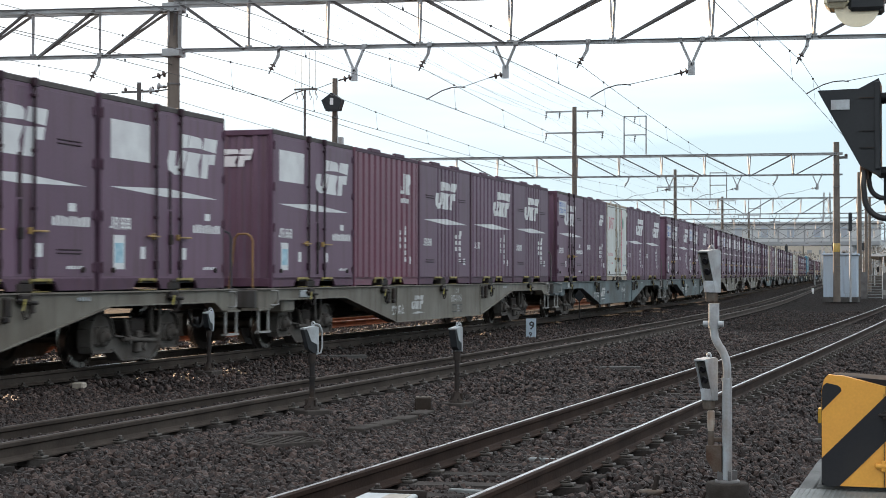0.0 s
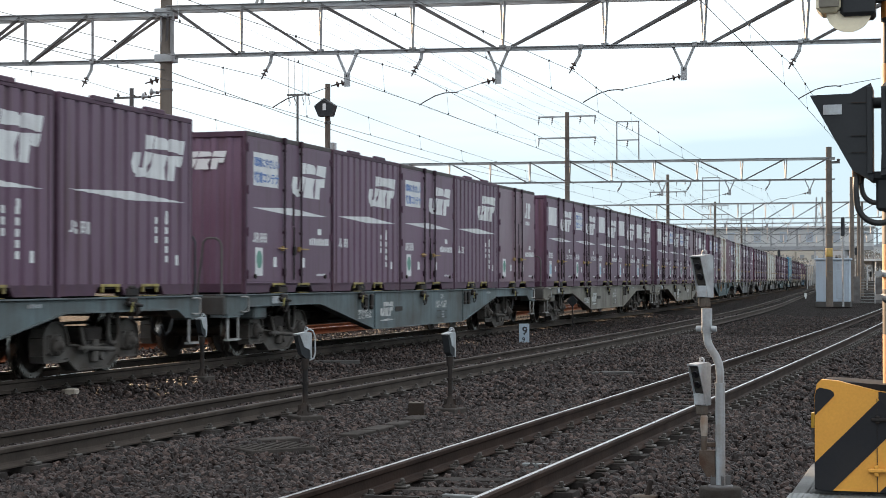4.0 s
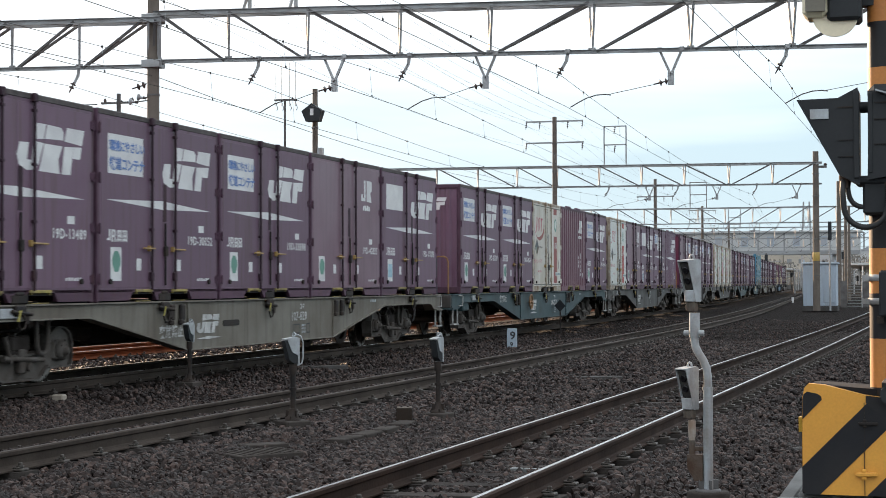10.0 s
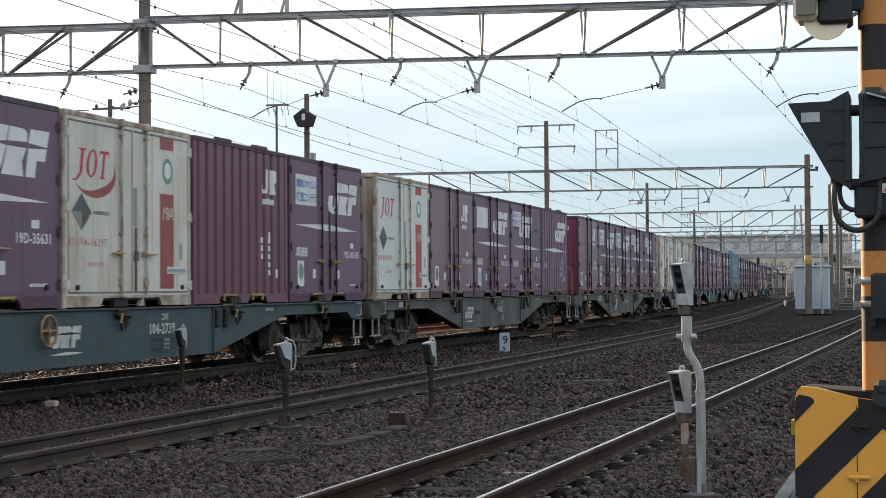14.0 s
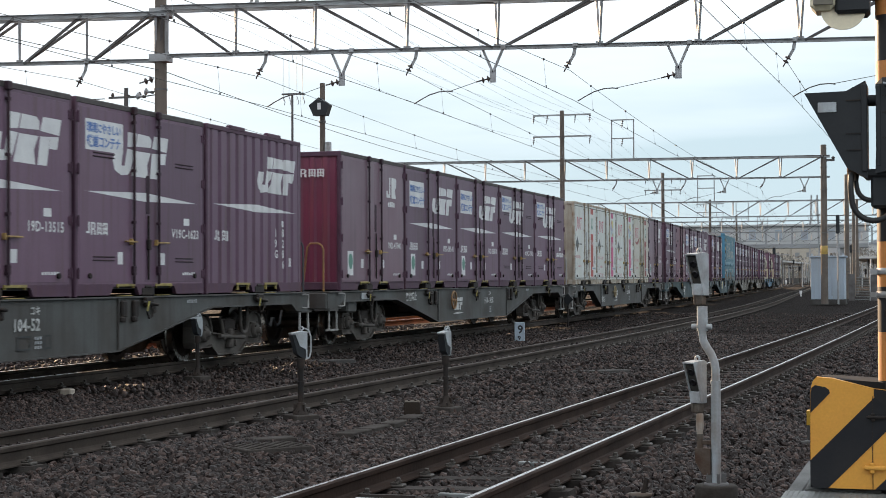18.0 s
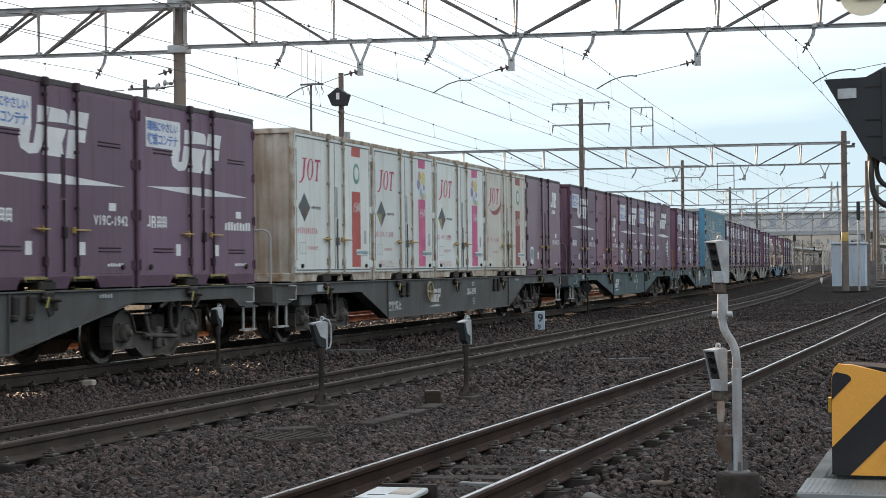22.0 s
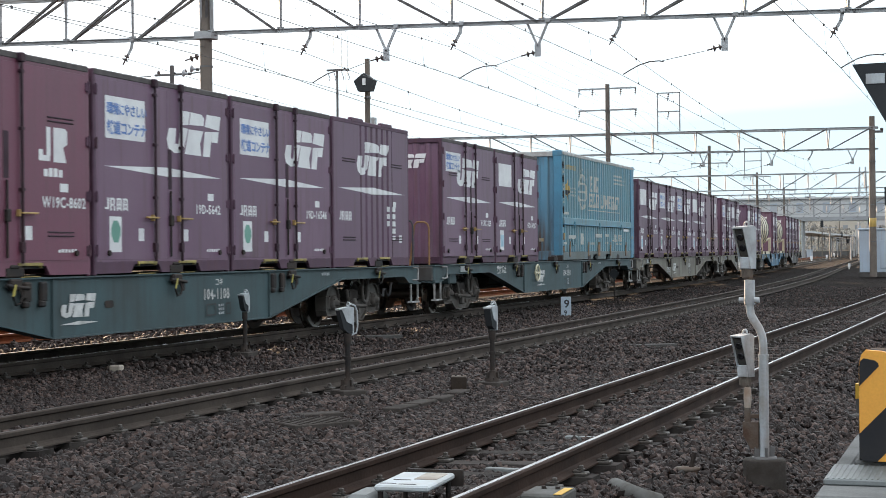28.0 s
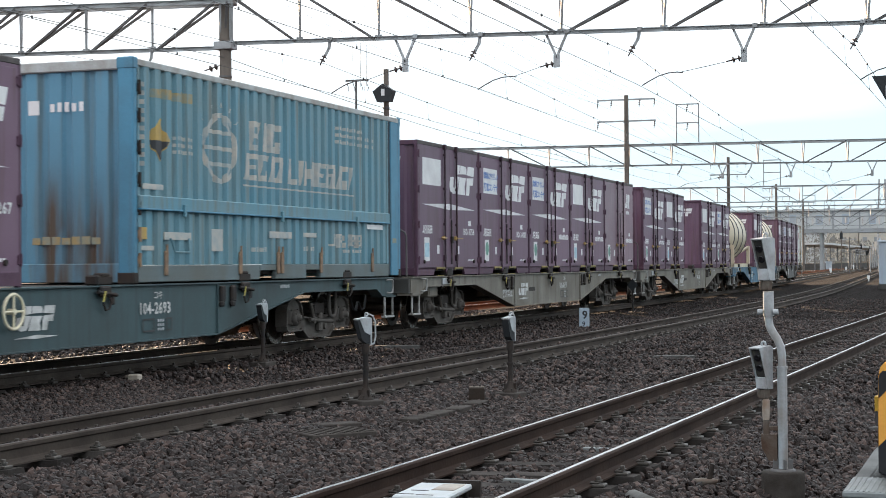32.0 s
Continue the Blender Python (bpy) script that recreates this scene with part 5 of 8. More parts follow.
    part("floor", Geo().box(-HALF + 0.09, HALF - 0.09, -h + 0.12, h - 0.12, 0.10, 0.16), BLACK_IRON, t)
    for u in (-3.91, -1.76, -0.50, -0.36, 1.10, 3.29):
        g = Geo()
        g.box(HALF + 0.004, HALF + 0.034, u - 0.045, u + 0.045, 0.10, 0.42, c=0.012)
        g.rod((HALF + 0.03, u, 0.36), (HALF + 0.03, u, 0.50), 0.016, 6)
        part("tie_strap", g, STRAP, t, "rust-brown tie strap")

    def marks(name, polys, mat, lift=SIDE, skin=BLUE_RIB):
        ob = part(name, skin.paint(Geo(), polys, 0, lift), mat, t)
        return tagged(ob, kind="stuff") if name.endswith("bars") else ob
    # a globe: an oval ring with three bands and two bowed meridians
    cu, cv, ru, rv = -2.31, 1.83, 0.50, 0.49

    def oval(k, r):
        a = k * math.pi / 12
        return (cu + (ru + r) * math.cos(a), cv + (rv + r) * math.sin(a))
    ring = [[oval(k, 0.0), oval(k + 1, 0.0), oval(k + 1, -0.07), oval(k, -0.07)] for k in range(24)]
    for z, half in ((1.58, 0.41), (1.80, 0.46), (2.02, 0.42)):
        ring.append(rect(cu - half, cu + half, z, z + 0.055))
    for sgn in (-1, 1):
        ring.append([(cu + sgn * 0.06, cv + 0.46), (cu + sgn * 0.14, cv + 0.46), (cu + sgn * 0.30, cv + 0.20), (cu + sgn * 0.24, cv + 0.20)])
        ring.append([(cu + sgn * 0.06, cv - 0.46), (cu + sgn * 0.14, cv - 0.46), (cu + sgn * 0.30, cv - 0.24), (cu + sgn * 0.24, cv - 0.24)])
    for k in range(7):
        a = math.pi * (0.08 + 0.14 * k)
        c, d = math.cos(a), math.sin(a)
        ring.append([(cu + 0.58 * c - 0.02 * d, cv + 0.56 * d), (cu + 0.66 * c - 0.02 * d, cv + 0.63 * d), (cu + 0.66 * c + 0.03 * d, cv + 0.63 * d), (cu + 0.58 * c + 0.03 * d, cv + 0.56 * d)])
    tagged(marks("globe_emblem", ring, MARK_SALMON), kind="stuff")
    # two lines of slanted blocks
    solid = ((0, 0.34, 0, 1), (0.34, 0.92, 0, 0.20), (0.34, 0.92, 0.42, 0.58), (0.34, 0.92, 0.80, 1), (0.68, 0.94, 0.20, 0.42), (0.68, 0.94, 0.58, 0.80))
    comb = ((0, 0.34, 0, 1), (0.34, 0.95, 0, 0.20), (0.34, 0.85, 0.42, 0.58), (0.34, 0.95, 0.80, 1))
    hollow = ((0, 0.32, 0, 1), (0.32, 0.66, 0, 0.20), (0.32, 0.66, 0.80, 1), (0.66, 0.95, 0, 1))
    open_side = ((0, 0.34, 0, 1), (0.34, 0.95, 0, 0.22), (0.34, 0.95, 0.78, 1), (0.62, 0.95, 0.22, 0.40))
    stroke = ((0.2, 0.7, 0, 1),)
    foot = ((0, 0.36, 0, 1), (0.36, 0.95, 0, 0.22))
    slant = ((0, 0.30, 0, 1), (0.62, 0.95, 0, 1), (0.30, 0.62, 0.30, 0.70))
    flag = ((0, 0.34, 0, 1), (0.34, 0.92, 0.48, 0.62), (0.34, 0.92, 0.82, 1), (0.66, 0.94, 0.62, 0.82), (0.56, 0.90, 0, 0.48))
    blocks = []
    for u, w, kind in ((-1.44, 0.40, solid), (-1.04, 0.26, stroke), (-0.80, 0.42, open_side)):
        blocks += blocky(u, 1.87, w, 0.42, kind)
    for u, w, kind in ((-1.58, 0.40, comb), (-1.16, 0.40, open_side), (-0.73, 0.42, hollow), (-0.12, 0.36, foot), (0.24, 0.26, stroke), (0.48, 0.42, slant), (0.92, 0.40, comb),
                       (1.32, 0.42, flag), (1.84, 0.38, open_side), (2.20, 0.30, stroke)):
        blocks += blocky(u, 1.44, w, 0.38, kind)
    tagged(marks("emblem", blocks, MARK_SALMON), kind="stuff")
    marks("underline", [rect(-1.58, 2.50, 1.345, 1.370)], MARK_SALMON)
    marks("warning_diamond", [[(-4.03, 1.55), (-3.76, 1.83), (-4.03, 2.11), (-4.30, 1.83)]], MARK_OCHRE_BRIGHT)
    marks("warning_diamond", [[(-4.03, 1.57), (-3.79, 1.82), (-4.27, 1.82)]], MARK_DARK, 0.007)
    marks("small_bars", bars(-3.62, 1.86, 0.55, 0.05, 8, 0.6) + bars(-3.62, 1.77, 0.55, 0.05, 8, 0.6) + bars(-3.62, 1.68, 0.50, 0.05, 7, 0.6), MARK_SALMON)
    marks("small_bars", bars(1.82, 2.40, 1.2, 0.06, 12, 0.6) + bars(1.82, 2.29, 1.6, 0.06, 16, 0.6) + bars(1.82, 2.18, 1.6, 0.06, 16, 0.6), MARK_SALMON)
    marks("small_bars", [rect(-4.51, -4.43, 1.48 + 0.11 * k, 1.54 + 0.11 * k) for k in range(10)], MARK_SALMON)
    marks("orange_bars", bars(-4.21, 2.36, 1.12, 0.13, 6, 0.95), MARK_OCHRE)
    part("plate", Geo().box(HALF - 0.01, HALF + 0.004, -4.48, -3.95, 1.19, 1.26, c=0.002), MARK_SALMON, t)
    for a, b, z0, z1, m in ((-3.93, -3.20, 0.56, 0.66, MARK_SALMON), (-2.61, -2.28, 0.42, 0.72, MARK_SALMON), (-0.76, 0.02, 0.62, 0.72, MARK_SALMON), (0.45, 0.95, 0.65, 0.72, MARK_SALMON),
                            (-4.53, -4.38, 0.56, 0.71, MARK_OCHRE_BRIGHT), (-4.52, -4.20, 0.42, 0.48, MARK_SALMON)):
        part("plate", Geo().box(HALF - 0.01, HALF + 0.004, a, b, z0, z1, c=0.002), m, t)
    part("plate", Geo().box(HALF - 0.01, HALF + 0.004, 3.09, 3.82, 0.82, 0.90, c=0.002), MARK_WHITE, t)
    marks("name_bars", name_shapes(1.50, 0.50, 1.45, 0.22) + bars(2.0, 0.42, 0.95, 0.05, 9, 0.7), MARK_SALMON, 0.006, BLUE_LOW)
    marks("small_bars", bars(-1.30, 0.42, 0.45, 0.07, 5, 0.7) + bars(0.45, 0.44, 0.45, 0.07, 5, 0.7), MARK_SALMON, 0.006, BLUE_LOW)
    part("drop_handle", Geo().tube([(HALF + 0.02, -3.80, 0.58), (HALF + 0.06, -3.75, 0.40), (HALF + 0.06, -3.35, 0.40), (HALF + 0.02, -3.30, 0.58)], 0.014, 6), RAIL_BLUE, t)
    # name on the end towards the camera
    g = Geo()
    for poly in [rect(-0.30, -0.14, 2.14, 2.32)] + bars(0.02, 2.17, 0.52, 0.12, 5, 0.6):
        g.add([(u, -h + 0.044, v) for u, v in poly], [(0, 1, 2, 3)])
    tagged(part("end_bars", g, MARK_WHITE, t), kind="stuff")
    g = Geo()
    g.add([(-0.60 + 0.11 * math.cos(k * math.pi / 6), -h + 0.044, 2.23 + 0.11 * math.sin(k * math.pi / 6)) for k in range(12)], [tuple(range(12))])
    part("end_disc", g, MARK_WHITE, t)
    g = Geo()
    for poly in bars(-0.25, 0.50, 1.0, 0.10, 7, 0.85):
        g.add([(u, -h + 0.044, v) for u, v in poly], [(0, 1, 2, 3)])
    tagged(part("orange_bars", g, MARK_OCHRE, t), kind="stuff")
    return t


def tank_container():
    """A cream tank lying in a pale steel cradle."""
    t = thing("tank_container", "cream cylindrical tank container in a pale steel cradle", "tank container", "containers on the freight train")
    L = 6.0
    g = Geo()
    prof = [(0.0, -L / 2 + 0.05), (0.6, -L / 2 + 0.09), (0.95, -L / 2 + 0.22), (1.13, -L / 2 + 0.5), (1.14, L / 2 - 0.5), (0.95, L / 2 - 0.22), (0.6, L / 2 - 0.09), (0.0, L / 2 - 0.05)]
    g.turn(prof, 28, 0, Matrix.Translation((0, 0, 1.40)) @ Matrix.Rotation(-math.pi / 2, 4, "X"))
    part("tank", g, TANK_CREAM, t)
    for y in (-2.2, -0.8, 0.8, 2.2):
        g = Geo()
        g.turn([(1.15, -0.04), (1.165, -0.04), (1.165, 0.04), (1.15, 0.04)], 28, 0, Matrix.Translation((0, y, 1.40)) @ Matrix.Rotation(-math.pi / 2, 4, "X"))
        part("band", g, STEEL_DARK, t)
    for e in (-1, 1):
        g = Geo()
        for s in (-1, 1):
            g.box(min(s * 1.2, s * 1.06), max(s * 1.2, s * 1.06), e * 2.95 - 0.07, e * 2.95 + 0.07, 0, 0.95, c=0.01)
            g.rod((s * 1.12, e * 2.9, 0.9), (s * 0.5, e * 2.4, 0.45), 0.06, 6)
        g.box(-1.2, 1.2, e * 2.95 - 0.07, e * 2.95 + 0.07, 0.0, 0.16)
        part("cradle_end", g, TANK_CREAM, t)
    g = Geo()
    for s in (-1, 1):
        g.box(s * 1.1 - 0.08, s * 1.1 + 0.08, -2.95, 2.95, 0.0, 0.15)
    part("cradle_rails", g, TANK_CREAM, t)
    g = Geo()
    g.box(-0.35, 0.35, -1.4, 1.4, 2.55, 2.60, c=0.01)
    g.turn([(0.3, 2.45), (0.3, 2.66), (0.0, 2.68)], 16)
    part("walkway", g, STEEL, t)
    return t


# wagon -------------------------------------------------------------
WHEEL_R = 0.405


def wheelset_geo():
    """Axle and both wheels turned from one profile: webs, treads and flanges."""
    right = [(0.100, -0.07, 0), (0.16, -0.05, 0), (0.30, -0.02, 0), (0.335, -0.06, 1), (WHEEL_R + 0.028, -0.060, 1), (WHEEL_R + 0.028, -0.035, 2),
             (WHEEL_R + 0.004, -0.025, 2), (WHEEL_R - 0.004, 0.06, 2), (0.335, 0.06, 0), (0.30, 0.015, 0), (0.16, 0.045, 0), (0.10, 0.07, 0), (0.075, 0.08, 0)]
    left = [(r, -0.56 - h, m) for r, h, m in right[::-1]]
    rows = [(0.075, -0.92, 0)] + [(r, h, right[max(0, 11 - i)][2]) for i, (r, h, m) in enumerate(left)] + [(0.075, 0.47, 0)] + [(r, 0.56 + h, m) for r, h, m in right] + [(0.075, 0.92, 0)]
    g, n = Geo(), 28
    g.turn([(r, h) for r, h, m in rows], n, 0, Matrix.Rotation(math.pi / 2, 4, "Y"), False)
    for i, (r, h, m) in enumerate(rows[:-1]):
        g.m[i * n:(i + 1) * n] = [m] * n
    return g


def side_frame_geo(s):
    """A cast bogie side: a domed horn over each axle box and a deep sagging basket between them."""
    g = Geo()
    half = [(0.0, 0.09), (0.42, 0.09), (0.66, 0.24), (0.70, 0.215), (1.20, 0.215), (1.235, 0.29), (1.235, 0.50), (1.18, 0.61), (1.07, 0.675), (0.95, 0.69),
            (0.83, 0.675), (0.72, 0.61), (0.665, 0.50), (0.64, 0.40), (0.30, 0.37), (0.0, 0.37)]
    out = half + [(-y, z) for y, z in half[-2:0:-1]]
    g.prism(out, "x", min(s * 0.76, s * 0.90), max(s * 0.76, s * 0.90))
    for i, (ya, za) in enumerate(out):
        yb, zb = out[(i + 1) % len(out)]
        n = Vector((0, zb - za, ya - yb)).normalized() * 0.022
        v = [(x, y + (n.y if k else 0), z + (n.z if k else 0)) for x in (s * 0.75, s * 0.945) for y, z in ((ya, za), (yb, zb)) for k in (0, 1)]
        g.add(v, [(0, 1, 3, 2), (4, 6, 7, 5), (0, 4, 5, 1), (2, 3, 7, 6), (0, 2, 6, 4), (1, 5, 7, 3)])
    return g


def bogie(parent, y, mat_frame):
    g = Geo()
    g.box(-0.95, 0.95, -0.22, 0.22, 0.42, 0.62, c=0.03)
    g.box(-0.30, 0.30, -0.30, 0.30, 0.60, 0.74, c=0.03)
    for s in (-1, 1):
        g.box(-0.80, 0.80, s * 0.62 - 0.04, s * 0.62 + 0.04, 0.40, 0.50)
    b = part("bogie", g, BOGIE_DARK, parent, at=Matrix.Translation((0, y, 0)))
    for s in (-1, 1):
        part("side_frame", side_frame_geo(s), BOGIE, b)
        for e in (-1, 1):
            h = Geo()
            h.box(min(s * 0.78, s * 0.935), max(s * 0.78, s * 0.935), e * 0.95 - 0.19, e * 0.95 + 0.19, 0.27, 0.56, c=0.05)
            m = Matrix.Translation((s * 0.93, e * 0.95, 0.405)) @ Matrix.Rotation(s * math.pi / 2, 4, "Y")
            h.turn([(0.125, 0.0), (0.125, 0.05), (0.085, 0.075), (0.05, 0.08), (0.05, 0.12), (0.0, 0.125)], 14, 0, m)
            for k in range(4):
                a = k * math.pi / 2 + 0.78
                h.rod((s * 0.98, e * 0.95 + 0.095 * math.cos(a), 0.405 + 0.095 * math.sin(a)), (s * 1.01, e * 0.95 + 0.095 * math.cos(a), 0.405 + 0.095 * math.sin(a)), 0.016, 6)
                h.rod((s * 0.93, e * 0.95 + 0.165 * math.cos(a), 0.42 + 0.15 * math.sin(a)), (s * 0.95, e * 0.95 + 0.165 * math.cos(a), 0.42 + 0.15 * math.sin(a)), 0.02, 6)
            part("axle_box", h, BOGIE, b)
            h = Geo()
            h.box(min(s * 0.50, s * 0.62), max(s * 0.50, s * 0.62), e * 0.49 - 0.035, e * 0.49 + 0.035, 0.24, 0.56, c=0.015)
            part("brake_shoe", h, BLACK_IRON, b)
            h = Geo()
            if e > 0:
                x = s * 1.0
                h.tube([(x, 0.26, 0.88), (x, 0.27, 0.50), (x, 0.31, 0.41), (x, 0.40, 0.38), (x, 0.49, 0.41), (x, 0.53, 0.50), (x, 0.54, 0.88)], 0.032, 6)
                part("brake_hanger", h, BOGIE, b)
            else:
                h.rod((s * 0.97, -0.40, 0.62), (s * 0.99, -0.30, 0.30), 0.030, 6)
                part("brake_lever", h, BOGIE, b)
        h = Geo()
        for dy in (-0.14, 0.14):
            h.turn([(0.095, 0.20 + 0.034 * k) if k % 2 else (0.070, 0.20 + 0.034 * k) for k in range(10)], 10, 0, Matrix.Translation((s * 0.86, dy, 0.12)))
        part("spring", h, BLACK_IRON, b)
        h = Geo()
        h.box(min(s * 0.90, s * 0.99), max(s * 0.90, s * 0.99), -0.07, 0.07, 0.16, 0.46, c=0.02)
        h.rod((s * 0.98, -0.46, 0.36), (s * 0.98, 0.46, 0.31), 0.034, 6)
        h.rod((s * 0.94, 0.10, 0.24), (s * 1.02, 0.10, 0.24), 0.055, 8)
        part("brake_rod", h, BOGIE, b)
    for e in (-1, 1):
        w = part("wheelset", wheelset_geo(), [WHEEL, WHEEL, TREAD], b, at=Matrix.Translation((0, e * 0.95, WHEEL_R)))
        WHEELSETS.append(w)
    return b


WHEELSETS = []


def wagon(mat, label, number, rail_mat, wheel_mat=None, deep=3.0, plan=None):
    """A flat container wagon with fish-bellied side sills, at the origin, rail level at z = 0."""
    t = thing("container_wagon", label, "wagon", "wagons of the freight train")
    # deck frame
    g = Geo()
    g.box(-0.28, 0.28, -9.75, 9.75, 0.74, 0.98, c=0.01)
    for y in [-9.2 + 1.15 * k for k in range(17)]:
        g.box(-1.12, 1.12, y - 0.05, y + 0.05, 0.86, 0.97)
    for e in (-1, 1):
        g.box(-1.18, 1.18, e * 9.75 - 0.06, e * 9.75 + 0.03, 0.69, 0.97, c=0.015)
    part("underframe", g, W_DARK, t)
    g = Geo()
    g.box(-1.17, 1.17, -9.7, 9.7, 0.975, 0.995)
    part("deck", g, W_DARK, t)
    belly = [(-9.75, 0.70), (-9.20, 0.70), (-8.95, 0.82), (-5.9, 0.82), (-deep, 0.30), (deep, 0.30), (5.9, 0.82), (8.95, 0.82), (9.20, 0.70), (9.75, 0.70)]
    for s in (-1, 1):
        x = 1.19 * s
        web = Geo().prism(belly + [(9.75, 0.975), (-9.75, 0.975)], "x", min(x, x - 0.014 * s), max(x, x - 0.014 * s))
        sill = part("side_sill", web, mat, t)
        g = Geo()
        ring = [(o * s, y, z + h) for y, z in belly for o, h in ((1.222, -0.018), (1.02, -0.018), (1.02, 0.0), (1.222, 0.0))]
        faces = [(4 * k + a, 4 * k + (a + 1) % 4, 4 * k + 4 + (a + 1) % 4, 4 * k + 4 + a) for k in range(len(belly) - 1) for a in range(4)]
        n = 4 * (len(belly) - 1)
        g.add(ring, faces + [(3, 2, 1, 0), (n, n + 1, n + 2, n + 3)])
        part("bottom_flange", g, mat, sill)
        part("top_flange", Geo().box(min(1.228 * s, 1.02 * s), max(1.228 * s, 1.02 * s), -9.75, 9.75, 0.976, 0.998, c=0.004), mat, sill)
        for y in (-deep, deep):
            part("stiffener", Geo().box(min(1.218 * s, 1.19 * s), max(1.218 * s, 1.19 * s), y - 0.012, y + 0.012, 0.30, 0.975), mat, sill)
    # container locks
    for k in range(5):
        y = (k - 2) * SLOT
        for s in (1,):
            g = Geo()
            g.box(1.06, 1.235, y - 0.19, y + 0.19, 0.998, 1.12, c=0.02)
            g.box(1.12, 1.242, y - 0.10, y + 0.10, 1.10, 1.145, c=0.015)
            g.box(1.20, 1.265, y - 0.13, y + 0.11, 0.86, 0.99, c=0.02)
            g.rod((1.25, y - 0.20, 0.92), (1.25, y + 0.24, 0.88), 0.024, 6)
            lock = part("container_lock", g, BLACK_IRON, t)
            g = Geo()
            g.tube([(1.25, y + 0.05, 0.88), (1.262, y + 0.09, 0.80), (1.262, y + 0.05, 0.72), (1.25, y - 0.02, 0.70), (1.245, y - 0.07, 0.80)], 0.014, 5)
            g.box(1.215, 1.25, y + 0.13, y + 0.21, 0.76, 0.90, c=0.015)
            part("lock_lever", g, BLACK_IRON, lock)
            part("lock_tag", Geo().prism([(y - 0.12, 0.80), (y - 0.08, 0.80), (y - 0.03, 0.93), (y - 0.07, 0.93)], "x", 1.268, 1.274), LOCK_TAG, lock, "yellow lock tag")
    for y in (-3.55, -3.22, 3.12, 3.45):
        g = Geo()
        g.box(1.19, 1.245, y - 0.07, y + 0.07, 0.72, 0.95, c=0.02)
        g.box(1.20, 1.255, y - 0.10, y + 0.02, 0.66, 0.74, c=0.02)
        part("folded_lock", g, BLACK_IRON, t)
    # boxes, tanks and pipes under the frame
    g = Geo()
    g.box(0.75, 1.15, -8.6, -8.1, 0.60, 0.84, c=0.03)
    part("brake_box", g, mat, t)
    g = Geo()
    g.box(1.19, 1.222, -8.02, -7.58, 0.835, 0.955, c=0.008)
    part("card_holder", g, LAMP_GREY, t, "pale grey card holder")
    g = Geo()
    g.turn([(0.0, -0.55), (0.16, -0.5), (0.19, -0.42), (0.19, 0.42), (0.16, 0.5), (0.0, 0.55)], 14, 0, Matrix.Translation((0.3, -3.9, 0.60)) @ Matrix.Rotation(math.pi / 2, 4, "X"))
    part("air_tank", g, BLACK_IRON, t)
    g = Geo()
    g.box(-0.4, 0.5, -5.2, -4.5, 0.5, 0.8, c=0.04)
    part("brake_cylinder", g, BLACK_IRON, t)
    g = Geo()
    g.rod((0.55, -9.4, 0.66), (0.55, 9.4, 0.66), 0.022, 6)
    g.rod((0.35, -6.5, 0.50), (0.35, 6.5, 0.42), 0.022, 6)
    part("brake_pipe", g, BLACK_IRON, t)
    for e in (-1, 1):
        g = Geo()
        g.box(-0.11, 0.11, e * 9.6 - 0.3, e * 9.6 + 0.3, 0.76, 0.98, c=0.02)
        g.box(-0.14, 0.14, e * 10.0 - 0.20, e * 10.0 + 0.20, 0.74, 1.0, c=0.06)
        part("coupler", g, BLACK_IRON, t)
        g = Geo()
        g.tube([(0.35, e * 9.8, 0.70), (0.36, e * 9.95, 0.45), (0.36, e * 10.1, 0.40), (0.35, e * 10.2, 0.55)], 0.025, 6)
        part("air_hose", g, RUBBER, t)
        g = Geo()
        g.box(0.95, 1.24, min(e * 9.80, e * 9.35), max(e * 9.80, e * 9.35), 0.655, 0.68)
        g.box(0.95, 1.15, min(e * 9.80, e * 9.35), max(e * 9.80, e * 9.35), 0.68, 0.72)
        part("end_step_plate", g, mat, t)
        g = Geo()
        a, b = (-9.24, -9.08) if e < 0 else (9.46, 9.60)
        g.tube([(1.20, a, 0.955), (1.255, a + 0.02, 0.96), (1.26, b, 0.95), (1.26, b, 0.74), (1.255, a + 0.02, 0.73), (1.20, a, 0.735)], 0.016, 6)
        part("grab_iron", g, STEP_GREY, t, "white-painted grab iron")
        g = Geo()
        for dy in (-0.19, 0.19):
            g.box(1.19, 1.215, e * 9.54 + dy - 0.020, e * 9.54 + dy + 0.020, 0.32, 0.66)
        g.box(1.15, 1.235, e * 9.54 - 0.22, e * 9.54 + 0.22, 0.305, 0.335)
        part("foot_step", g, STEP_GREY, t, "white-painted foot step")
    # railing at the near end
    g = Geo()
    yr = -9.72
    g.tube([(1.10, yr, 0.98), (1.10, yr, 1.72), (1.07, yr, 1.80), (1.0, yr, 1.84), (0.86, yr, 1.84), (0.80, yr, 1.78), (0.70, yr, 0.98)], 0.018, 8)
    part("end_railing", g, rail_mat, t)
    g = Geo()
    g.tube([(0.50, yr, 0.98), (0.50, yr, 1.76), (0.46, yr, 1.82), (0.30, yr, 1.84), (0.24, yr, 1.80), (0.16, yr, 0.98)], 0.018, 8)
    part("end_railing", g, RAILING_DARK, t)
    yf = 9.72
    g = Geo()
    g.tube([(1.12, yf, 0.98), (1.12, yf, 1.76), (1.09, yf, 1.83), (1.02, yf, 1.86), (0.74, yf, 1.86), (0.68, yf, 1.80), (0.66, yf, 0.98)], 0.018, 8)
    part("end_railing", g, RAILING_DARK, t)
    wy = -1.95
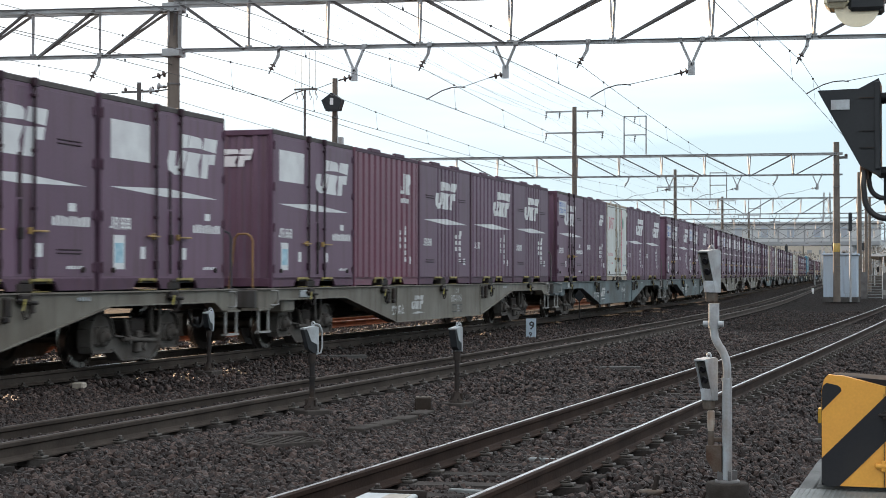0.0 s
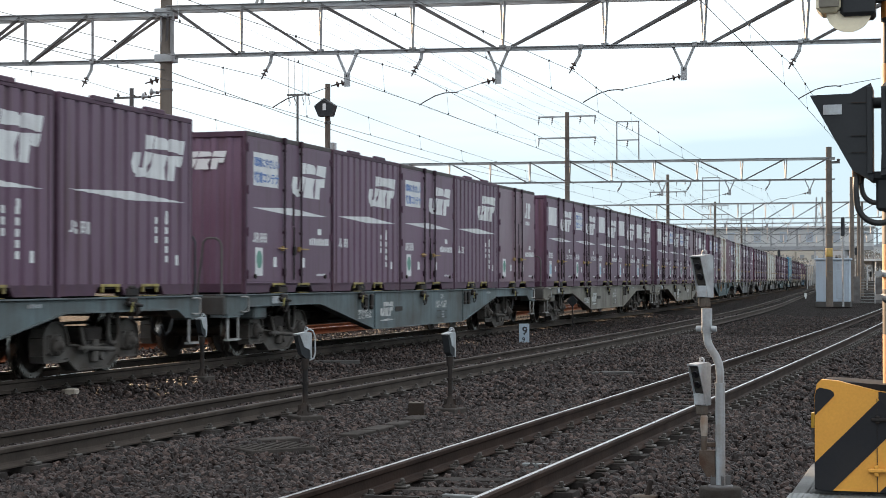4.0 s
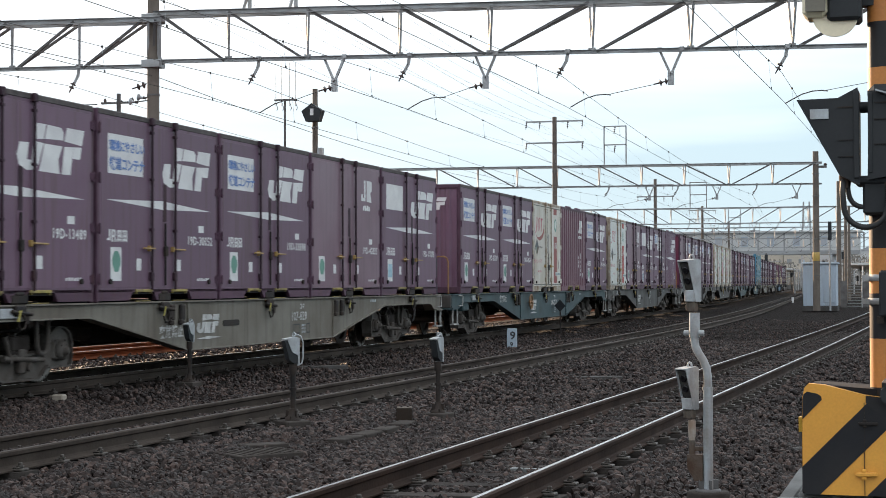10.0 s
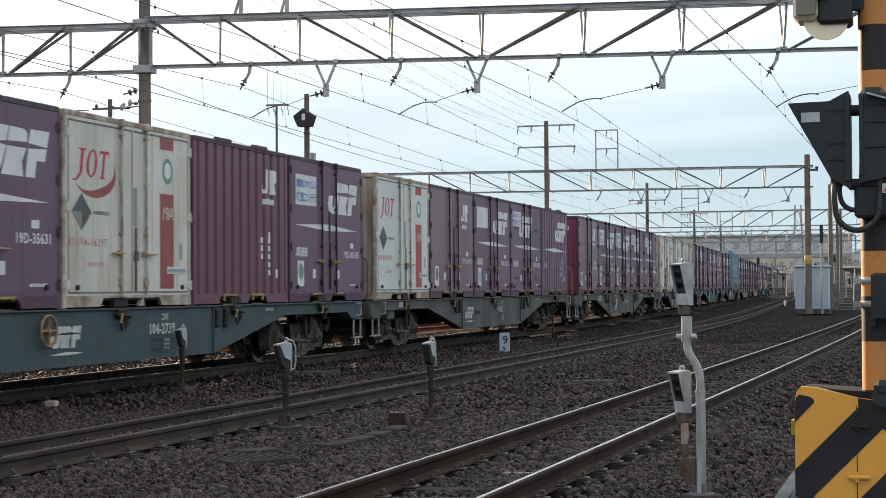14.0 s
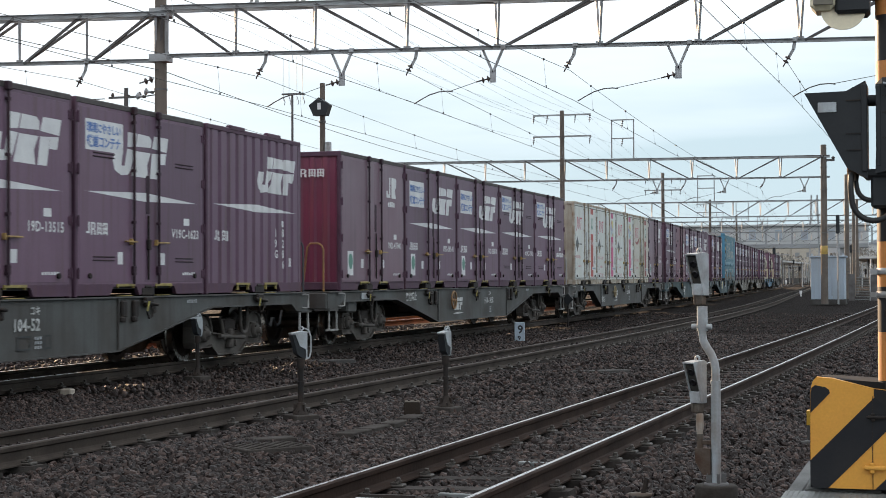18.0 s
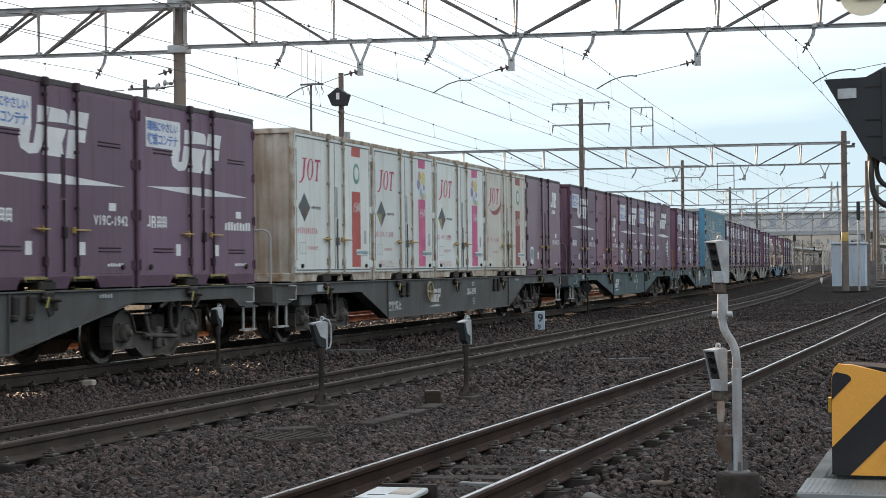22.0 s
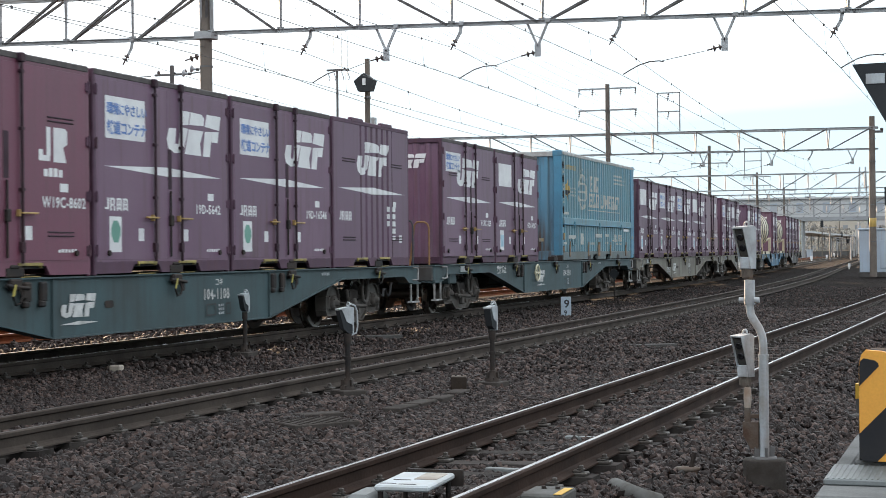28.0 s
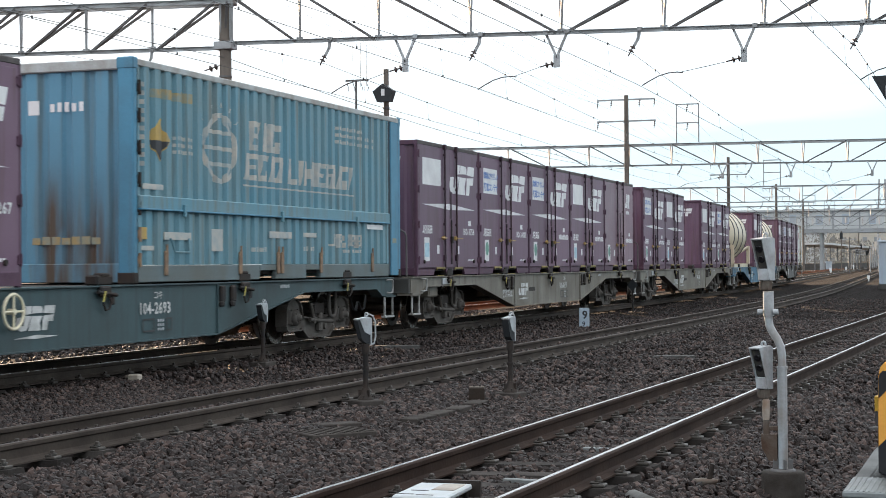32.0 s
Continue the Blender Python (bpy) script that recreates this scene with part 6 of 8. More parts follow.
    if wheel_mat:
        g = Geo()
        m = Matrix.Translation((1.26, wy, 0.74)) @ Matrix.Rotation(math.pi / 2, 4, "Y")
        ring = [(0.19 * math.cos(a), 0.19 * math.sin(a)) for a in [i * math.pi / 10 for i in range(21)]]
        g.tube([m @ Vector((x, y, 0)) for x, y in ring], 0.019, 6)
        for k in range(4):
            a = k * math.pi / 2
            g.rod(m @ Vector((0, 0, 0)), m @ Vector((0.19 * math.cos(a), 0.19 * math.sin(a), 0)), 0.014, 6)
        g.rod((1.19, wy, 0.74), (1.28, wy, 0.74), 0.035, 8)
        part("hand_brake_wheel", g, wheel_mat, t)
    elif plan["hole"]:
        a, b = plan["hole"]
        g = Geo()
        g.prism([(a + 0.03, 0.60), (b - 0.03, 0.60), (b, 0.62), (b, 0.67), (b - 0.03, 0.69), (a + 0.03, 0.69), (a, 0.67), (a, 0.62)], "x", 1.186, 1.198)
        part("hand_hole", g, BLACK_IRON, t, "black oval hand hole")
    # markings on the sill
    x = 1.2045

    def paint(name, polys, mat_):
        q = Geo()
        for poly in polys:
            q.add([(x, u, v) for u, v in poly], [tuple(range(len(poly)))])
        ob = part(name, q, mat_, t)
        if name.endswith("bars"):
            tagged(ob, kind="stuff")
    u0, n0 = plan["emblem"], plan["number"]
    paint("emblem", logo_polys(u0, 0.515, 0.80, 0.275), MARK_WORN)
    paint("underline", [[(u0 - 0.02, 0.437), (u0 + 0.42, 0.425), (u0 + 0.86, 0.445), (u0 + 0.42, 0.470)]], MARK_WORN)
    part("number", text_mesh(number, 0.145, MARK_WORN, 1.08), None, t, at=Matrix.Translation((x, n0, 0.625)))
    part("class_writing", text_mesh("コキ", 0.085, MARK_WORN), None, t, at=Matrix.Translation((x, n0 + 0.38, 0.815)))
    for a, b in ((n0 + 0.10, n0 + 0.40), (n0 + 0.70, n0 + 0.86)):
        edge = 0.022
        paint("plate_frame", [rect(a, b, 0.395, 0.395 + edge), rect(a, b, 0.565 - edge, 0.565), rect(a, a + edge, 0.395, 0.565), rect(b - edge, b, 0.395, 0.565)], W_LINE)
    paint("small_bars", [rect(n0 + 0.48 + 0.06 * j, n0 + 0.52 + 0.06 * j, 0.405 + 0.055 * k, 0.44 + 0.055 * k) for j in range(3) for k in range(3)], LAMP_GREY)
    paint("small_bars", bars(5.05, 0.885, 0.34, 0.05, 5, 0.7), LAMP_GREY)
    if plan["warning"]:
        part("warning_writing", text_mesh("突放禁止", 0.135, MARK_WORN, 1.05), None, t, at=Matrix.Translation((x, *plan["warning"])))
    for y in (-7.1, 7.1):
        bogie(t, y, mat)
    return t


RAILING_DARK = surface("railing_dark_blue", (0.040, 0.046, 0.060), 0.6, other=(0.03, 0.027, 0.026), grain=6, amount=0.8, bump=0.05)
STEP_GREY = surface("step_dirty_white", (0.36, 0.36, 0.35), 0.6, other=(0.12, 0.105, 0.095), grain=5, amount=0.9, bump=0.05)
MARK_WORN = surface("marking_worn_white", (0.56, 0.56, 0.55), 0.6, other=(0.27, 0.27, 0.26), grain=5, amount=0.75, bump=0.0)
W_LINE = surface("plate_frame_dark", (0.035, 0.036, 0.036), 0.6, grain=5, amount=0.5, bump=0.05)
LOCK_TAG = surface("lock_tag_yellow", (0.40, 0.34, 0.07), 0.6, other=(0.14, 0.11, 0.04), grain=9, amount=0.7, bump=0.0)
WHEEL_CREAM = surface("hand_wheel_cream", (0.36, 0.29, 0.16), 0.6, other=(0.20, 0.15, 0.09), grain=7, amount=0.8, bump=0.1)
RAIL_ORANGE = surface("railing_orange", (0.27, 0.145, 0.045), 0.6, other=(0.13, 0.075, 0.04), grain=6, amount=0.6)
A, B, C, D, E, F, G, H = "window", "slogan", "plain", "ribbed", "ribbed_plain", "slotted", "half_ribbed", "slotted_plain"
# each wagon: colour, number, railing, hand wheel, its load slot by slot (with readable numbers)
CONSIST = [
    (W_GREY, "107-1022", None, None, [(A, ""), (B, ""), (A, ""), (F, ""), (A, "")]),
    (W_GREY, "107-1116", RAIL_ORANGE, None, [(A, ""), (E, ""), (G, ""), (D, ""), (G, "")]),
    (W_BLUEGREY, "106-464", None, None, [(F, ""), ("ribbed_small", ""), ("white_thin", ""), (D, ""), (D, "")]),
    (W_BLUEGREY, "107-1267", None, None, [(B, ""), (D, ""), (B, ""), (D, ""), (C, "")]),
    (W_GREY, "107-334", None, None, [(A, "19D-13175"), (B, "19D-36075"), (A, ""), (A, ""), (A, "")]),
    (W_GREY, "107-829", None, None, [(A, "19D-13489"), (B, "19D-30052"), (B, "19D-33598"), (C, "19D-42835"), (A, "19D-17873")]),
    (W_TEAL, "104-2739", RAIL_ORANGE, HAND_WHEEL, [(B, "19D-25587"), (B, "19D-35631"), ("white_swoosh", "19A-16297"), (E, ""), (B, "19D-80145")]),
    (W_DARK, "104-52", None, None, [("white_orange", ""), (C, "19D-46903"), (A, "19D-13515"), (F, "V19C-1623"), (D, "8286")]),
    (W_DARK, "104-1458", RAIL_ORANGE, HAND_WHEEL, [(C, "19D-47941"), (B, "19D-38541"), (B, "19D-33810"), (F, "V19C-1942"), (F, "")]),
    (W_DARK, "106-898", STEEL, WHEEL_CREAM, [("white_orange", ""), ("white_pink", "19A-11288"), ("white_pink", "19A-10895"), ("white_swoosh", "19A-15432"), (C, "19D-44570")]),
    (W_TEAL, "104-1108", None, None, [(F, "V19C-1032"), (H, "W19C-8602"), (B, "19D-5642"), (B, "19D-16546"), (G, "")]),
    (W_TEAL, "104-2693", RAIL_ORANGE, CREAM, [(F, "V19C-329"), (A, "19D-14267"), ("long", "")]),
    (W_GREY, "106-819", None, None, [(A, "19D-3756"), (B, "19D-34001"), (B, ""), (A, ""), (C, "")]),
    (W_GREY, "106-240", None, None, [(B, ""), (A, ""), None, (A, ""), (B, "")]),
    (W_BLUE, "200-31", None, None, ["tanks"]),
    (W_DARK, "104-910", None, None, [(A, ""), (B, ""), (A, ""), (C, ""), ("white_thin", "")]),
]
TRAIN = []       # (thing, wagon index, offset along the wagon, height)
_made, _made_wagon = {}, {}


# where the writing stands on each wagon's sill
MARKINGS = {1: {"emblem": -2.09, "number": 0.65, "warning": (-3.31, 0.46), "hole": None}, 2: {"emblem": -2.88, "hole": (-1.74, -1.38)},
            4: {"emblem": -2.80, "warning": (-4.02, 0.51), "hole": (-1.80, -1.25)}, 5: {"emblem": -2.71, "number": 0.99, "warning": (-3.91, 0.50), "hole": (-1.75, -1.15)},
            7: {"emblem": -2.75, "number": 0.45, "warning": None, "hole": (-1.77, -1.35)}, 10: {"emblem": -2.83, "number": 0.82, "warning": None, "hole": (-1.81, -1.60)}}
SHIFT = {0: -0.20, 1: 0.06, 2: -0.35, 4: -0.11, 5: -0.08, 6: 0.32, 7: -0.37, 9: 0.02, 10: -0.24, 11: 0.21}     # how each load stands off the middle of its wagon


def load(n, kind, number, y):
    key = (kind, number)
    if key in _made:
        ob = copy_thing(_made[key], Matrix.Identity(4))
    else:
        ob = _made[key] = blue_container() if kind == "long" else tank_container() if kind == "tank" else container(kind, number)
    TRAIN.append((ob, n, y + SHIFT.get(n, 0.0), FLOOR - 0.02 if kind != "tank" else 1.0))


for n, (mat, number, rail, wheel, cargo) in enumerate(CONSIST):
    names = {W_GREY: "grey", W_TEAL: "teal", W_DARK: "dark grey", W_BLUEGREY: "blue-grey", W_BLUE: "blue"}
    plan = dict(MARKINGS.get(n, {}))
    if wheel:
        plan = {"emblem": -1.84, "number": 0.85, "warning": (-5.30, 0.785), "hole": None}
    plan = {"emblem": -2.70, "number": 0.90, "warning": (-3.95, 0.52), "hole": (-1.77, -1.30), **plan}
    if n == 9:
        plan["warning"] = (-4.37, 0.44)
    w = wagon(mat, names[mat] + " flat container wagon on two bogies, streaked with dirt", number, rail or STEEL_DARK, wheel, 4.40 if n == 9 else 3.0, plan)
    TRAIN.append((w, n, {1: -0.15, 2: -0.31, 3: -0.35, 7: -0.28, 8: -0.28, 9: -0.38}.get(n, 0.0), 0.0))
    if cargo == ["tanks"]:
        load(n, "tank", "", -6.3)
        load(n, A, "", 0.1)
        load(n, "tank", "", 6.2)
    else:
        for k, item in enumerate(cargo):
            if item and item[0] == "long":
                load(n, "long", "", 5.19)
            elif item:
                load(n, item[0], item[1], (k - 2) * SLOT)


# ------------------------------------------------------------ overhead line: portals, poles, wires
def bar_geo(g, p, q, w, h, mat=0):
    """A flat or angle bar from p to q, w wide and h deep."""
    p, q = Vector(p), Vector(q)
    d = q - p
    m = Matrix.Translation(p) @ d.to_track_quat("X", "Z").to_matrix().to_4x4()
    return g.box(0, d.length, -w / 2, w / 2, -h / 2, h / 2, mat, 0, m)


def channel(g, p, q, h, mat=0):
    """A rolled channel: a web with two flanges."""
    p, q = Vector(p), Vector(q)
    d = q - p
    m = Matrix.Translation(p) @ d.to_track_quat("X", "Z").to_matrix().to_4x4()
    g.box(0, d.length, -0.006, 0.006, -h / 2, h / 2, mat, 0, m)
    g.box(0, d.length, -0.05, 0.006, h / 2 - 0.012, h / 2, mat, 0, m)
    return g.box(0, d.length, -0.05, 0.006, -h / 2, -h / 2 + 0.012, mat, 0, m)


def portal_beam(t, a, b, z0, z1, stations, middle):
    """A lattice beam from a to b: one chord below, a pair above, V-shaped posts and braces falling towards the middle."""
    a, b = Vector((*a, 0)), Vector((*b, 0))
    d = (b - a).normalized()
    s = Vector((-d.y, d.x, 0)) * 0.20
    at = lambda u, z, o=0: a + d * u + s * o + Vector((0, 0, z))
    L = (b - a).length
    part("lower_chord", channel(Geo(), at(0, z0), at(L, z0), 0.09), STEEL, t)
    for o in (-1, 1):
        part("upper_chord", channel(Geo(), at(0, z1, o), at(L, z1, o), 0.115), STEEL, t)
    for u in stations:
        g = Geo()
        for o in (-1, 1):
            bar_geo(g, at(u - 0.07 * o, z1, o), at(u, z0), 0.05, 0.05)
        part("post", g, STEEL, t)
        g = Geo()
        bar_geo(g, at(u - 0.08, z0 + 0.06), at(u + 0.08, z0 + 0.06), 0.012, 0.06)
        part("gusset", g, STEEL, t)
    for u, w in zip(stations, stations[1:]):
        down = (u + w) / 2 < middle
        for o in (-1, 1):
            g = Geo()
            p, q = (at(u + 0.05, z1, o), at(w - 0.1, z0)) if down else (at(u + 0.1, z0), at(w - 0.05, z1, o))
            bar_geo(g, p, q, 0.055, 0.055)
            part("brace", g, STEEL_DARK, t)
        g = Geo()
        bar_geo(g, at(u, z1, -1), at(w, z1, 1), 0.04, 0.04)
        part("top_lacing", g, STEEL, t)


def pole(name, label, x, y, z0, z1, r, parent=None):
    g = Geo()
    g.rod((0, 0, 0), (0, 0, z1 - z0), r * 1.12, 16, 0, r * 0.88)
    t = thing(name, label, "pole", "line poles", at=Matrix.Translation((x, y, z0)))
    part("shaft", g, POLE, t)
    for z in (0.22, 0.45, 0.72, 0.86):
        h = (z1 - z0) * z
        part("band", Geo().turn([(r * 1.13, h - 0.02), (r * 1.13, h + 0.02)], 16), STEEL_DARK, t)
    return t


def insulator(g, p, d, n=3, r=0.075, step=0.09):
    """Sheds of an insulator string from p along d."""
    p, d = Vector(p), Vector(d).normalized()
    q = Matrix.Translation(p) @ d.to_track_quat("Z", "Y").to_matrix().to_4x4()
    g.rod(p, p + d * (step * n + 0.1), 0.016, 6)
    for k in range(n):
        h = 0.06 + k * step
        g.turn([(0.02, h - 0.035), (r, h), (r * 0.9, h + 0.012), (0.025, h + 0.02)], 10, 0, q)


def hook_hanger(x, y, z, side=1):
    """A perforated hanger under a beam with an insulator that holds the messenger wire."""
    t = thing("wire_hanger", "steel wire hanger with brown insulator under the lattice beam", "hanger", "wire hangers")
    g = Geo()
    bar_geo(g, (x + 0.13, y, z + 0.04), (x + 0.09, y, z - 0.20), 0.012, 0.075)
    bar_geo(g, (x + 0.09, y, z - 0.19), (x - 0.01, y, z - 0.36), 0.012, 0.065)
    g.box(x + 0.08, x + 0.18, y - 0.06, y + 0.06, z - 0.02, z + 0.06)
    part("bracket", g, STEEL, t)
    g = Geo()
    insulator(g, (x + 0.0, y, z - 0.32), (-0.55 * side, 0, -1), 2, 0.075, 0.085)
    part("insulator", g, INSULATOR, t)
    return t


def pull_off(x, y, z, xc, zc):
    """A V-shaped bracket, an insulator and the curved arm that pulls the contact wire sideways."""
    t = thing("pull_off_arm", "V-shaped steel bracket with insulator and curved pull-off arm", "hanger", "wire hangers")
    g = Geo()
    bar_geo(g, (x - 0.24, y, z), (x, y, z - 0.54), 0.05, 0.05)
    bar_geo(g, (x + 0.24, y, z), (x, y, z - 0.54), 0.05, 0.05)
    g.box(x - 0.07, x + 0.07, y - 0.012, y + 0.012, z - 0.76, z - 0.48)
    for s in (-0.24, 0.24):
        g.box(x + s - 0.05, x + s + 0.05, y - 0.05, y + 0.05, z - 0.03, z + 0.06)
    part("v_bracket", g, STEEL, t)
    g = Geo()
    insulator(g, (x - 0.05, y, z - 0.66), (-1, 0, -0.22), 2, 0.075, 0.12)
    part("insulator", g, INSULATOR, t)
    e = Vector((x - 0.40, y, z - 0.74))
    part("tie_wire", Geo().rod(e, (xc + 0.82, y, zc + 0.25), 0.007, 5), WIRE, t)
    g = Geo()
    g.tube([(xc + 0.90, y, zc + 0.24), (xc + 0.78, y, zc + 0.26), (xc + 0.58, y, zc + 0.25), (xc + 0.36, y, zc + 0.19), (xc + 0.14, y, zc + 0.08), (xc, y, zc)], 0.013, 6)
    part("curved_arm", g, STEEL_DARK, t)
    return t


def skewed(a, b, x):
    """The depth of a beam's line at a given x."""
    return a[1] + (b[1] - a[1]) * (x - a[0]) / (b[0] - a[0])


def build_portal(label, a, b, z0, z1, stations, middle, hooks, vees):
    t = thing("overhead_portal", label, "gantry", "overhead line portals")
    portal_beam(t, a, b, z0, z1, stations, middle)
    for x in hooks:
        hook_hanger(x, skewed(a, b, x), z0)
    for x, xc in vees:
        pull_off(x, skewed(a, b, x), z0, xc, 5.10)
    return t


# the nearest portal, its left part a little lower
A1, B1 = (-16.75, 33.75), (2.2, 36.52)
k1 = math.hypot(B1[0] - A1[0], B1[1] - A1[1]) / (B1[0] - A1[0])
build_portal("long grey steel lattice beam spanning the tracks, hung with insulators", A1, B1, 6.27, 7.33,
             [(x + 16.75) * k1 for x in (-16.70, -15.08, -13.28, -11.22, -9.23, -7.02, -4.92, -2.79, -0.65, 1.5)], (-9.2 + 16.75) * k1,
             (-14.5, -11.12, -7.66, -3.02), ((-12.68, -14.47), (-9.33, -11.15), (-5.34, -7.56), (-0.6, -2.98)))
A0, B0 = (-27.0, 32.25), (-16.6, 33.77)
build_portal("grey steel lattice beam reaching away behind the train", A0, B0, 6.17, 7.20, [0.48, 2.1, 3.71, 5.33, 6.94, 8.55, 10.17, 10.45], 0.0, (-18.66,), ())
tall = pole("line_pole", "tall brown-grey concrete pole carrying two lattice beams", -16.82, 33.75, -0.2, 12.5, 0.135)
for z in (6.22, 7.26):
    part("beam_clamp", Geo().box(-0.22, 0.22, -0.17, 0.17, z + 0.2 - 0.09, z + 0.2 + 0.09, c=0.01), STEEL, tall)
g = Geo()
insulator(g, (-0.12, -0.12, 5.95), (-1, 0, -0.25), 2, 0.08, 0.13)
part("insulator", g, INSULATOR, tall)
for dx, dz in ((-0.20, 0.03), (-0.40, -0.06)):
    t = thing("horn_loudspeaker", "small grey horn loudspeaker strapped to the tall pole", "loudspeaker", "horn loudspeakers", at=Matrix.Translation((-16.82 + dx, 33.62, 5.42 + dz)))
    m = Matrix.Rotation(radians(-90), 4, "Y") @ Matrix.Rotation(radians(8), 4, "Y")
    part("horn", Geo().turn([(0.0, -0.02), (0.025, 0.0), (0.03, 0.05), (0.05, 0.08), (0.082, 0.10), (0.082, 0.11), (0.045, 0.08), (0.0, 0.07)], 16, 0, m), LAMP_GREY, t)
    part("driver", Geo().rod((0.02, 0, 0), (0.08, 0, -0.012), 0.034, 12), STEEL_DARK, t)
    part("stay", Geo().rod((0.06, 0.0, 0.0), (-dx, 0.10, 0.05), 0.014, 6), STEEL_DARK, t)
for x in (-14.6, -13.55):
    t = thing("beam_top_post", "short grey steel post standing on the lattice beam", "post", "posts on the beam")
    y = skewed(A1, B1, x)
    g = Geo()
    bar_geo(g, (x, y, 7.38), (x, y, 9.2), 0.07, 0.07)
    bar_geo(g, (x - 0.16, y, 7.38), (x, y, 7.85), 0.05, 0.05)
    part("upright", g, STEEL, t)

# the second portal
A2, B2 = (-30.0, 83.5), (-5.28, 86.1)
k2 = math.hypot(B2[0] - A2[0], B2[1] - A2[1]) / (B2[0] - A2[0])
build_portal("grey steel lattice beam spanning the tracks further along", A2, B2, 6.30, 7.36,
             [(x + 30) * k2 for x in (-29.5, -27.4, -25.2, -23.0, -20.9, -18.8, -16.6, -14.4, -12.2, -9.94, -7.74, -5.6)], (-9.9 + 30) * k2,
             (-16.2, -12.64, -8.64), ((-14.0, -16.3), (-10.55, -12.7), (-6.54, -8.6)))
end_pole = pole("line_pole", "brown-grey concrete pole at the end of a lattice beam", -5.58, 86.0, -0.2, 7.95, 0.165)
part("number_plate", Geo().turn([(0.178, 2.55), (0.184, 2.56), (0.184, 2.98), (0.178, 2.99)], 16), MARK_OCHRE_BRIGHT, end_pole, "yellow wrap-round plate")
part("bracket", Geo().box(0.12, 0.55, -0.05, 0.05, 7.30, 7.42), STEEL_DARK, end_pole)
part("insulator", Geo().turn([(0.05, 7.42), (0.10, 7.48), (0.05, 7.54)], 10, 0, Matrix.Translation((0.48, 0, 0))), INSULATOR, end_pole)
mast = pole("line_pole", "tall concrete pole with two crossarms of hanging insulators", -18.8, 84.1, -0.2, 9.95, 0.13)
for z, r in ((9.92, (-1.55, 1.52)), (8.80, (-1.55, 1.55))):
    g = Geo()
    g.box(r[0], r[1], -0.04, 0.04, z - 0.04, z + 0.04)
    part("crossarm", g, STEEL, mast)
    for x in (-1.5, -0.78, 0.72, 1.5):
        if z < 9 and abs(x) < 1:
            continue
        g = Geo()
        insulator(g, (x, 0, z - 0.02), (-0.12, 0, -1), 3, 0.06, 0.10)
        part("insulator", g, INSULATOR, mast)
rack = thing("beam_top_rack", "open steel frame with insulators standing on the lattice beam", "frame")
g = Geo()
for x in (-16.2, -15.05):
    bar_geo(g, (x, 84.25, 7.4), (x, 84.25, 9.4), 0.06, 0.06)
for z in (9.38, 8.42):
    bar_geo(g, (-16.2, 84.25, z), (-15.05, 84.25, z), 0.06, 0.06)
part("frame", g, STEEL, rack)
for z in (9.36, 8.40):
    g = Geo()
    insulator(g, (-15.62, 84.25, z), (-0.15, 0, -1), 3, 0.06, 0.10)
    part("insulator", g, INSULATOR, rack)

# portals further off follow the bend of the line
for i, y in enumerate((141.0, 192.0, 240.0)):
    xt = train_line(y)
    xl, xr = xt - 7.0, xt + 8.4
    t = thing("overhead_portal", "distant grey lattice beam over the tracks", "gantry", "overhead line portals")
    portal_beam(t, (xl - 9, y - 0.6), (xr + 6, y + 0.3), 6.3, 7.6, [1.2 + 2.3 * k for k in range(13)], 15.0)
    for dx in (-4.2, -0.9, 3.3):
        hook_hanger(xt + dx, y, 6.3)
    for dx in (-2.1, 1.4, 5.4):
        pull_off(xt + dx, y, 6.3, xt + dx - 2.0, 5.1)
    far = pole("line_pole", "distant concrete line pole with crossarms", xl, y, -0.2, 10.2, 0.15)
    for z in (9.9, 8.9):
        g = Geo()
        g.box(-1.6, 1.6, -0.05, 0.05, z - 0.05, z + 0.05)
        part("crossarm", g, STEEL, far)
        for x in (-1.5, -0.75, 0.75, 1.5):
            g = Geo()
            insulator(g, (x, 0, z), (0, 0, -1), 3, 0.07, 0.12)
            part("insulator", g, INSULATOR, far)
    pole("line_pole", "distant concrete line pole", xr, y, -0.2, 8.8, 0.17)
    rk = thing("beam_top_rack", "open steel frame standing on a distant lattice beam", "frame")
    g = Geo()
    for x in (xl + 3.0, xl + 4.4):
        bar_geo(g, (x, y, 7.6), (x, y, 9.9), 0.08, 0.08)
    for z in (9.85, 8.8):
        bar_geo(g, (xl + 3.0, y, z), (xl + 4.4, y, z), 0.08, 0.08)
    part("frame", g, STEEL, rk)


def wire(name, pts, sag, r, label, parent=None, n=14):
    """A wire hung from point to point, sagging in each span."""
    path = []
    for a, b in zip(pts, pts[1:]):
        a, b = Vector(a), Vector(b)
        for k in range(n):
            s = k / n
            p = a.lerp(b, s)
            p.z -= sag * 4 * s * (1 - s)
            path.append(p)
    path.append(Vector(pts[-1]))
    g = Geo()
    g.tube(path, r, 5)
    return path, g


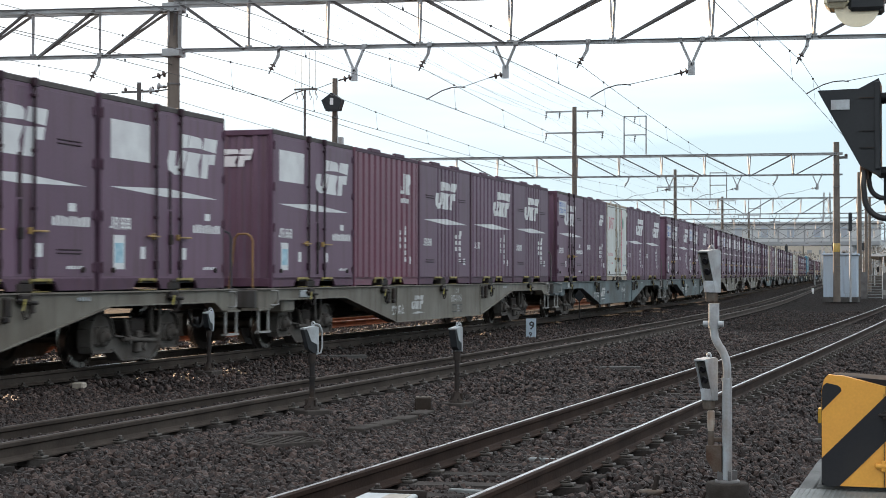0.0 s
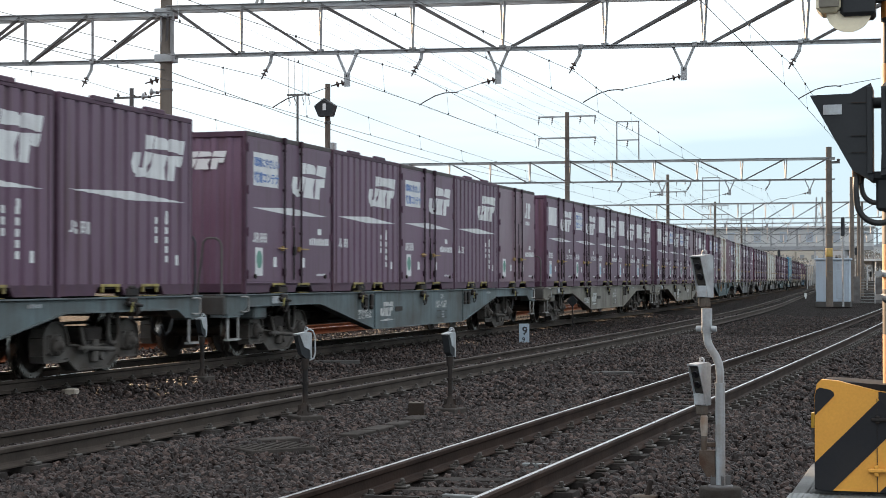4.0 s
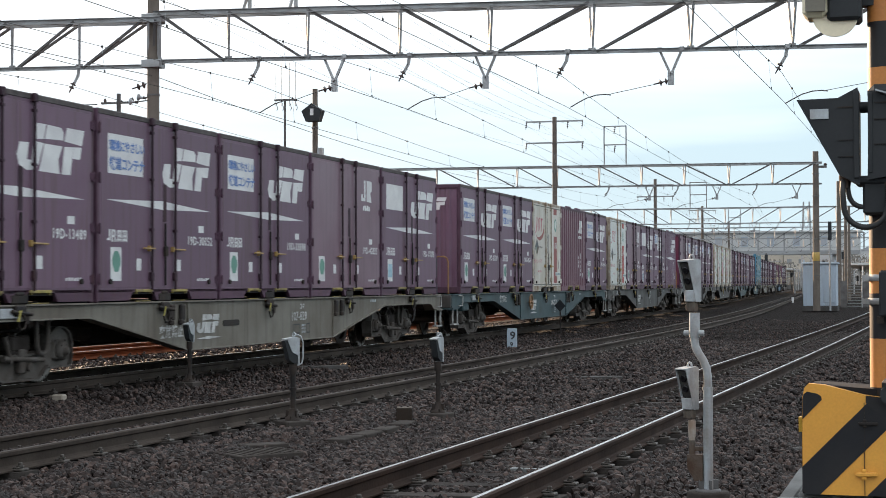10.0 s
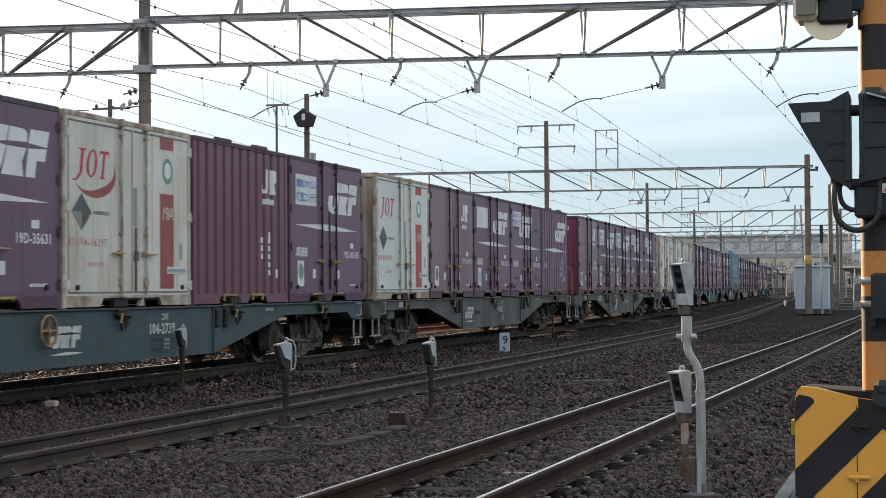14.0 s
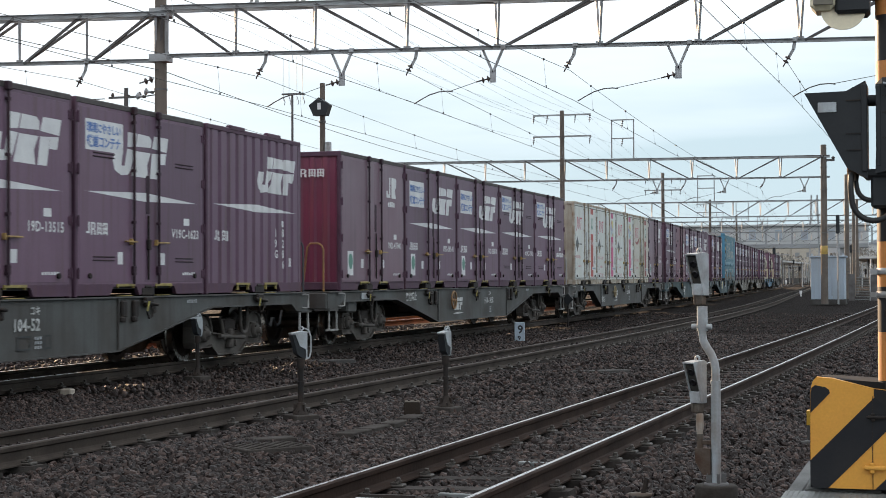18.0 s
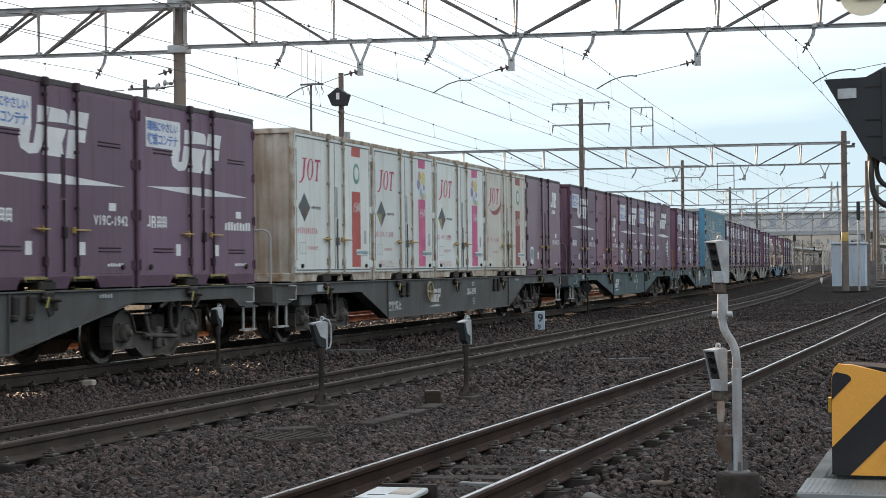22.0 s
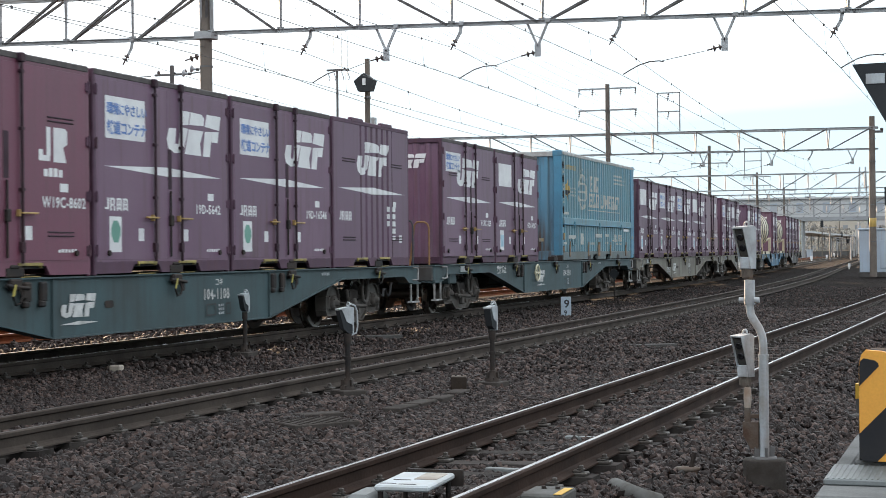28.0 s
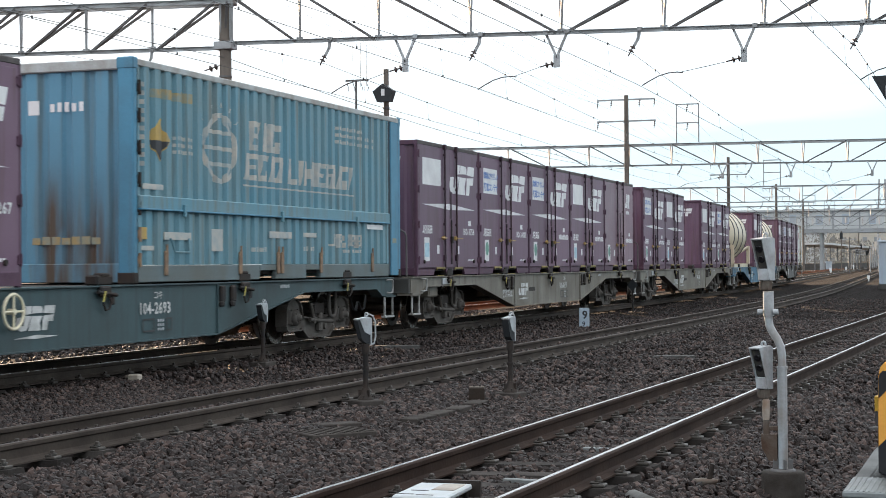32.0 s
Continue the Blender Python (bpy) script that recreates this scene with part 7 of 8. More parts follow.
def catenary(xs, group):
    """Messenger, contact wire and droppers over one track; xs are the supports (x, y)."""
    t = thing("overhead_line", "thin dark messenger and contact wires with droppers", "overhead line", group)
    top, g = wire("messenger", [(x, y, 5.74) for x, y in xs], 0.34, 0.0058, "")
    part("messenger_wire", g, WIRE, t)
    low, g = wire("contact", [(x + 0.05, y, 5.10) for x, y in xs], 0.02, 0.0062, "")
    part("contact_wire", g, WIRE, t)
    drop = Geo()
    for (x0, y0), (x1, y1) in zip(xs, xs[1:]):
        for k in range(10):
            s = (k + 0.5) / 10
            if y0 + (y1 - y0) * s < 8:
                continue
            x, y = x0 + (x1 - x0) * s, y0 + (y1 - y0) * s
            zt, zc = 5.74 - 0.34 * 4 * s * (1 - s), 5.10 - 0.02 * 4 * s * (1 - s)
            d = Geo()
            d.rod((x, y, zt), (x + 0.05, y, zc), 0.0035, 4)
            part("dropper", d, LAMP_GREY, t)
            d = Geo()
            d.turn([(0.0, -0.03), (0.022, -0.012), (0.022, 0.012), (0.0, 0.03)], 8, 0, Matrix.Translation((x, y, zt)))
            part("dropper_clip", d, WIRE, t)
            d = Geo()
            d.box(x + 0.042, x + 0.058, y - 0.02, y + 0.02, zc, zc + 0.045)
            part("dropper_clip", d, WIRE, t)


WIRES = "overhead lines over the tracks"
catenary([(-14.0, -14.0), (-14.5, 34.1), (-16.2, 84.3), (train_line(141) - 4.2, 141.0), (train_line(192) - 4.2, 192.0), (train_line(240) - 4.2, 240.0)], WIRES)
catenary([(-10.7, -14.0), (-11.12, 34.6), (-12.64, 84.5), (train_line(141) - 0.9, 141.0), (train_line(192) - 0.9, 192.0), (train_line(240) - 0.9, 240.0)], WIRES)
catenary([(-7.9, -14.0), (-7.66, 35.1), (-8.64, 84.7), (train_line(141) + 3.3, 141.0), (train_line(192) + 3.3, 192.0), (train_line(240) + 3.3, 240.0)], WIRES)
catenary([(-3.9, -14.0), (-3.02, 35.8), (-2.6, 84.9), (-3.0, 141.0)], WIRES)
catenary([(-18.3, -14.0), (-18.66, 33.4), (-20.6, 84.2)], WIRES)
# feeder and signal wires on the crossarms
for x, z in ((-20.3, 9.55), (-19.58, 9.55), (-18.08, 9.55), (-17.3, 9.55), (-20.3, 8.45), (-17.3, 8.45), (-15.7, 9.0), (-15.7, 8.05)):
    t = thing("feeder_wire", "thin dark feeder wire sagging between crossarms", "wire", "feeder wires")
    xf = train_line(141) - 7.0 + (x + 18.8)
    near = (x + 1.98, 33.9, z + 0.15)
    _, g = wire("feeder", [(near[0] + 0.6, -14.0, near[2]), near, (x, 84.2, z), (xf, 141.0, z), (xf - 2.7, 192.0, z)], 0.55, 0.0042, "")
    part("strand", g, WIRE, t)
for x0, z0, x1, z1 in ((-16.8, 5.95, -18.7, 6.1),):
    t = thing("feeder_wire", "thin dark wire strung from pole to pole", "wire", "feeder wires")
    _, g = wire("feeder", [(x0 + 1.5, -12.0, z0 + 0.3), (x0, 33.8, z0), (x1, 84.0, z1)], 0.5, 0.008, "")
    part("strand", g, WIRE, t)

# things behind the train: antenna mast, lamp pole, wooden pole
t = thing("antenna_mast", "thin dark mast carrying four upright rod antennas", "antenna", at=Matrix.Translation((-17.6, 43.6, -0.2)))
part("mast", Geo().rod((0, 0, 0), (0, 0, 6.7), 0.035, 8), STEEL_DARK, t)
g = Geo()
g.box(-0.32, 0.36, -0.02, 0.02, 6.66, 6.71)
part("crossarm", g, STEEL_DARK, t)
for x in (-0.28, -0.10, 0.14, 0.32):
    g = Geo()
    g.rod((x, 0, 6.5), (x, 0, 7.75), 0.008, 5)
    g.tube([(x, 0, 6.62), (x + 0.06, 0, 6.45), (x + 0.03, 0, 6.38)], 0.012, 5)
    part("rod_antenna", g, LAMP_GREY, t)
t = thing("lamp_pole", "slim concrete pole with a black five-sided lamp housing", "lamp post", at=Matrix.Translation((-16.95, 44.3, -0.2)))
part("shaft", Geo().rod((0, 0, 0), (0, 0, 7.05), 0.10, 14, 0, 0.075), POLE, t)
g = Geo()
g.prism([(-0.13, 6.08), (0.26, 6.08), (0.36, 6.38), (0.04, 6.60), (-0.26, 6.38)], "y", -0.42, -0.16)
part("lamp_housing", g, BLACK_PAINT, t)
part("nameplate", Geo().box(0.01, 0.11, -0.435, -0.422, 6.25, 6.44), MARK_WHITE, t)
part("meter_box", Geo().box(0.10, 0.24, -0.1, 0.1, 5.0, 5.35, c=0.01), LAMP_GREY, t)
part("strap", Geo().turn([(0.088, 5.9), (0.095, 5.9), (0.095, 5.97), (0.088, 5.97)], 14), STEEL_DARK, t)
t = thing("wooden_pole", "dark wooden pole with crossarms and small insulators", "pole", at=Matrix.Translation((-19.6, 37.4, -0.2)))
part("shaft", Geo().rod((0, 0, 0), (0, 0, 6.25), 0.07, 10, 0, 0.055), STEEL_DARK, t)
for z, w in ((6.02, 0.48), (5.35, 0.36), (5.6, 0.2)):
    part("crossarm", Geo().box(-w, w, -0.03, 0.03, z - 0.025, z + 0.025), STEEL_DARK, t)
    for s in (-1, 1):
        g = Geo()
        g.turn([(0.03, z + 0.02), (0.045, z + 0.06), (0.02, z + 0.12)], 8, 0, Matrix.Translation((s * (w - 0.1), 0, 0)))
        part("insulator", g, INSULATOR, t)
part("wire", Geo().rod((-12.0, -1.0, 5.9), (-0.6, 0, 6.0), 0.012, 5), WIRE, t)


# ------------------------------------------------------------ small things beside the tracks
def hooded_marker(x, y, turn):
    """A black post on a concrete foot with a small hooded signal head, its hood silver with peeling paint."""
    z = ground_height(x, y)
    slim = Matrix.Diagonal((0.78, 0.74, 1.0, 1.0))
    t = thing("marker_signal", "black post with small silver-hooded signal head on a concrete foot", "signal", "marker signals", at=Matrix.Translation((x, y, z)) @ Matrix.Rotation(turn, 4, "Z"))
    part("foot", Geo().box(-0.135, 0.135, -0.135, 0.135, -0.12, 0.07, c=0.010), COVER_GREY, t)
    g = Geo()
    g.turn([(0.085, 0.07), (0.080, 0.095), (0.050, 0.12), (0.038, 0.19)], 14)
    g.rod((0, 0, 0.1), (0, 0, 0.62), 0.028, 10)
    g.turn([(0.038, 0.37), (0.038, 0.40)], 12)
    g.turn([(0.040, 0.53), (0.040, 0.63)], 12)
    for k in range(3):
        a = k * 2.1 + 0.5
        g.box(-0.006, 0.006, 0.02, 0.075, 0.07, 0.17, 0, 0, Matrix.Rotation(a, 4, "Z"))
    part("post", g, BLACK_IRON, t)
    for k in range(4):
        a = k * math.pi / 2 + 0.7
        part("bolt", Geo().rod((0.072 * math.cos(a), 0.072 * math.sin(a), 0.07), (0.072 * math.cos(a), 0.072 * math.sin(a), 0.115), 0.011, 6), BLACK_IRON, t)
    g = Geo()
    g.prism([(-0.155, 0.865), (-0.085, 0.68), (-0.02, 0.64), (0.04, 0.64), (0.04, 0.88)], "x", -0.050, 0.050, 0, slim)
    part("head", g, BLACK_PAINT, t)
    g = Geo()
    g.prism([(-0.16, 0.885), (-0.16, 0.873), (0.045, 0.882), (0.05, 0.63), (0.07, 0.63), (0.07, 0.895), (0.02, 0.905)], "x", -0.056, 0.056, 0, slim)
    for s in (-1, 1):
        g.prism([(-0.12, 0.88), (-0.045, 0.755), (0.045, 0.72), (0.05, 0.88)], "x", s * 0.053 - 0.004, s * 0.053 + 0.004, 0, slim)
    part("hood", g, LAMP_GREY, t, "silver hood with peeling paint")
    g = Geo()
    g.tube([(0.0, 0.0, 0.905), (0.0, 0.04, 0.93), (0.0, 0.09, 0.91), (0.0, 0.115, 0.85), (0.0, 0.118, 0.70), (0.0, 0.10, 0.635), (0.0, 0.03, 0.615)], 0.009, 8)
    part("conduit", g, LAMP_GREY, t)
    part("lifting_eye", Geo().tube([(0.02 + 0.03 * math.cos(a), 0, 0.92 + 0.03 * math.sin(a)) for a in [i * 0.6 for i in range(8)]], 0.008, 5), LAMP_GREY, t)
    return t


hooded_marker(-6.14, 15.42, radians(-38))
hooded_marker(-5.20, 17.35, radians(-12))
hooded_marker(-10.0, 21.2, radians(-8))

# distance post with its numbers
z = ground_height(-9.4, 37.4)
t = thing("distance_post", "short white concrete distance post with black numbers", "distance post", at=Matrix.Translation((-9.4, 37.4, z)) @ Matrix.Rotation(radians(14), 4, "Z"))
g = Geo()
g.box(-0.12, 0.12, -0.05, 0.05, -0.1, 0.46, c=0.012)
part("post", g, HUT, t)
for s, zz, h in (("9", 0.21, 0.19), ("9", 0.04, 0.11)):
    me = text_mesh(s, h, MARK_DARK)
    part("number", me, None, t, at=Matrix.Translation((-0.05, -0.054, zz)) @ Matrix.Rotation(-math.pi / 2, 4, "Z"))
z = ground_height(-10.3, 46.5)
t = thing("marker_board", "thin dark post with a small diamond-shaped board", "sign", at=Matrix.Translation((-10.25, 46.5, z)))
part("post", Geo().rod((0, 0, 0), (0, 0, 0.9), 0.022, 8), BLACK_IRON, t)
part("board", Geo().prism([(0, 0.62), (0.16, 0.80), (0, 0.98), (-0.16, 0.80)], "y", -0.03, -0.015), BLACK_PAINT, t)

# rusty stump box and concrete foot between the lines
t = thing("stump_box", "low rusty square metal box standing in the ballast", "box", at=Matrix.Translation((-5.38, 16.7, ground_height(-5.38, 16.7))) @ Matrix.Rotation(0.3, 4, "Z"))
part("body", Geo().box(-0.085, 0.085, -0.085, 0.085, -0.05, 0.16, c=0.008), STUMP_RUST, t)
part("top", Geo().box(-0.080, 0.080, -0.080, 0.080, 0.16, 0.170, c=0.004), RUSTY, t, "rust-streaked flat top")
for x in (-0.03, 0.035):
    part("bolt", Geo().rod((x, 0.0, 0.165), (x, 0.0, 0.185), 0.012, 6), BLACK_IRON, t)

# covers and slabs lying in the ballast
def slab(x, y, w, l, turn, mat, label, rise=0.03):
    t = thing("cover_slab", label, "slab", "cover slabs", at=Matrix.Translation((x, y, ground_height(x, y) + rise)) @ Matrix.Rotation(turn, 4, "Z"))
    part("slab", Geo().box(-w / 2, w / 2, -l / 2, l / 2, -0.05, 0.02, c=0.008), mat, t)
    return t


t = slab(-5.44, 12.88, 0.46, 0.62, radians(-38), COVER_GREY, "ribbed grey metal cover lying in the ballast", 0.035)
for k in range(9):
    part("rib", Geo().box(-0.22, 0.22, -0.26 + 0.065 * k, -0.235 + 0.065 * k, 0.02, 0.026), COVER_GREY, t)
slab(-5.66, 13.50, 0.20, 0.42, radians(-40), COVER_GREY, "worn concrete slab lying in the ballast")
for k in range(4):
    slab(-5.24 - 0.015 * k, 14.48 + 0.62 * k, 0.18, 0.46, radians(-4 + 3 * k), COVER_GREY, "worn concrete trough cover sunk in ballast")
slab(-10.0, 26.4, 0.22, 0.9, radians(-60), CONCRETE, "worn concrete slab lying in the ballast")
slab(-5.1, 25.5, 0.2, 0.9, radians(-64), CONCRETE, "worn concrete slab lying in the ballast")
slab(-1.3, 24.8, 0.18, 0.6, radians(-70), CONCRETE, "pale concrete slab beside the near track")
slab(-1.25, 16.6, 0.14, 0.55, radians(-70), CONCRETE, "pale concrete slab beside the near track")
slab(-1.1, 34.0, 0.25, 1.1, radians(-70), CONCRETE, "pale concrete slab beside the near track")
for k, (x, y) in enumerate(((-10.2, 17.94), (-10.42, 18.22), (-10.44, 17.9))):
    t = thing("concrete_block", "small broken concrete block in the ballast", "block", "broken blocks", at=Matrix.Translation((x, y, ground_height(x, y))) @ Matrix.Rotation(0.4 * k, 4, "Z"))
    part("block", Geo().box(-0.075, 0.075, -0.06, 0.06, -0.04, 0.10 - 0.03 * k, c=0.015), RUSTY if k else DIRTY_WHITE, t)
# cross slabs and cables between the rails of the near line
for k, y in enumerate((10.38, 12.31, 17.6, 26.5, 33.0)):
    t = thing("cable_cover", "thin pale strip of cable cover lying across the sleepers", "cover", "cable covers", at=Matrix.Translation((near_line(y) + 0.1, y, -0.20)) @ Matrix.Rotation(radians(4 * k - 8), 4, "Z"))
    part("strip", Geo().box(-0.14, 0.14, -0.025, 0.025, -0.03, 0.012, c=0.006), GREEN_GREY if k < 2 else CONCRETE, t)

# beacon between the near rails
t = thing("track_beacon", "flat white beacon box on legs between the rails", "beacon", at=Matrix.Translation((near_line(8.8) + 0.075, 8.79, -0.20)) @ Matrix.Rotation(radians(3), 4, "Z"))
part("lid", Geo().box(-0.158, 0.158, -0.275, 0.285, 0.115, 0.150, c=0.010), BEACON, t)
part("panel", Geo().box(0.0, 0.13, -0.02, 0.24, 0.150, 0.153), DIRTY_WHITE, t, "pale buff panel")
for x, y in ((-0.10, -0.2), (0.02, -0.22), (-0.06, -0.05)):
    part("marking_bar", Geo().box(x - 0.05, x + 0.05, y - 0.008, y + 0.008, 0.150, 0.1525), STEEL_DARK, t)
part("edge_strip", Geo().box(-0.13, 0.20, 0.30, 0.33, 0.07, 0.165), BLACK_IRON, t)
for x in (-0.13, 0.13):
    for y in (-0.24, 0.24):
        part("leg", Geo().rod((x, y, -0.05), (x, y, 0.11), 0.018, 6), BLACK_IRON, t)
part("cable_box", Geo().box(-0.33, -0.14, -0.36, 0.02, -0.04, 0.10, c=0.05), GREEN_GREY, t)
t = thing("junction_box", "small grey junction box with bolts beside the rail", "box", at=Matrix.Translation((-2.345, 8.88, -0.25)))
part("body", Geo().box(-0.12, 0.12, -0.165, 0.165, -0.05, 0.15, c=0.012), DUCT_GREY, t)
part("edge_strip", Geo().box(0.07, 0.115, -0.16, 0.10, 0.150, 0.153), MARK_YELLOW, t)
for x in (-0.04, 0.04):
    part("bolt", Geo().rod((x, 0.06, 0.15), (x, 0.06, 0.165), 0.016, 6), BLACK_IRON, t)
t = thing("rusty_stub", "rusty low metal stub with a bolt in the ballast", "stub", at=Matrix.Translation((-1.93, 10.95, ground_height(-1.93, 10.95))))
part("body", Geo().turn([(0.06, -0.06), (0.07, 0.03), (0.085, 0.04), (0.085, 0.055), (0.04, 0.06)], 12), RUSTY, t)
part("rod", Geo().rod((0.02, 0, 0.03), (0.05, 0, 0.16), 0.018, 6), BLACK_IRON, t)

t = thing("cable_duct", "short grey plastic cable duct lying in the ballast", "duct")
part("duct", Geo().tube([(-2.23, 10.08, -0.24), (-2.01, 9.58, -0.21), (-1.88, 9.69, -0.27)], 0.055, 10), DUCT_GREY, t)

# the two-headed repeater on bent pipes
RX, RY = -1.49, 11.5
zb = ground_height(RX, RY)
t = thing("repeater_signal", "bent grey pipe post with two small hooded signal heads", "signal", at=Matrix.Translation((RX, RY, 0)))
g = Geo()
zf = -0.217
g.turn([(0.150, zf - 0.35), (0.147, zf - 0.012), (0.138, zf), (0.03, zf)], 24)
part("concrete_foot", g, FOOT_DARK, t)
g = Geo()
g.turn([(0.085, zf), (0.085, zf + 0.014), (0.033, zf + 0.016)], 20)
for k in range(4):
    a = k * math.pi / 2 + 0.4
    g.box(-0.006, 0.006, 0.025, 0.07, zf + 0.01, zf + 0.08, 0, 0, Matrix.Rotation(a, 4, "Z"))
part("base_plate", g, STEEL_DARK, t)
g = Geo()
g.rod((0, 0, zf), (0, 0, 0.50), 0.034, 16)
g.turn([(0.037, 0.485), (0.037, 0.505)], 16)
part("lower_pipe", g, PIPE_GREY, t)
g = Geo()
g.tube([(0, 0, 0.5), (0, 0, 0.58), (-0.008, 0, 0.635), (-0.03, 0, 0.69), (-0.06, 0, 0.735), (-0.083, 0, 0.78), (-0.09, 0, 0.83), (-0.09, 0, 0.97)], 0.029, 14)
part("bent_pipe", g, PIPE_GREY, t)
g = Geo()
g.turn([(0.037, 0.85), (0.037, 1.02)], 14, 0, Matrix.Translation((-0.09, 0, 0)))
for s in (-1, 1):
    g.rod((-0.09 + s * 0.035, -0.03, 0.88), (-0.09 + s * 0.07, -0.03, 0.88), 0.020, 8)
part("clamp", g, LAMP_GREY, t)


def small_head(parent, x, z):
    """A hooded two-lens head whose upper edge lies at z."""
    m = Matrix.Translation((x, 0, z)) @ Matrix.Rotation(radians(-27), 4, "Z") @ Matrix.Diagonal((0.92, 0.72, 0.96, 1.0))
    g = Geo()
    g.prism([(-0.125, -0.02), (-0.045, -0.20), (-0.02, -0.225), (0.05, -0.225), (0.05, -0.02)], "x", -0.040, 0.040, 0, m)
    h = part("head", g, HEAD_GREY, parent)
    g = Geo()
    g.prism([(-0.160, 0.0), (-0.160, -0.010), (0.045, -0.010), (0.045, -0.30), (0.06, -0.30), (0.06, 0.0), (0.02, 0.012)], "x", -0.050, 0.050, 0, m)
    for s in (-1, 1):
        g.prism([(-0.155, -0.005), (-0.060, -0.21), (-0.03, -0.30), (0.05, -0.30), (0.05, -0.005)], "x", s * 0.0465 - 0.003, s * 0.0465 + 0.003, 0, m)
    g.box(-0.045, 0.045, -0.052, 0.045, -0.30, -0.215, 0, 0.005, m)
    part("hood", g, LAMP_GREY, h, "pale grey hood with chipped paint")
    for zz in (-0.07, -0.145):
        q = m @ Matrix.Translation((0, -0.100 - (0.07 + zz) * 0.444, zz)) @ Matrix.Rotation(math.pi / 2 + 0.42, 4, "X")
        g = Geo()
        g.turn([(0.027, 0.0), (0.027, 0.014), (0.021, 0.014), (0.0, 0.008)], 16, 0, q)
        part("lens", g, GLASS_DARK, h)
    g = Geo()
    g.tube([m @ Vector((0.018 * math.cos(a), 0.0, 0.02 + 0.020 * math.sin(a))) for a in [i * 0.55 for i in range(-1, 8)]], 0.008, 6)
    part("lifting_eye", g, LAMP_GREY, h)
    g = Geo()
    g.box(-0.035, 0.035, -0.03, 0.04, -0.37, -0.30, 0, 0.006, m)
    for s in (-0.03, 0.03):
        g.rod(m @ Vector((s, -0.03, -0.36)), m @ Vector((s, -0.03, -0.30)), 0.010, 6)
    part("socket", g, RUSTY, h)


small_head(t, -0.105, 1.385)
small_head(t, -0.125, 0.635)
g = Geo()
g.rod((-0.112, 0, 0.12), (-0.112, 0, 0.28), 0.020, 10)
g.turn([(0.022, 0.134), (0.028, 0.19), (0.026, 0.27)], 12, 0, Matrix.Translation((-0.112, 0, 0)))
part("side_pipe", g, PIPE_STAINED, t, "rust-stained cream pipe")
g = Geo()
g.prism([(-0.146, 0.035), (-0.036, 0.035), (-0.036, -0.146), (-0.09, -0.146), (-0.14, -0.06)], "y", -0.03, 0.03)
g.rod((-0.112, 0, 0.03), (-0.112, 0, 0.134), 0.022, 10)
g.box(-0.10, -0.03, -0.01, 0.01, 0.06, 0.09, 0, 0.003)
part("side_bracket", g, RUSTY, t)

# ------------------------------------------------------------ level crossing: striped pole, lamps, gate machine
PX, PY = -0.262, 10.42
t = thing("crossing_pole", "steel pole painted in orange and black bands", "pole", at=Matrix.Translation((PX, PY, 0)))
edges = [-0.25, 0.04, 0.32, 0.59, 0.886, 1.161, 1.436, 1.72, 2.0, 2.27, 2.54, 2.82, 3.10, 3.38, 3.66]
for k, (a, b) in enumerate(zip(edges, edges[1:])):
    part("band", Geo().rod((0, 0, a), (0, 0, b), 0.098, 24), ORANGE_STRIPE if k % 2 == 1 else BLACK_STRIPE, t)
for z in (1.113, 1.256):
    g = Geo()
    g.turn([(0.101, z - 0.02), (0.106, z - 0.018), (0.106, z + 0.018), (0.101, z + 0.02)], 24)
    g.box(-0.14, -0.09, -0.04, 0.0, z - 0.016, z + 0.016)
    part("steel_strap", g, STEEL, t)
t = thing("control_box", "black control box strapped to the striped pole", "box", at=Matrix.Translation((PX, PY, 0)))
part("body", Geo().box(-0.035, 0.30, -0.20, -0.09, 1.02, 1.30, c=0.012), BLACK_PAINT, t)
part("cable_gland", Geo().box(-0.05, -0.01, -0.17, -0.12, 0.98, 1.02), BLACK_IRON, t)
part("label", Geo().box(0.16, 0.24, -0.208, -0.201, 1.14, 1.20), MARK_WHITE, t)

t = thing("crossing_lamps", "pair of black hooded crossing lamps seen from behind", "signal", at=Matrix.Translation((PX + 0.025, PY - 0.02, -0.018)))
g = Geo()
g.prism([(-0.535, 2.355), (-0.29, 2.36), (-0.175, 2.42), (-0.165, 1.83), (-0.285, 1.895)], "y", -0.22, -0.02)
left = part("hood_panel", g, BLACK_PAINT, t)
part("nameplate", Geo().box(-0.455, -0.345, -0.228, -0.221, 2.235, 2.295), LAMP_GREY, left, "small grey nameplate")
g = Geo()
g.box(-0.20, -0.165, -0.235, 0.0, 1.87, 2.40, 0, 0.006)
part("rim", g, BLACK_PAINT, t)
for z in (2.0, 2.1, 2.3):
    part("seam", Geo().box(-0.29, -0.18, -0.228, -0.222, z, z + 0.006), BLACK_IRON, t)
g = Geo()
g.prism([(-0.10, 2.395), (0.30, 2.265), (0.30, 1.98), (-0.01, 1.88), (-0.12, 1.86)], "y", -0.24, -0.02)
part("hood_panel", g, BLACK_PAINT, t)
part("hood_edge", Geo().prism([(-0.07, 2.400), (0.16, 2.325), (0.16, 2.315), (-0.07, 2.390)], "y", -0.30, -0.02), PIPE_GREY, t)
part("rim", Geo().box(-0.115, -0.085, -0.245, 0.0, 1.90, 2.388, 0, 0.006), BLACK_PAINT, t)
for z in (2.07, 2.22, 2.32):
    part("seam", Geo().box(-0.08, 0.06, -0.248, -0.242, z, z + 0.006), BLACK_IRON, t)
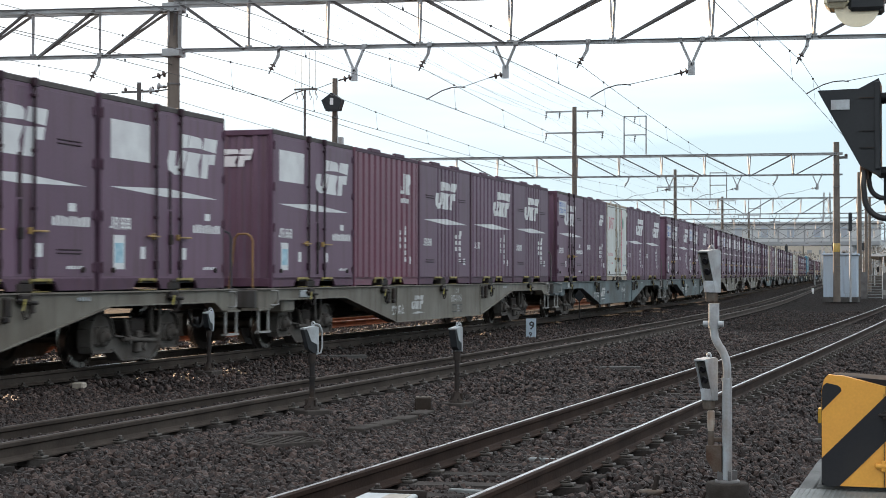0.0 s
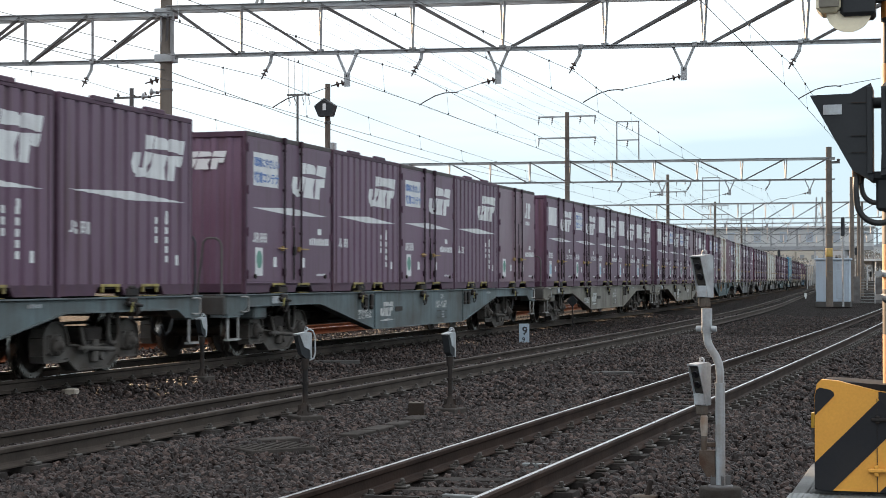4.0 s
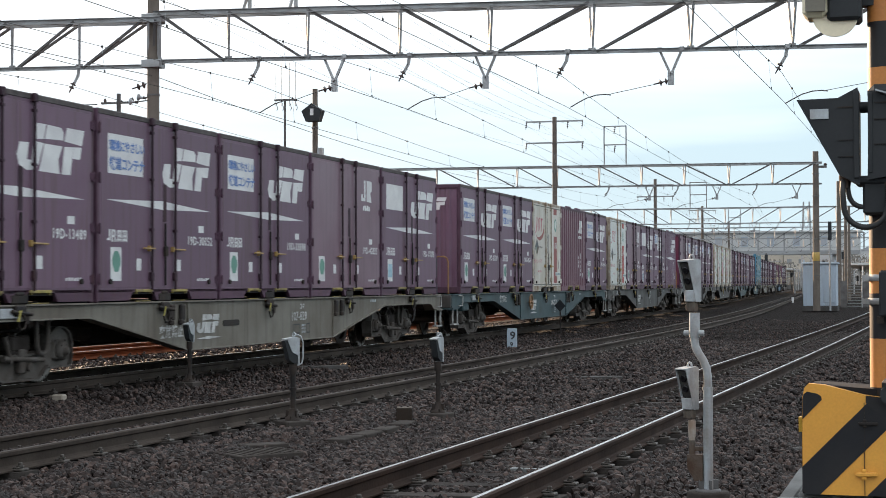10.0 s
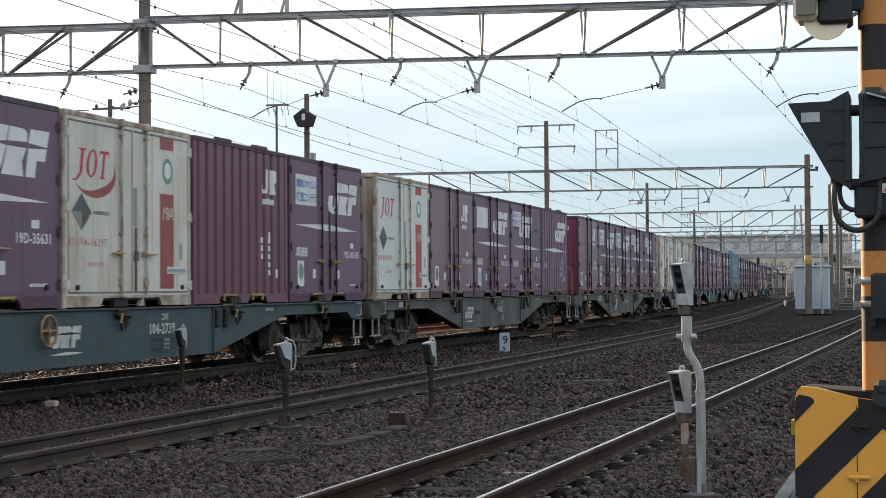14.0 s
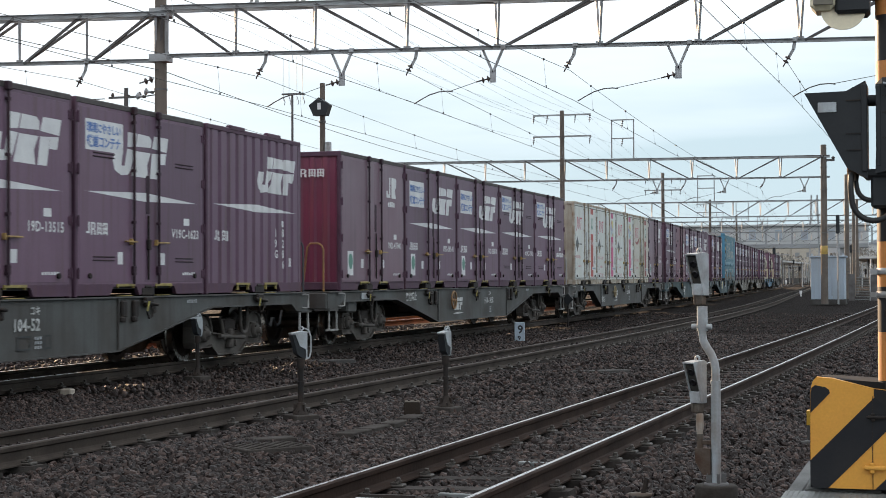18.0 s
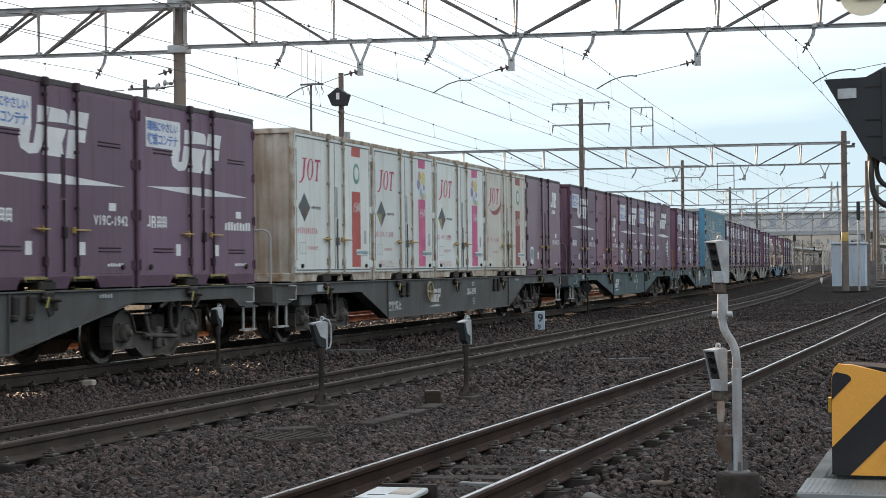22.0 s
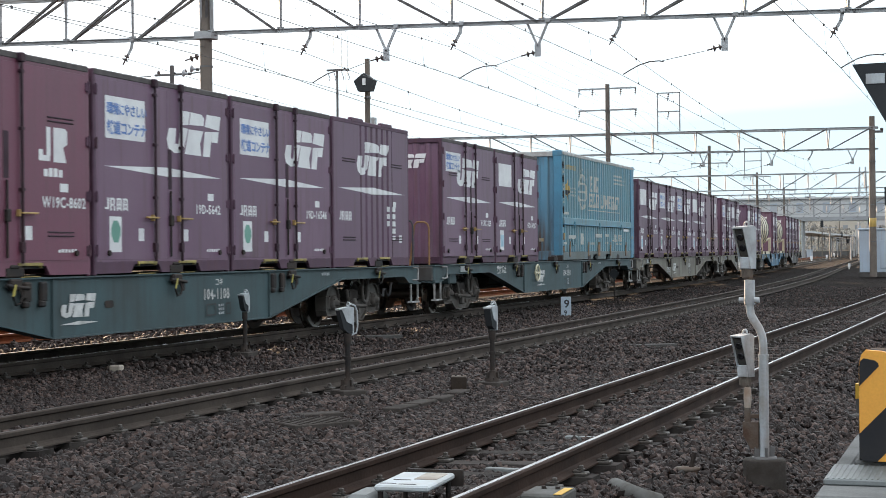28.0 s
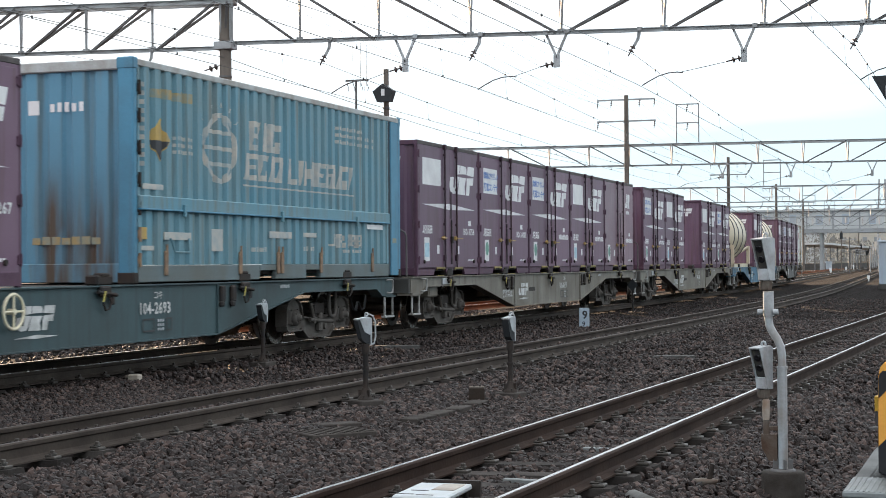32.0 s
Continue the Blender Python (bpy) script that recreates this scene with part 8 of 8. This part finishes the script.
part("pivot", Geo().rod((-0.17, -0.1, 2.31), (-0.09, -0.1, 2.31), 0.035, 10), BLACK_PAINT, t)
g = Geo()
g.box(-0.12, 0.05, -0.17, -0.02, 2.34, 2.445, 0, 0.04)
part("cap", g, BLACK_PAINT, t)
g = Geo()
g.box(-0.20, 0.10, -0.19, 0.02, 1.83, 1.89, 0, 0.02)
g.box(-0.15, 0.12, -0.18, 0.0, 1.655, 1.85, 0, 0.015)
part("mounting", g, BLACK_PAINT, t)
def hose(x0, x1, ztop, zlow, y, r):
    """A ribbed hose that hangs in a loop from x0 to x1."""
    cx, rx = (x0 + x1) / 2, (x1 - x0) / 2
    drop = rx * 1.05
    path = [Vector((x0, y + 0.05, ztop)), Vector((x0 - 0.005, y, (ztop + zlow + drop) / 2))]
    path += [Vector((cx - rx * math.cos(a), y, zlow + drop - drop * math.sin(a))) for a in [k * math.pi / 14 for k in range(15)]]
    path += [Vector((x1, y + 0.05, ztop))]
    fine = []
    for p, q in zip(path, path[1:]):
        n = max(1, round((q - p).length / 0.007))
        fine += [p.lerp(q, k / n) for k in range(n)]
    fine.append(path[-1])
    for _ in range(12):
        fine = [fine[0]] + [(fine[k - 1] + fine[k] * 2 + fine[k + 1]) / 4 for k in range(1, len(fine) - 1)] + [fine[-1]]
    g, n, rings, up = Geo(), 10, [], Vector((0, 1, 0))
    for k, p in enumerate(fine):
        d = (fine[min(k + 1, len(fine) - 1)] - fine[max(k - 1, 0)]).normalized()
        up = (up - d * up.dot(d)).normalized()
        e = d.cross(up)
        rr = r if k % 2 else r * 0.84
        rings += [p + (up * math.cos(j * 2 * math.pi / n) + e * math.sin(j * 2 * math.pi / n)) * rr for j in range(n)]
    g.add(rings, [(k * n + j, k * n + (j + 1) % n, (k + 1) * n + (j + 1) % n, (k + 1) * n + j) for k in range(len(fine) - 1) for j in range(n)], 0, True)
    return g


part("corrugated_hose", hose(-0.262, 0.0, 1.88, 1.575, -0.215, 0.020), RUBBER, t)
part("corrugated_hose", hose(-0.235, -0.06, 1.86, 1.70, -0.150, 0.017), RUBBER, t)
for x in (-0.262, 0.0):
    part("hose_collar", Geo().rod((x, -0.165, 1.82), (x, -0.165, 1.90), 0.028, 10), RUSTY, t)
for k in range(4):
    part("warning_sticker", Geo().prism([(0.02 + 0.045 * k, 1.805), (0.04 + 0.045 * k, 1.808), (0.065 + 0.045 * k, 1.852), (0.045 + 0.045 * k, 1.848)], "y", -0.205, -0.200), MARK_RED, t)
part("warning_plate", Geo().box(0.015, 0.21, -0.200, -0.19, 1.80, 1.855), MARK_WHITE, t)

# bell housing with a cream face and translucent skirt
t = thing("warning_bell", "cream-faced warning bell housing with a translucent half-round skirt", "bell", at=Matrix.Translation((PX, PY, 0)))
part("body", Geo().box(-0.33, -0.125, -0.20, 0.06, 2.82, 3.30, 0, 0.02), BLACK_PAINT, t)
face = part("face", Geo().box(-0.475, -0.325, -0.215, 0.05, 2.845, 3.30, 0, 0.03), CREAM, t)
part("face_panel", Geo().box(-0.455, -0.335, -0.224, -0.214, 2.872, 3.28, 0, 0.02), BELL_FACE, face, "brown-grey door panel with its shade painted in")
part("label", Geo().box(-0.42, -0.365, -0.230, -0.224, 3.02, 3.07), MARK_WHITE, face)
part("latch", Geo().box(-0.485, -0.44, -0.232, -0.216, 2.995, 3.02), RUSTY, face)
part("latch", Geo().box(-0.335, -0.27, -0.228, -0.20, 2.965, 2.99), LAMP_GREY, face)
# opaque material: light glowing through the skirt is painted as paler cream
skirt_mat = surface("backlit_cream", (0.84, 0.74, 0.54), 0.35, grain=4, amount=0.3, bump=0.0)
g = Geo()
ring = [(-0.280 + 0.135 * math.cos(a), 2.855 + 0.13 * math.sin(a)) for a in [math.pi + i * math.pi / 18 for i in range(19)]]
g.prism(ring, "y", -0.16, -0.145)
part("skirt", g, skirt_mat, t)
part("arm", Geo().box(-0.14, 0.0, -0.08, 0.02, 2.92, 3.0), BLACK_PAINT, t)

# gate machine: yellow and black striped box
GX0, GX1, GY0, GY1 = -0.765, -0.02, 10.28, 10.78
t = thing("gate_machine", "crossing gate machine box in slanting yellow and black stripes", "gate machine")
g = Geo()
g.prism([(GX0, -0.065), (GX1, -0.065), (GX1, 0.555), (GX0 + 0.40, 0.583), (GX0 + 0.13, 0.598), (GX0 + 0.05, 0.598), (GX0 + 0.018, 0.572), (GX0, 0.52)], "y", GY0 + 0.06, GY1)
part("body", g, MATT_BLACK, t)
front = Geo()
outline = [(GX0 + 0.006, -0.04), (GX0 + 0.03, -0.062), (GX1, -0.062), (GX1, 0.50), (GX0 + 0.383, 0.545), (GX0 + 0.14, 0.605), (GX0 + 0.045, 0.612), (GX0 + 0.02, 0.585), (GX0 + 0.006, 0.52)]
front.prism(outline, "y", GY0, GY0 + 0.06)
part("front_door", front, YELLOW_BOX, t)


def slanted(lo, hi, k):
    """The part of the front between two slanting lines x - k z = lo and hi."""
    poly = [(x - k * zz, zz, x) for x, zz in outline]
    for lim, keep in ((lo, 1), (hi, -1)):
        out = []
        for i, p in enumerate(poly):
            q = poly[(i + 1) % len(poly)]
            a, b = (p[0] - lim) * keep, (q[0] - lim) * keep
            if a >= 0:
                out.append(p)
            if (a >= 0) != (b >= 0):
                s = a / (a - b)
                out.append(tuple(p[k] + s * (q[k] - p[k]) for k in range(3)))
        poly = out
    return [(p[2], p[1]) for p in poly]


for lo, hi in ((-0.862, -0.594), (-0.318, -0.06)):
    poly = slanted(lo, hi, 0.98)
    if len(poly) > 2:
        part("black_stripe", Geo().add([(x, GY0 - 0.004, zz) for x, zz in poly], [tuple(range(len(poly)))]), BLACK_STRIPE, t)
part("black_stripe", Geo().add([(x, GY0 - 0.004, zz) for x, zz in ((GX0 + 0.008, 0.393), (GX0 + 0.124, 0.515), (GX0 + 0.120, 0.535), (GX0 + 0.10, 0.550), (GX0 + 0.035, 0.563), (GX0 + 0.015, 0.545), (GX0 + 0.008, 0.515))],
                               [tuple(range(7))]), BLACK_STRIPE, t)
part("black_panel", Geo().add([(x, GY0 - 0.006, zz) for x, zz in ((GX0 + 0.383, 0.50), (GX1, 0.16), (GX1, 0.50), (GX0 + 0.383, 0.545))], [(0, 1, 2, 3)]), BLACK_STRIPE, t)
part("latch", Geo().box(GX0 + 0.32, GX0 + 0.45, GY0 - 0.035, GY0, 0.055, 0.082, 0, 0.008), YELLOW_BOX, t)
part("latch_post", Geo().box(GX0 + 0.355, GX0 + 0.385, GY0 - 0.03, GY0, 0.035, 0.10, 0, 0.006), YELLOW_BOX, t)
part("latch", Geo().box(GX0 + 0.34, GX0 + 0.455, GY0 - 0.035, GY0 - 0.006, 0.365, 0.385, 0, 0.006), BLACK_IRON, t)
part("latch_post", Geo().box(GX0 + 0.365, GX0 + 0.39, GY0 - 0.03, GY0 - 0.006, 0.35, 0.40, 0, 0.006), BLACK_IRON, t)
part("door_seam", Geo().box(GX0 + 0.372, GX0 + 0.376, GY0 - 0.008, GY0 + 0.01, -0.06, 0.50), BLACK_IRON, t)
part("side_tab", Geo().box(GX0 - 0.035, GX0, GY0 + 0.25, GY0 + 0.35, 0.295, 0.385), MARK_YELLOW, t)
part("side_tab_foot", Geo().box(GX0 - 0.033, GX0, GY0 + 0.25, GY0 + 0.35, 0.21, 0.293), STEEL_DARK, t)
part("gate_hub", Geo().rod((GX0 + 0.53, GY0 - 0.12, 0.56), (GX0 + 0.53, GY0 + 0.10, 0.56), 0.06, 16), BLACK_PAINT, t)
part("gate_arm_root", Geo().box(GX0 + 0.48, GX1 + 0.1, GY0 - 0.13, GY0 - 0.02, 0.56, 0.66, 0, 0.03), BLACK_PAINT, t)
# kerb and cover plates by the gate machine
t = thing("crossing_kerb", "concrete kerb slabs at the edge of the level crossing", "kerb", kind="structure")
for k in range(4):
    part("kerb_slab", Geo().box(-0.93, 1.6, 7.86 + 0.45 * k, 8.30 + 0.45 * k, -0.52, -0.130 + 0.004 * (k % 2), c=0.015), KERB, t)
part("kerb_bed", Geo().box(-0.90, 1.6, 9.66, 10.36, -0.52, -0.135, c=0.01), KERB, t)
part("machine_base", Geo().box(-0.80, 1.2, 10.37, 10.95, -0.52, -0.068, c=0.015), KERB, t)
part("kerb_edge", Geo().box(-0.92, -0.81, 10.37, 12.1, -0.52, -0.10, c=0.015), KERB, t)
part("crossing_deck_edge", Geo().box(-0.6, 3.0, 5.0, 7.85, -0.52, -0.13, c=0.02), KERB, t)
t = thing("ribbed_cover", "ribbed grey metal cover plate on the crossing kerb", "cover", at=Matrix.Translation((-0.15, 10.01, -0.130)))
part("plate", Geo().box(-0.77, 0.75, -0.34, 0.33, 0.0, 0.038, c=0.008), GREEN_GREY, t)
for k in range(48):
    part("rib", Geo().box(-0.75 + 0.031 * k, -0.738 + 0.031 * k, -0.33, 0.32, 0.038, 0.041), GREEN_GREY, t)


# ------------------------------------------------------------ far end of the yard
# equipment hut
t = thing("equipment_hut", "small white panelled equipment hut beside the track", "hut", at=Matrix.Translation((-5.55, 88.9, -0.1)))
part("body", Geo().box(-0.85, 0.85, -0.9, 0.9, 0.12, 2.30, c=0.02), HUT, t)
part("roof", Geo().box(-0.92, 0.92, -0.98, 0.98, 2.30, 2.40, c=0.02), HUT, t)
for x in (-0.28, 0.28):
    part("panel_joint", Geo().box(x - 0.015, x + 0.015, -0.915, -0.9, 0.15, 2.28), FAR_GREY, t)
part("door", Geo().box(0.18, 0.72, -0.925, -0.9, 0.3, 1.75, c=0.01), HUT, t)
part("plinth", Geo().box(-0.9, 0.9, -0.95, 0.95, -0.15, 0.12), CONCRETE, t)
for x in (-0.8, 0.0, 0.8):
    part("roof_stud", Geo().box(x - 0.04, x + 0.04, -0.9, -0.8, 2.40, 2.52), HUT, t)
# signal post before the hut and poles beyond it
t = thing("signal_post", "slim grey post with lattice head and small signal", "post", at=Matrix.Translation((-4.9, 86.0, -0.2)))
part("post", Geo().rod((0, 0, 0), (0, 0, 3.6), 0.05, 8), STEEL, t)
for k in range(5):
    part("rung", Geo().box(-0.10, 0.10, -0.03, 0.03, 2.5 + 0.2 * k, 2.54 + 0.2 * k), LAMP_GREY, t)
part("lamp", Geo().box(-0.09, 0.09, -0.12, 0.05, 3.6, 4.55, c=0.03), BLACK_PAINT, t)
pole("line_pole", "brown-grey concrete line pole beyond the hut", -5.49, 106.0, -0.2, 7.6, 0.135)
pole("line_pole", "brown-grey concrete line pole beyond the hut", -5.75, 120.0, -0.2, 7.0, 0.11)
pole("line_pole", "brown-grey concrete line pole beyond the hut", -6.25, 136.0, -0.2, 7.4, 0.12)
t = thing("cabin_steps", "grey steel steps and dark panel fence beside the hut", "steps", at=Matrix.Translation((-4.26, 98.0, -0.2)))
for k in range(9):
    part("step", Geo().box(-0.35, 0.45, -0.2 + 0.18 * k, 0.05 + 0.18 * k, 0.05 + 0.16 * k, 0.09 + 0.16 * k), GREEN_GREY, t)
part("side_panel", Geo().box(-0.75, -0.38, 0.0, 0.06, 0.0, 1.55), STEEL_DARK, t)
part("side_panel", Geo().box(0.5, 1.0, 0.0, 0.06, 0.0, 1.5), STEEL_DARK, t)
part("handrail", Geo().tube([(0.47, -0.2, 0), (0.47, -0.2, 1.1), (0.47, 1.3, 2.4), (0.47, 1.5, 2.4)], 0.03, 6), STEEL, t)

# station footbridge across the yard
BY = 275.0
t = thing("station_footbridge", "long pale grey covered footbridge with windows across the tracks", "footbridge", at=Matrix.Translation((-24.0, BY, 0)))
END = 13.1
part("deck", Geo().box(-46, END, -2.2, 2.2, 5.85, 6.5), BRIDGE_DARK, t)
part("wall", Geo().box(-46, END, -2.15, -2.0, 6.5, 9.4), BRIDGE, t)
part("wall", Geo().box(-46, END, 2.0, 2.15, 6.5, 9.4), BRIDGE, t)
part("roof", Geo().box(-46.4, END + 0.4, -2.6, 2.6, 9.4, 9.75, c=0.05), BRIDGE, t)
part("end_wall", Geo().box(END - 0.15, END, -2.0, 2.0, 6.5, 9.4), BRIDGE, t)
for k in range(15):
    x = -43 + 4.2 * k
    w = part("window", Geo().box(x - 0.55, x + 0.55, -2.20, -2.15, 7.2, 8.8), HUT, t)
    part("pane", Geo().box(x - 0.42, x + 0.42, -2.215, -2.20, 7.35, 8.65), FAR_GREY, w)
for k in range(16):
    x = -45 + 4.2 * k
    part("wall_post", Geo().box(x - 0.12, x + 0.12, -2.19, -2.152, 6.4, 9.4), BRIDGE_DARK, t)
    if k < 15:
        part("wall_brace", bar_geo(Geo(), (x, -2.17, 6.6), (x + 4.2, -2.17, 9.2), 0.03, 0.10), BRIDGE_DARK, t)
for x in (-38.0, -21.5, -5.0, 9.0, 18.6):
    part("pier", Geo().box(x - 0.22, x + 0.22, -1.6, 1.6, -0.3, 5.85), BRIDGE_DARK, t)
# platforms and low roofs beyond
for x0, x1, y0, y1 in ((-12.0, -6.0, 290.0, 460.0), (-36.0, -29.0, 300.0, 460.0)):
    t = thing("platform", "long concrete station platform", "platform", kind="structure")
    part("slab", Geo().box(x0 - 3, x1 - 3, y0, y1, -0.4, 0.85), CONCRETE, t)
    roof = thing("platform_roof", "pale flat platform roof on posts", "roof", "platform roofs")
    part("roof", Geo().box(x0 - 3.4, x1 - 2.6, y0 + 5, y1, 4.3, 4.65), BRIDGE, roof)
    for k in range(10):
        part("post", Geo().box((x0 + x1) / 2 - 3.1, (x0 + x1) / 2 - 2.9, y0 + 8 + 15 * k, y0 + 8.2 + 15 * k, 0.85, 4.3), BRIDGE_DARK, roof)
# lattice tower and far houses
t = thing("lattice_tower", "distant grey lattice tower", "tower", at=Matrix.Translation((-29.6, 420.0, 0)))
for sx in (-1, 1):
    for sy in (-1, 1):
        part("leg", bar_geo(Geo(), (sx * 1.4, sy * 1.4, 0), (sx * 0.7, sy * 0.7, 21.5), 0.2, 0.2), STEEL, t)
for k in range(9):
    z0, z1 = 2.3 * k, 2.3 * (k + 1)
    w0, w1 = 1.4 - 0.033 * z0, 1.4 - 0.033 * z1
    g = Geo()
    bar_geo(g, (-w0, -w0, z0), (w1, -w1, z1), 0.12, 0.12)
    bar_geo(g, (w0, -w0, z0), (-w1, -w1, z1), 0.12, 0.12)
    part("brace", g, STEEL, t)
rng = random.Random(5)
for k in range(26):
    x = -230 + 11.6 * k
    y = 600 + rng.uniform(0, 60)
    w, h = rng.uniform(10.6, 11.5), rng.uniform(11.0, 14.0)
    mat = (FAR_WARM, FAR_GREY, FAR_PALE, FAR_WARM)[k % 4]
    t = thing("far_building", ("sunlit cream" if mat is FAR_WARM else "pale grey") + " low building far beyond the station", "building", "far buildings", at=Matrix.Translation((x, y, -0.3)))
    part("wall_block", Geo().box(-w / 2, w / 2, -5, 5, 0, h), mat, t)
    part("roof", Geo().prism([(-w / 2 - 0.4, h), (w / 2 + 0.4, h), (0, h + 1.2)], "y", -5.4, 5.4), FAR_GREY, t)
    for i in range(int(w / 4.0)):
        for j in range(int(h / 4.0)):
            u = -w / 2 + 2.0 + 4.0 * i
            part("window", Geo().box(u - 0.8, u + 0.8, -5.05, -5.0, 1.2 + 3.6 * j, 2.8 + 3.6 * j), FAR_DIM, t)
# bare trees and scrub beyond the platforms, distance haze painted in as a paler colour
g = Geo()
for k in range(34000):
    x, y = rng.uniform(-190, 70), rng.uniform(470, 560)
    top = 7.5 + 2.0 * math.sin(x * 0.21) + 1.3 * math.sin(x * 0.57 + 1)
    h = top * rng.random() ** 0.8
    s = rng.uniform(0.15, 0.42)
    v = [(x + rng.uniform(-s, s), y + rng.uniform(-s, s), h + rng.uniform(-s, s) * 1.4) for _ in range(4)]
    g.add(v, [(0, 1, 2), (0, 2, 3), (0, 3, 1), (1, 3, 2)])
tagged(part("far_trees", g, LEAF), "grey-brown line of distant bare trees beyond the yard, haze painted into their colour", "trees", kind="stuff")
# white marker posts along the far tracks
for x, y, r in ((-9.55, 121.3, 0.8), (-19.1, 190.0, 1.3), (-22.0, 240.0, 1.2), (-26.2, 300.0, 1.4)):
    t = thing("white_marker", "small white marker post beside the track", "marker", "white markers", at=Matrix.Translation((x, y, -0.3)))
    part("post", Geo().box(-0.06 * r, 0.06 * r, -0.05, 0.05, 0, 0.42 * r), MARK_WHITE, t)
    part("board", Geo().box(-0.11 * r, 0.11 * r, -0.07, -0.05, 0.30 * r, 0.62 * r), MARK_WHITE, t)

# slim poles, small signals and lit posts between the bridge and the platforms
rng = random.Random(9)
for k in range(60):
    y = rng.uniform(200, 430)
    x = train_line(y) + rng.uniform(-4, 22) - 2
    if min(abs(x - f(y)) for f in (train_line, middle_line, near_line, outer_line)) < 1.6:
        x += 2.2
    h = rng.uniform(2.8, 6.2)
    t = thing("yard_post", "slim distant post in the station yard", "post", "yard posts", at=Matrix.Translation((x, y, -0.25)))
    part("shaft", Geo().rod((0, 0, 0), (0, 0, h), 0.09, 8, 0, 0.07), (POLE, STEEL_DARK, STEEL)[k % 3], t)
    if k % 3 == 0:
        part("signal_head", Geo().box(-0.22, 0.22, -0.2, 0.1, h - 1.2, h - 0.2, c=0.04), BLACK_PAINT, t)
    elif k % 3 == 1:
        part("arm", Geo().box(-0.9, 0.9, -0.05, 0.05, h - 0.3, h - 0.18), STEEL, t)
for k in range(9):
    y = rng.uniform(230, 400)
    x = train_line(y) + (-6.5, 6.2, 9.5)[k % 3] + rng.uniform(-0.6, 0.6)
    t = thing("relay_cabinet", "small pale relay cabinet in the distant yard", "cabinet", "relay cabinets", at=Matrix.Translation((x, y, -0.3)))
    part("body", Geo().box(-0.5, 0.5, -0.4, 0.4, 0, 1.5, c=0.03), (FAR_WARM, HUT)[k % 2], t)
    part("lid", Geo().box(-0.56, 0.56, -0.46, 0.46, 1.5, 1.58), FAR_GREY, t)


# ------------------------------------------------------------ what moves
KNOTS = [2.0 * k for k in range(17)]
GONE = [0.00, 21.48, 41.48, 59.74, 75.95, 90.26, 103.25, 115.51, 127.35, 139.12, 150.92, 162.60, 174.17, 185.81, 197.35, 208.75, 220.05]          # metres travelled towards the camera
FIRST = 23.91          # where the second wagon's load begins at the start


def travelled(t):
    """A natural cubic spline through the knots."""
    n, h = len(KNOTS), 2.0
    if not _spline:
        a, b = np.zeros((n, n)), np.zeros(n)
        a[0, 0] = a[-1, -1] = 1
        for i in range(1, n - 1):
            a[i, i - 1], a[i, i], a[i, i + 1] = h, 4 * h, h
            b[i] = 6 * ((GONE[i + 1] - GONE[i]) / h - (GONE[i] - GONE[i - 1]) / h)
        _spline.extend(np.linalg.solve(a, b))
    i = min(max(int(t / h), 0), n - 2)
    d, m = t - KNOTS[i], _spline
    return GONE[i] + d * ((GONE[i + 1] - GONE[i]) / h - h * (2 * m[i] + m[i + 1]) / 6) + d * d * m[i] / 2 + d ** 3 * (m[i + 1] - m[i]) / (6 * h)


_spline = []


def wagon_pose(n, t):
    """Each wagon rides with its two bogies on the line."""
    y = FIRST + PITCH * (n - 1) + 9.3875 - travelled(t)
    a, b = y - 7.1, y + 7.1
    p, q = Vector((train_line(a), a, 0)), Vector((train_line(b), b, 0))
    d = q - p
    return Matrix.Translation((p + q) / 2) @ Matrix.Rotation(-math.atan2(d.x, d.y), 4, "Z")


def motions():
    times = [0.5 * k for k in range(65)]
    for ob, n, y, z in TRAIN:
        off = Matrix.Translation((0, y, z))
        walk(ob, [(t, wagon_pose(n, t) @ off) for t in times])
    steps, f = [0], 0
    while f < 960:
        v = (travelled(min(32.0, (f + 1) / FPS)) - travelled(f / FPS)) * FPS
        f = min(960, f + max(1, int(math.radians(80) * WHEEL_R / max(v, 1.0) * FPS)))
        steps.append(f)
    for ws in WHEELSETS:
        base = ws.matrix_basis.copy()
        walk(ws, [(k / FPS, base @ Matrix.Rotation(travelled(k / FPS) / WHEEL_R, 4, "X")) for k in steps])


motions()
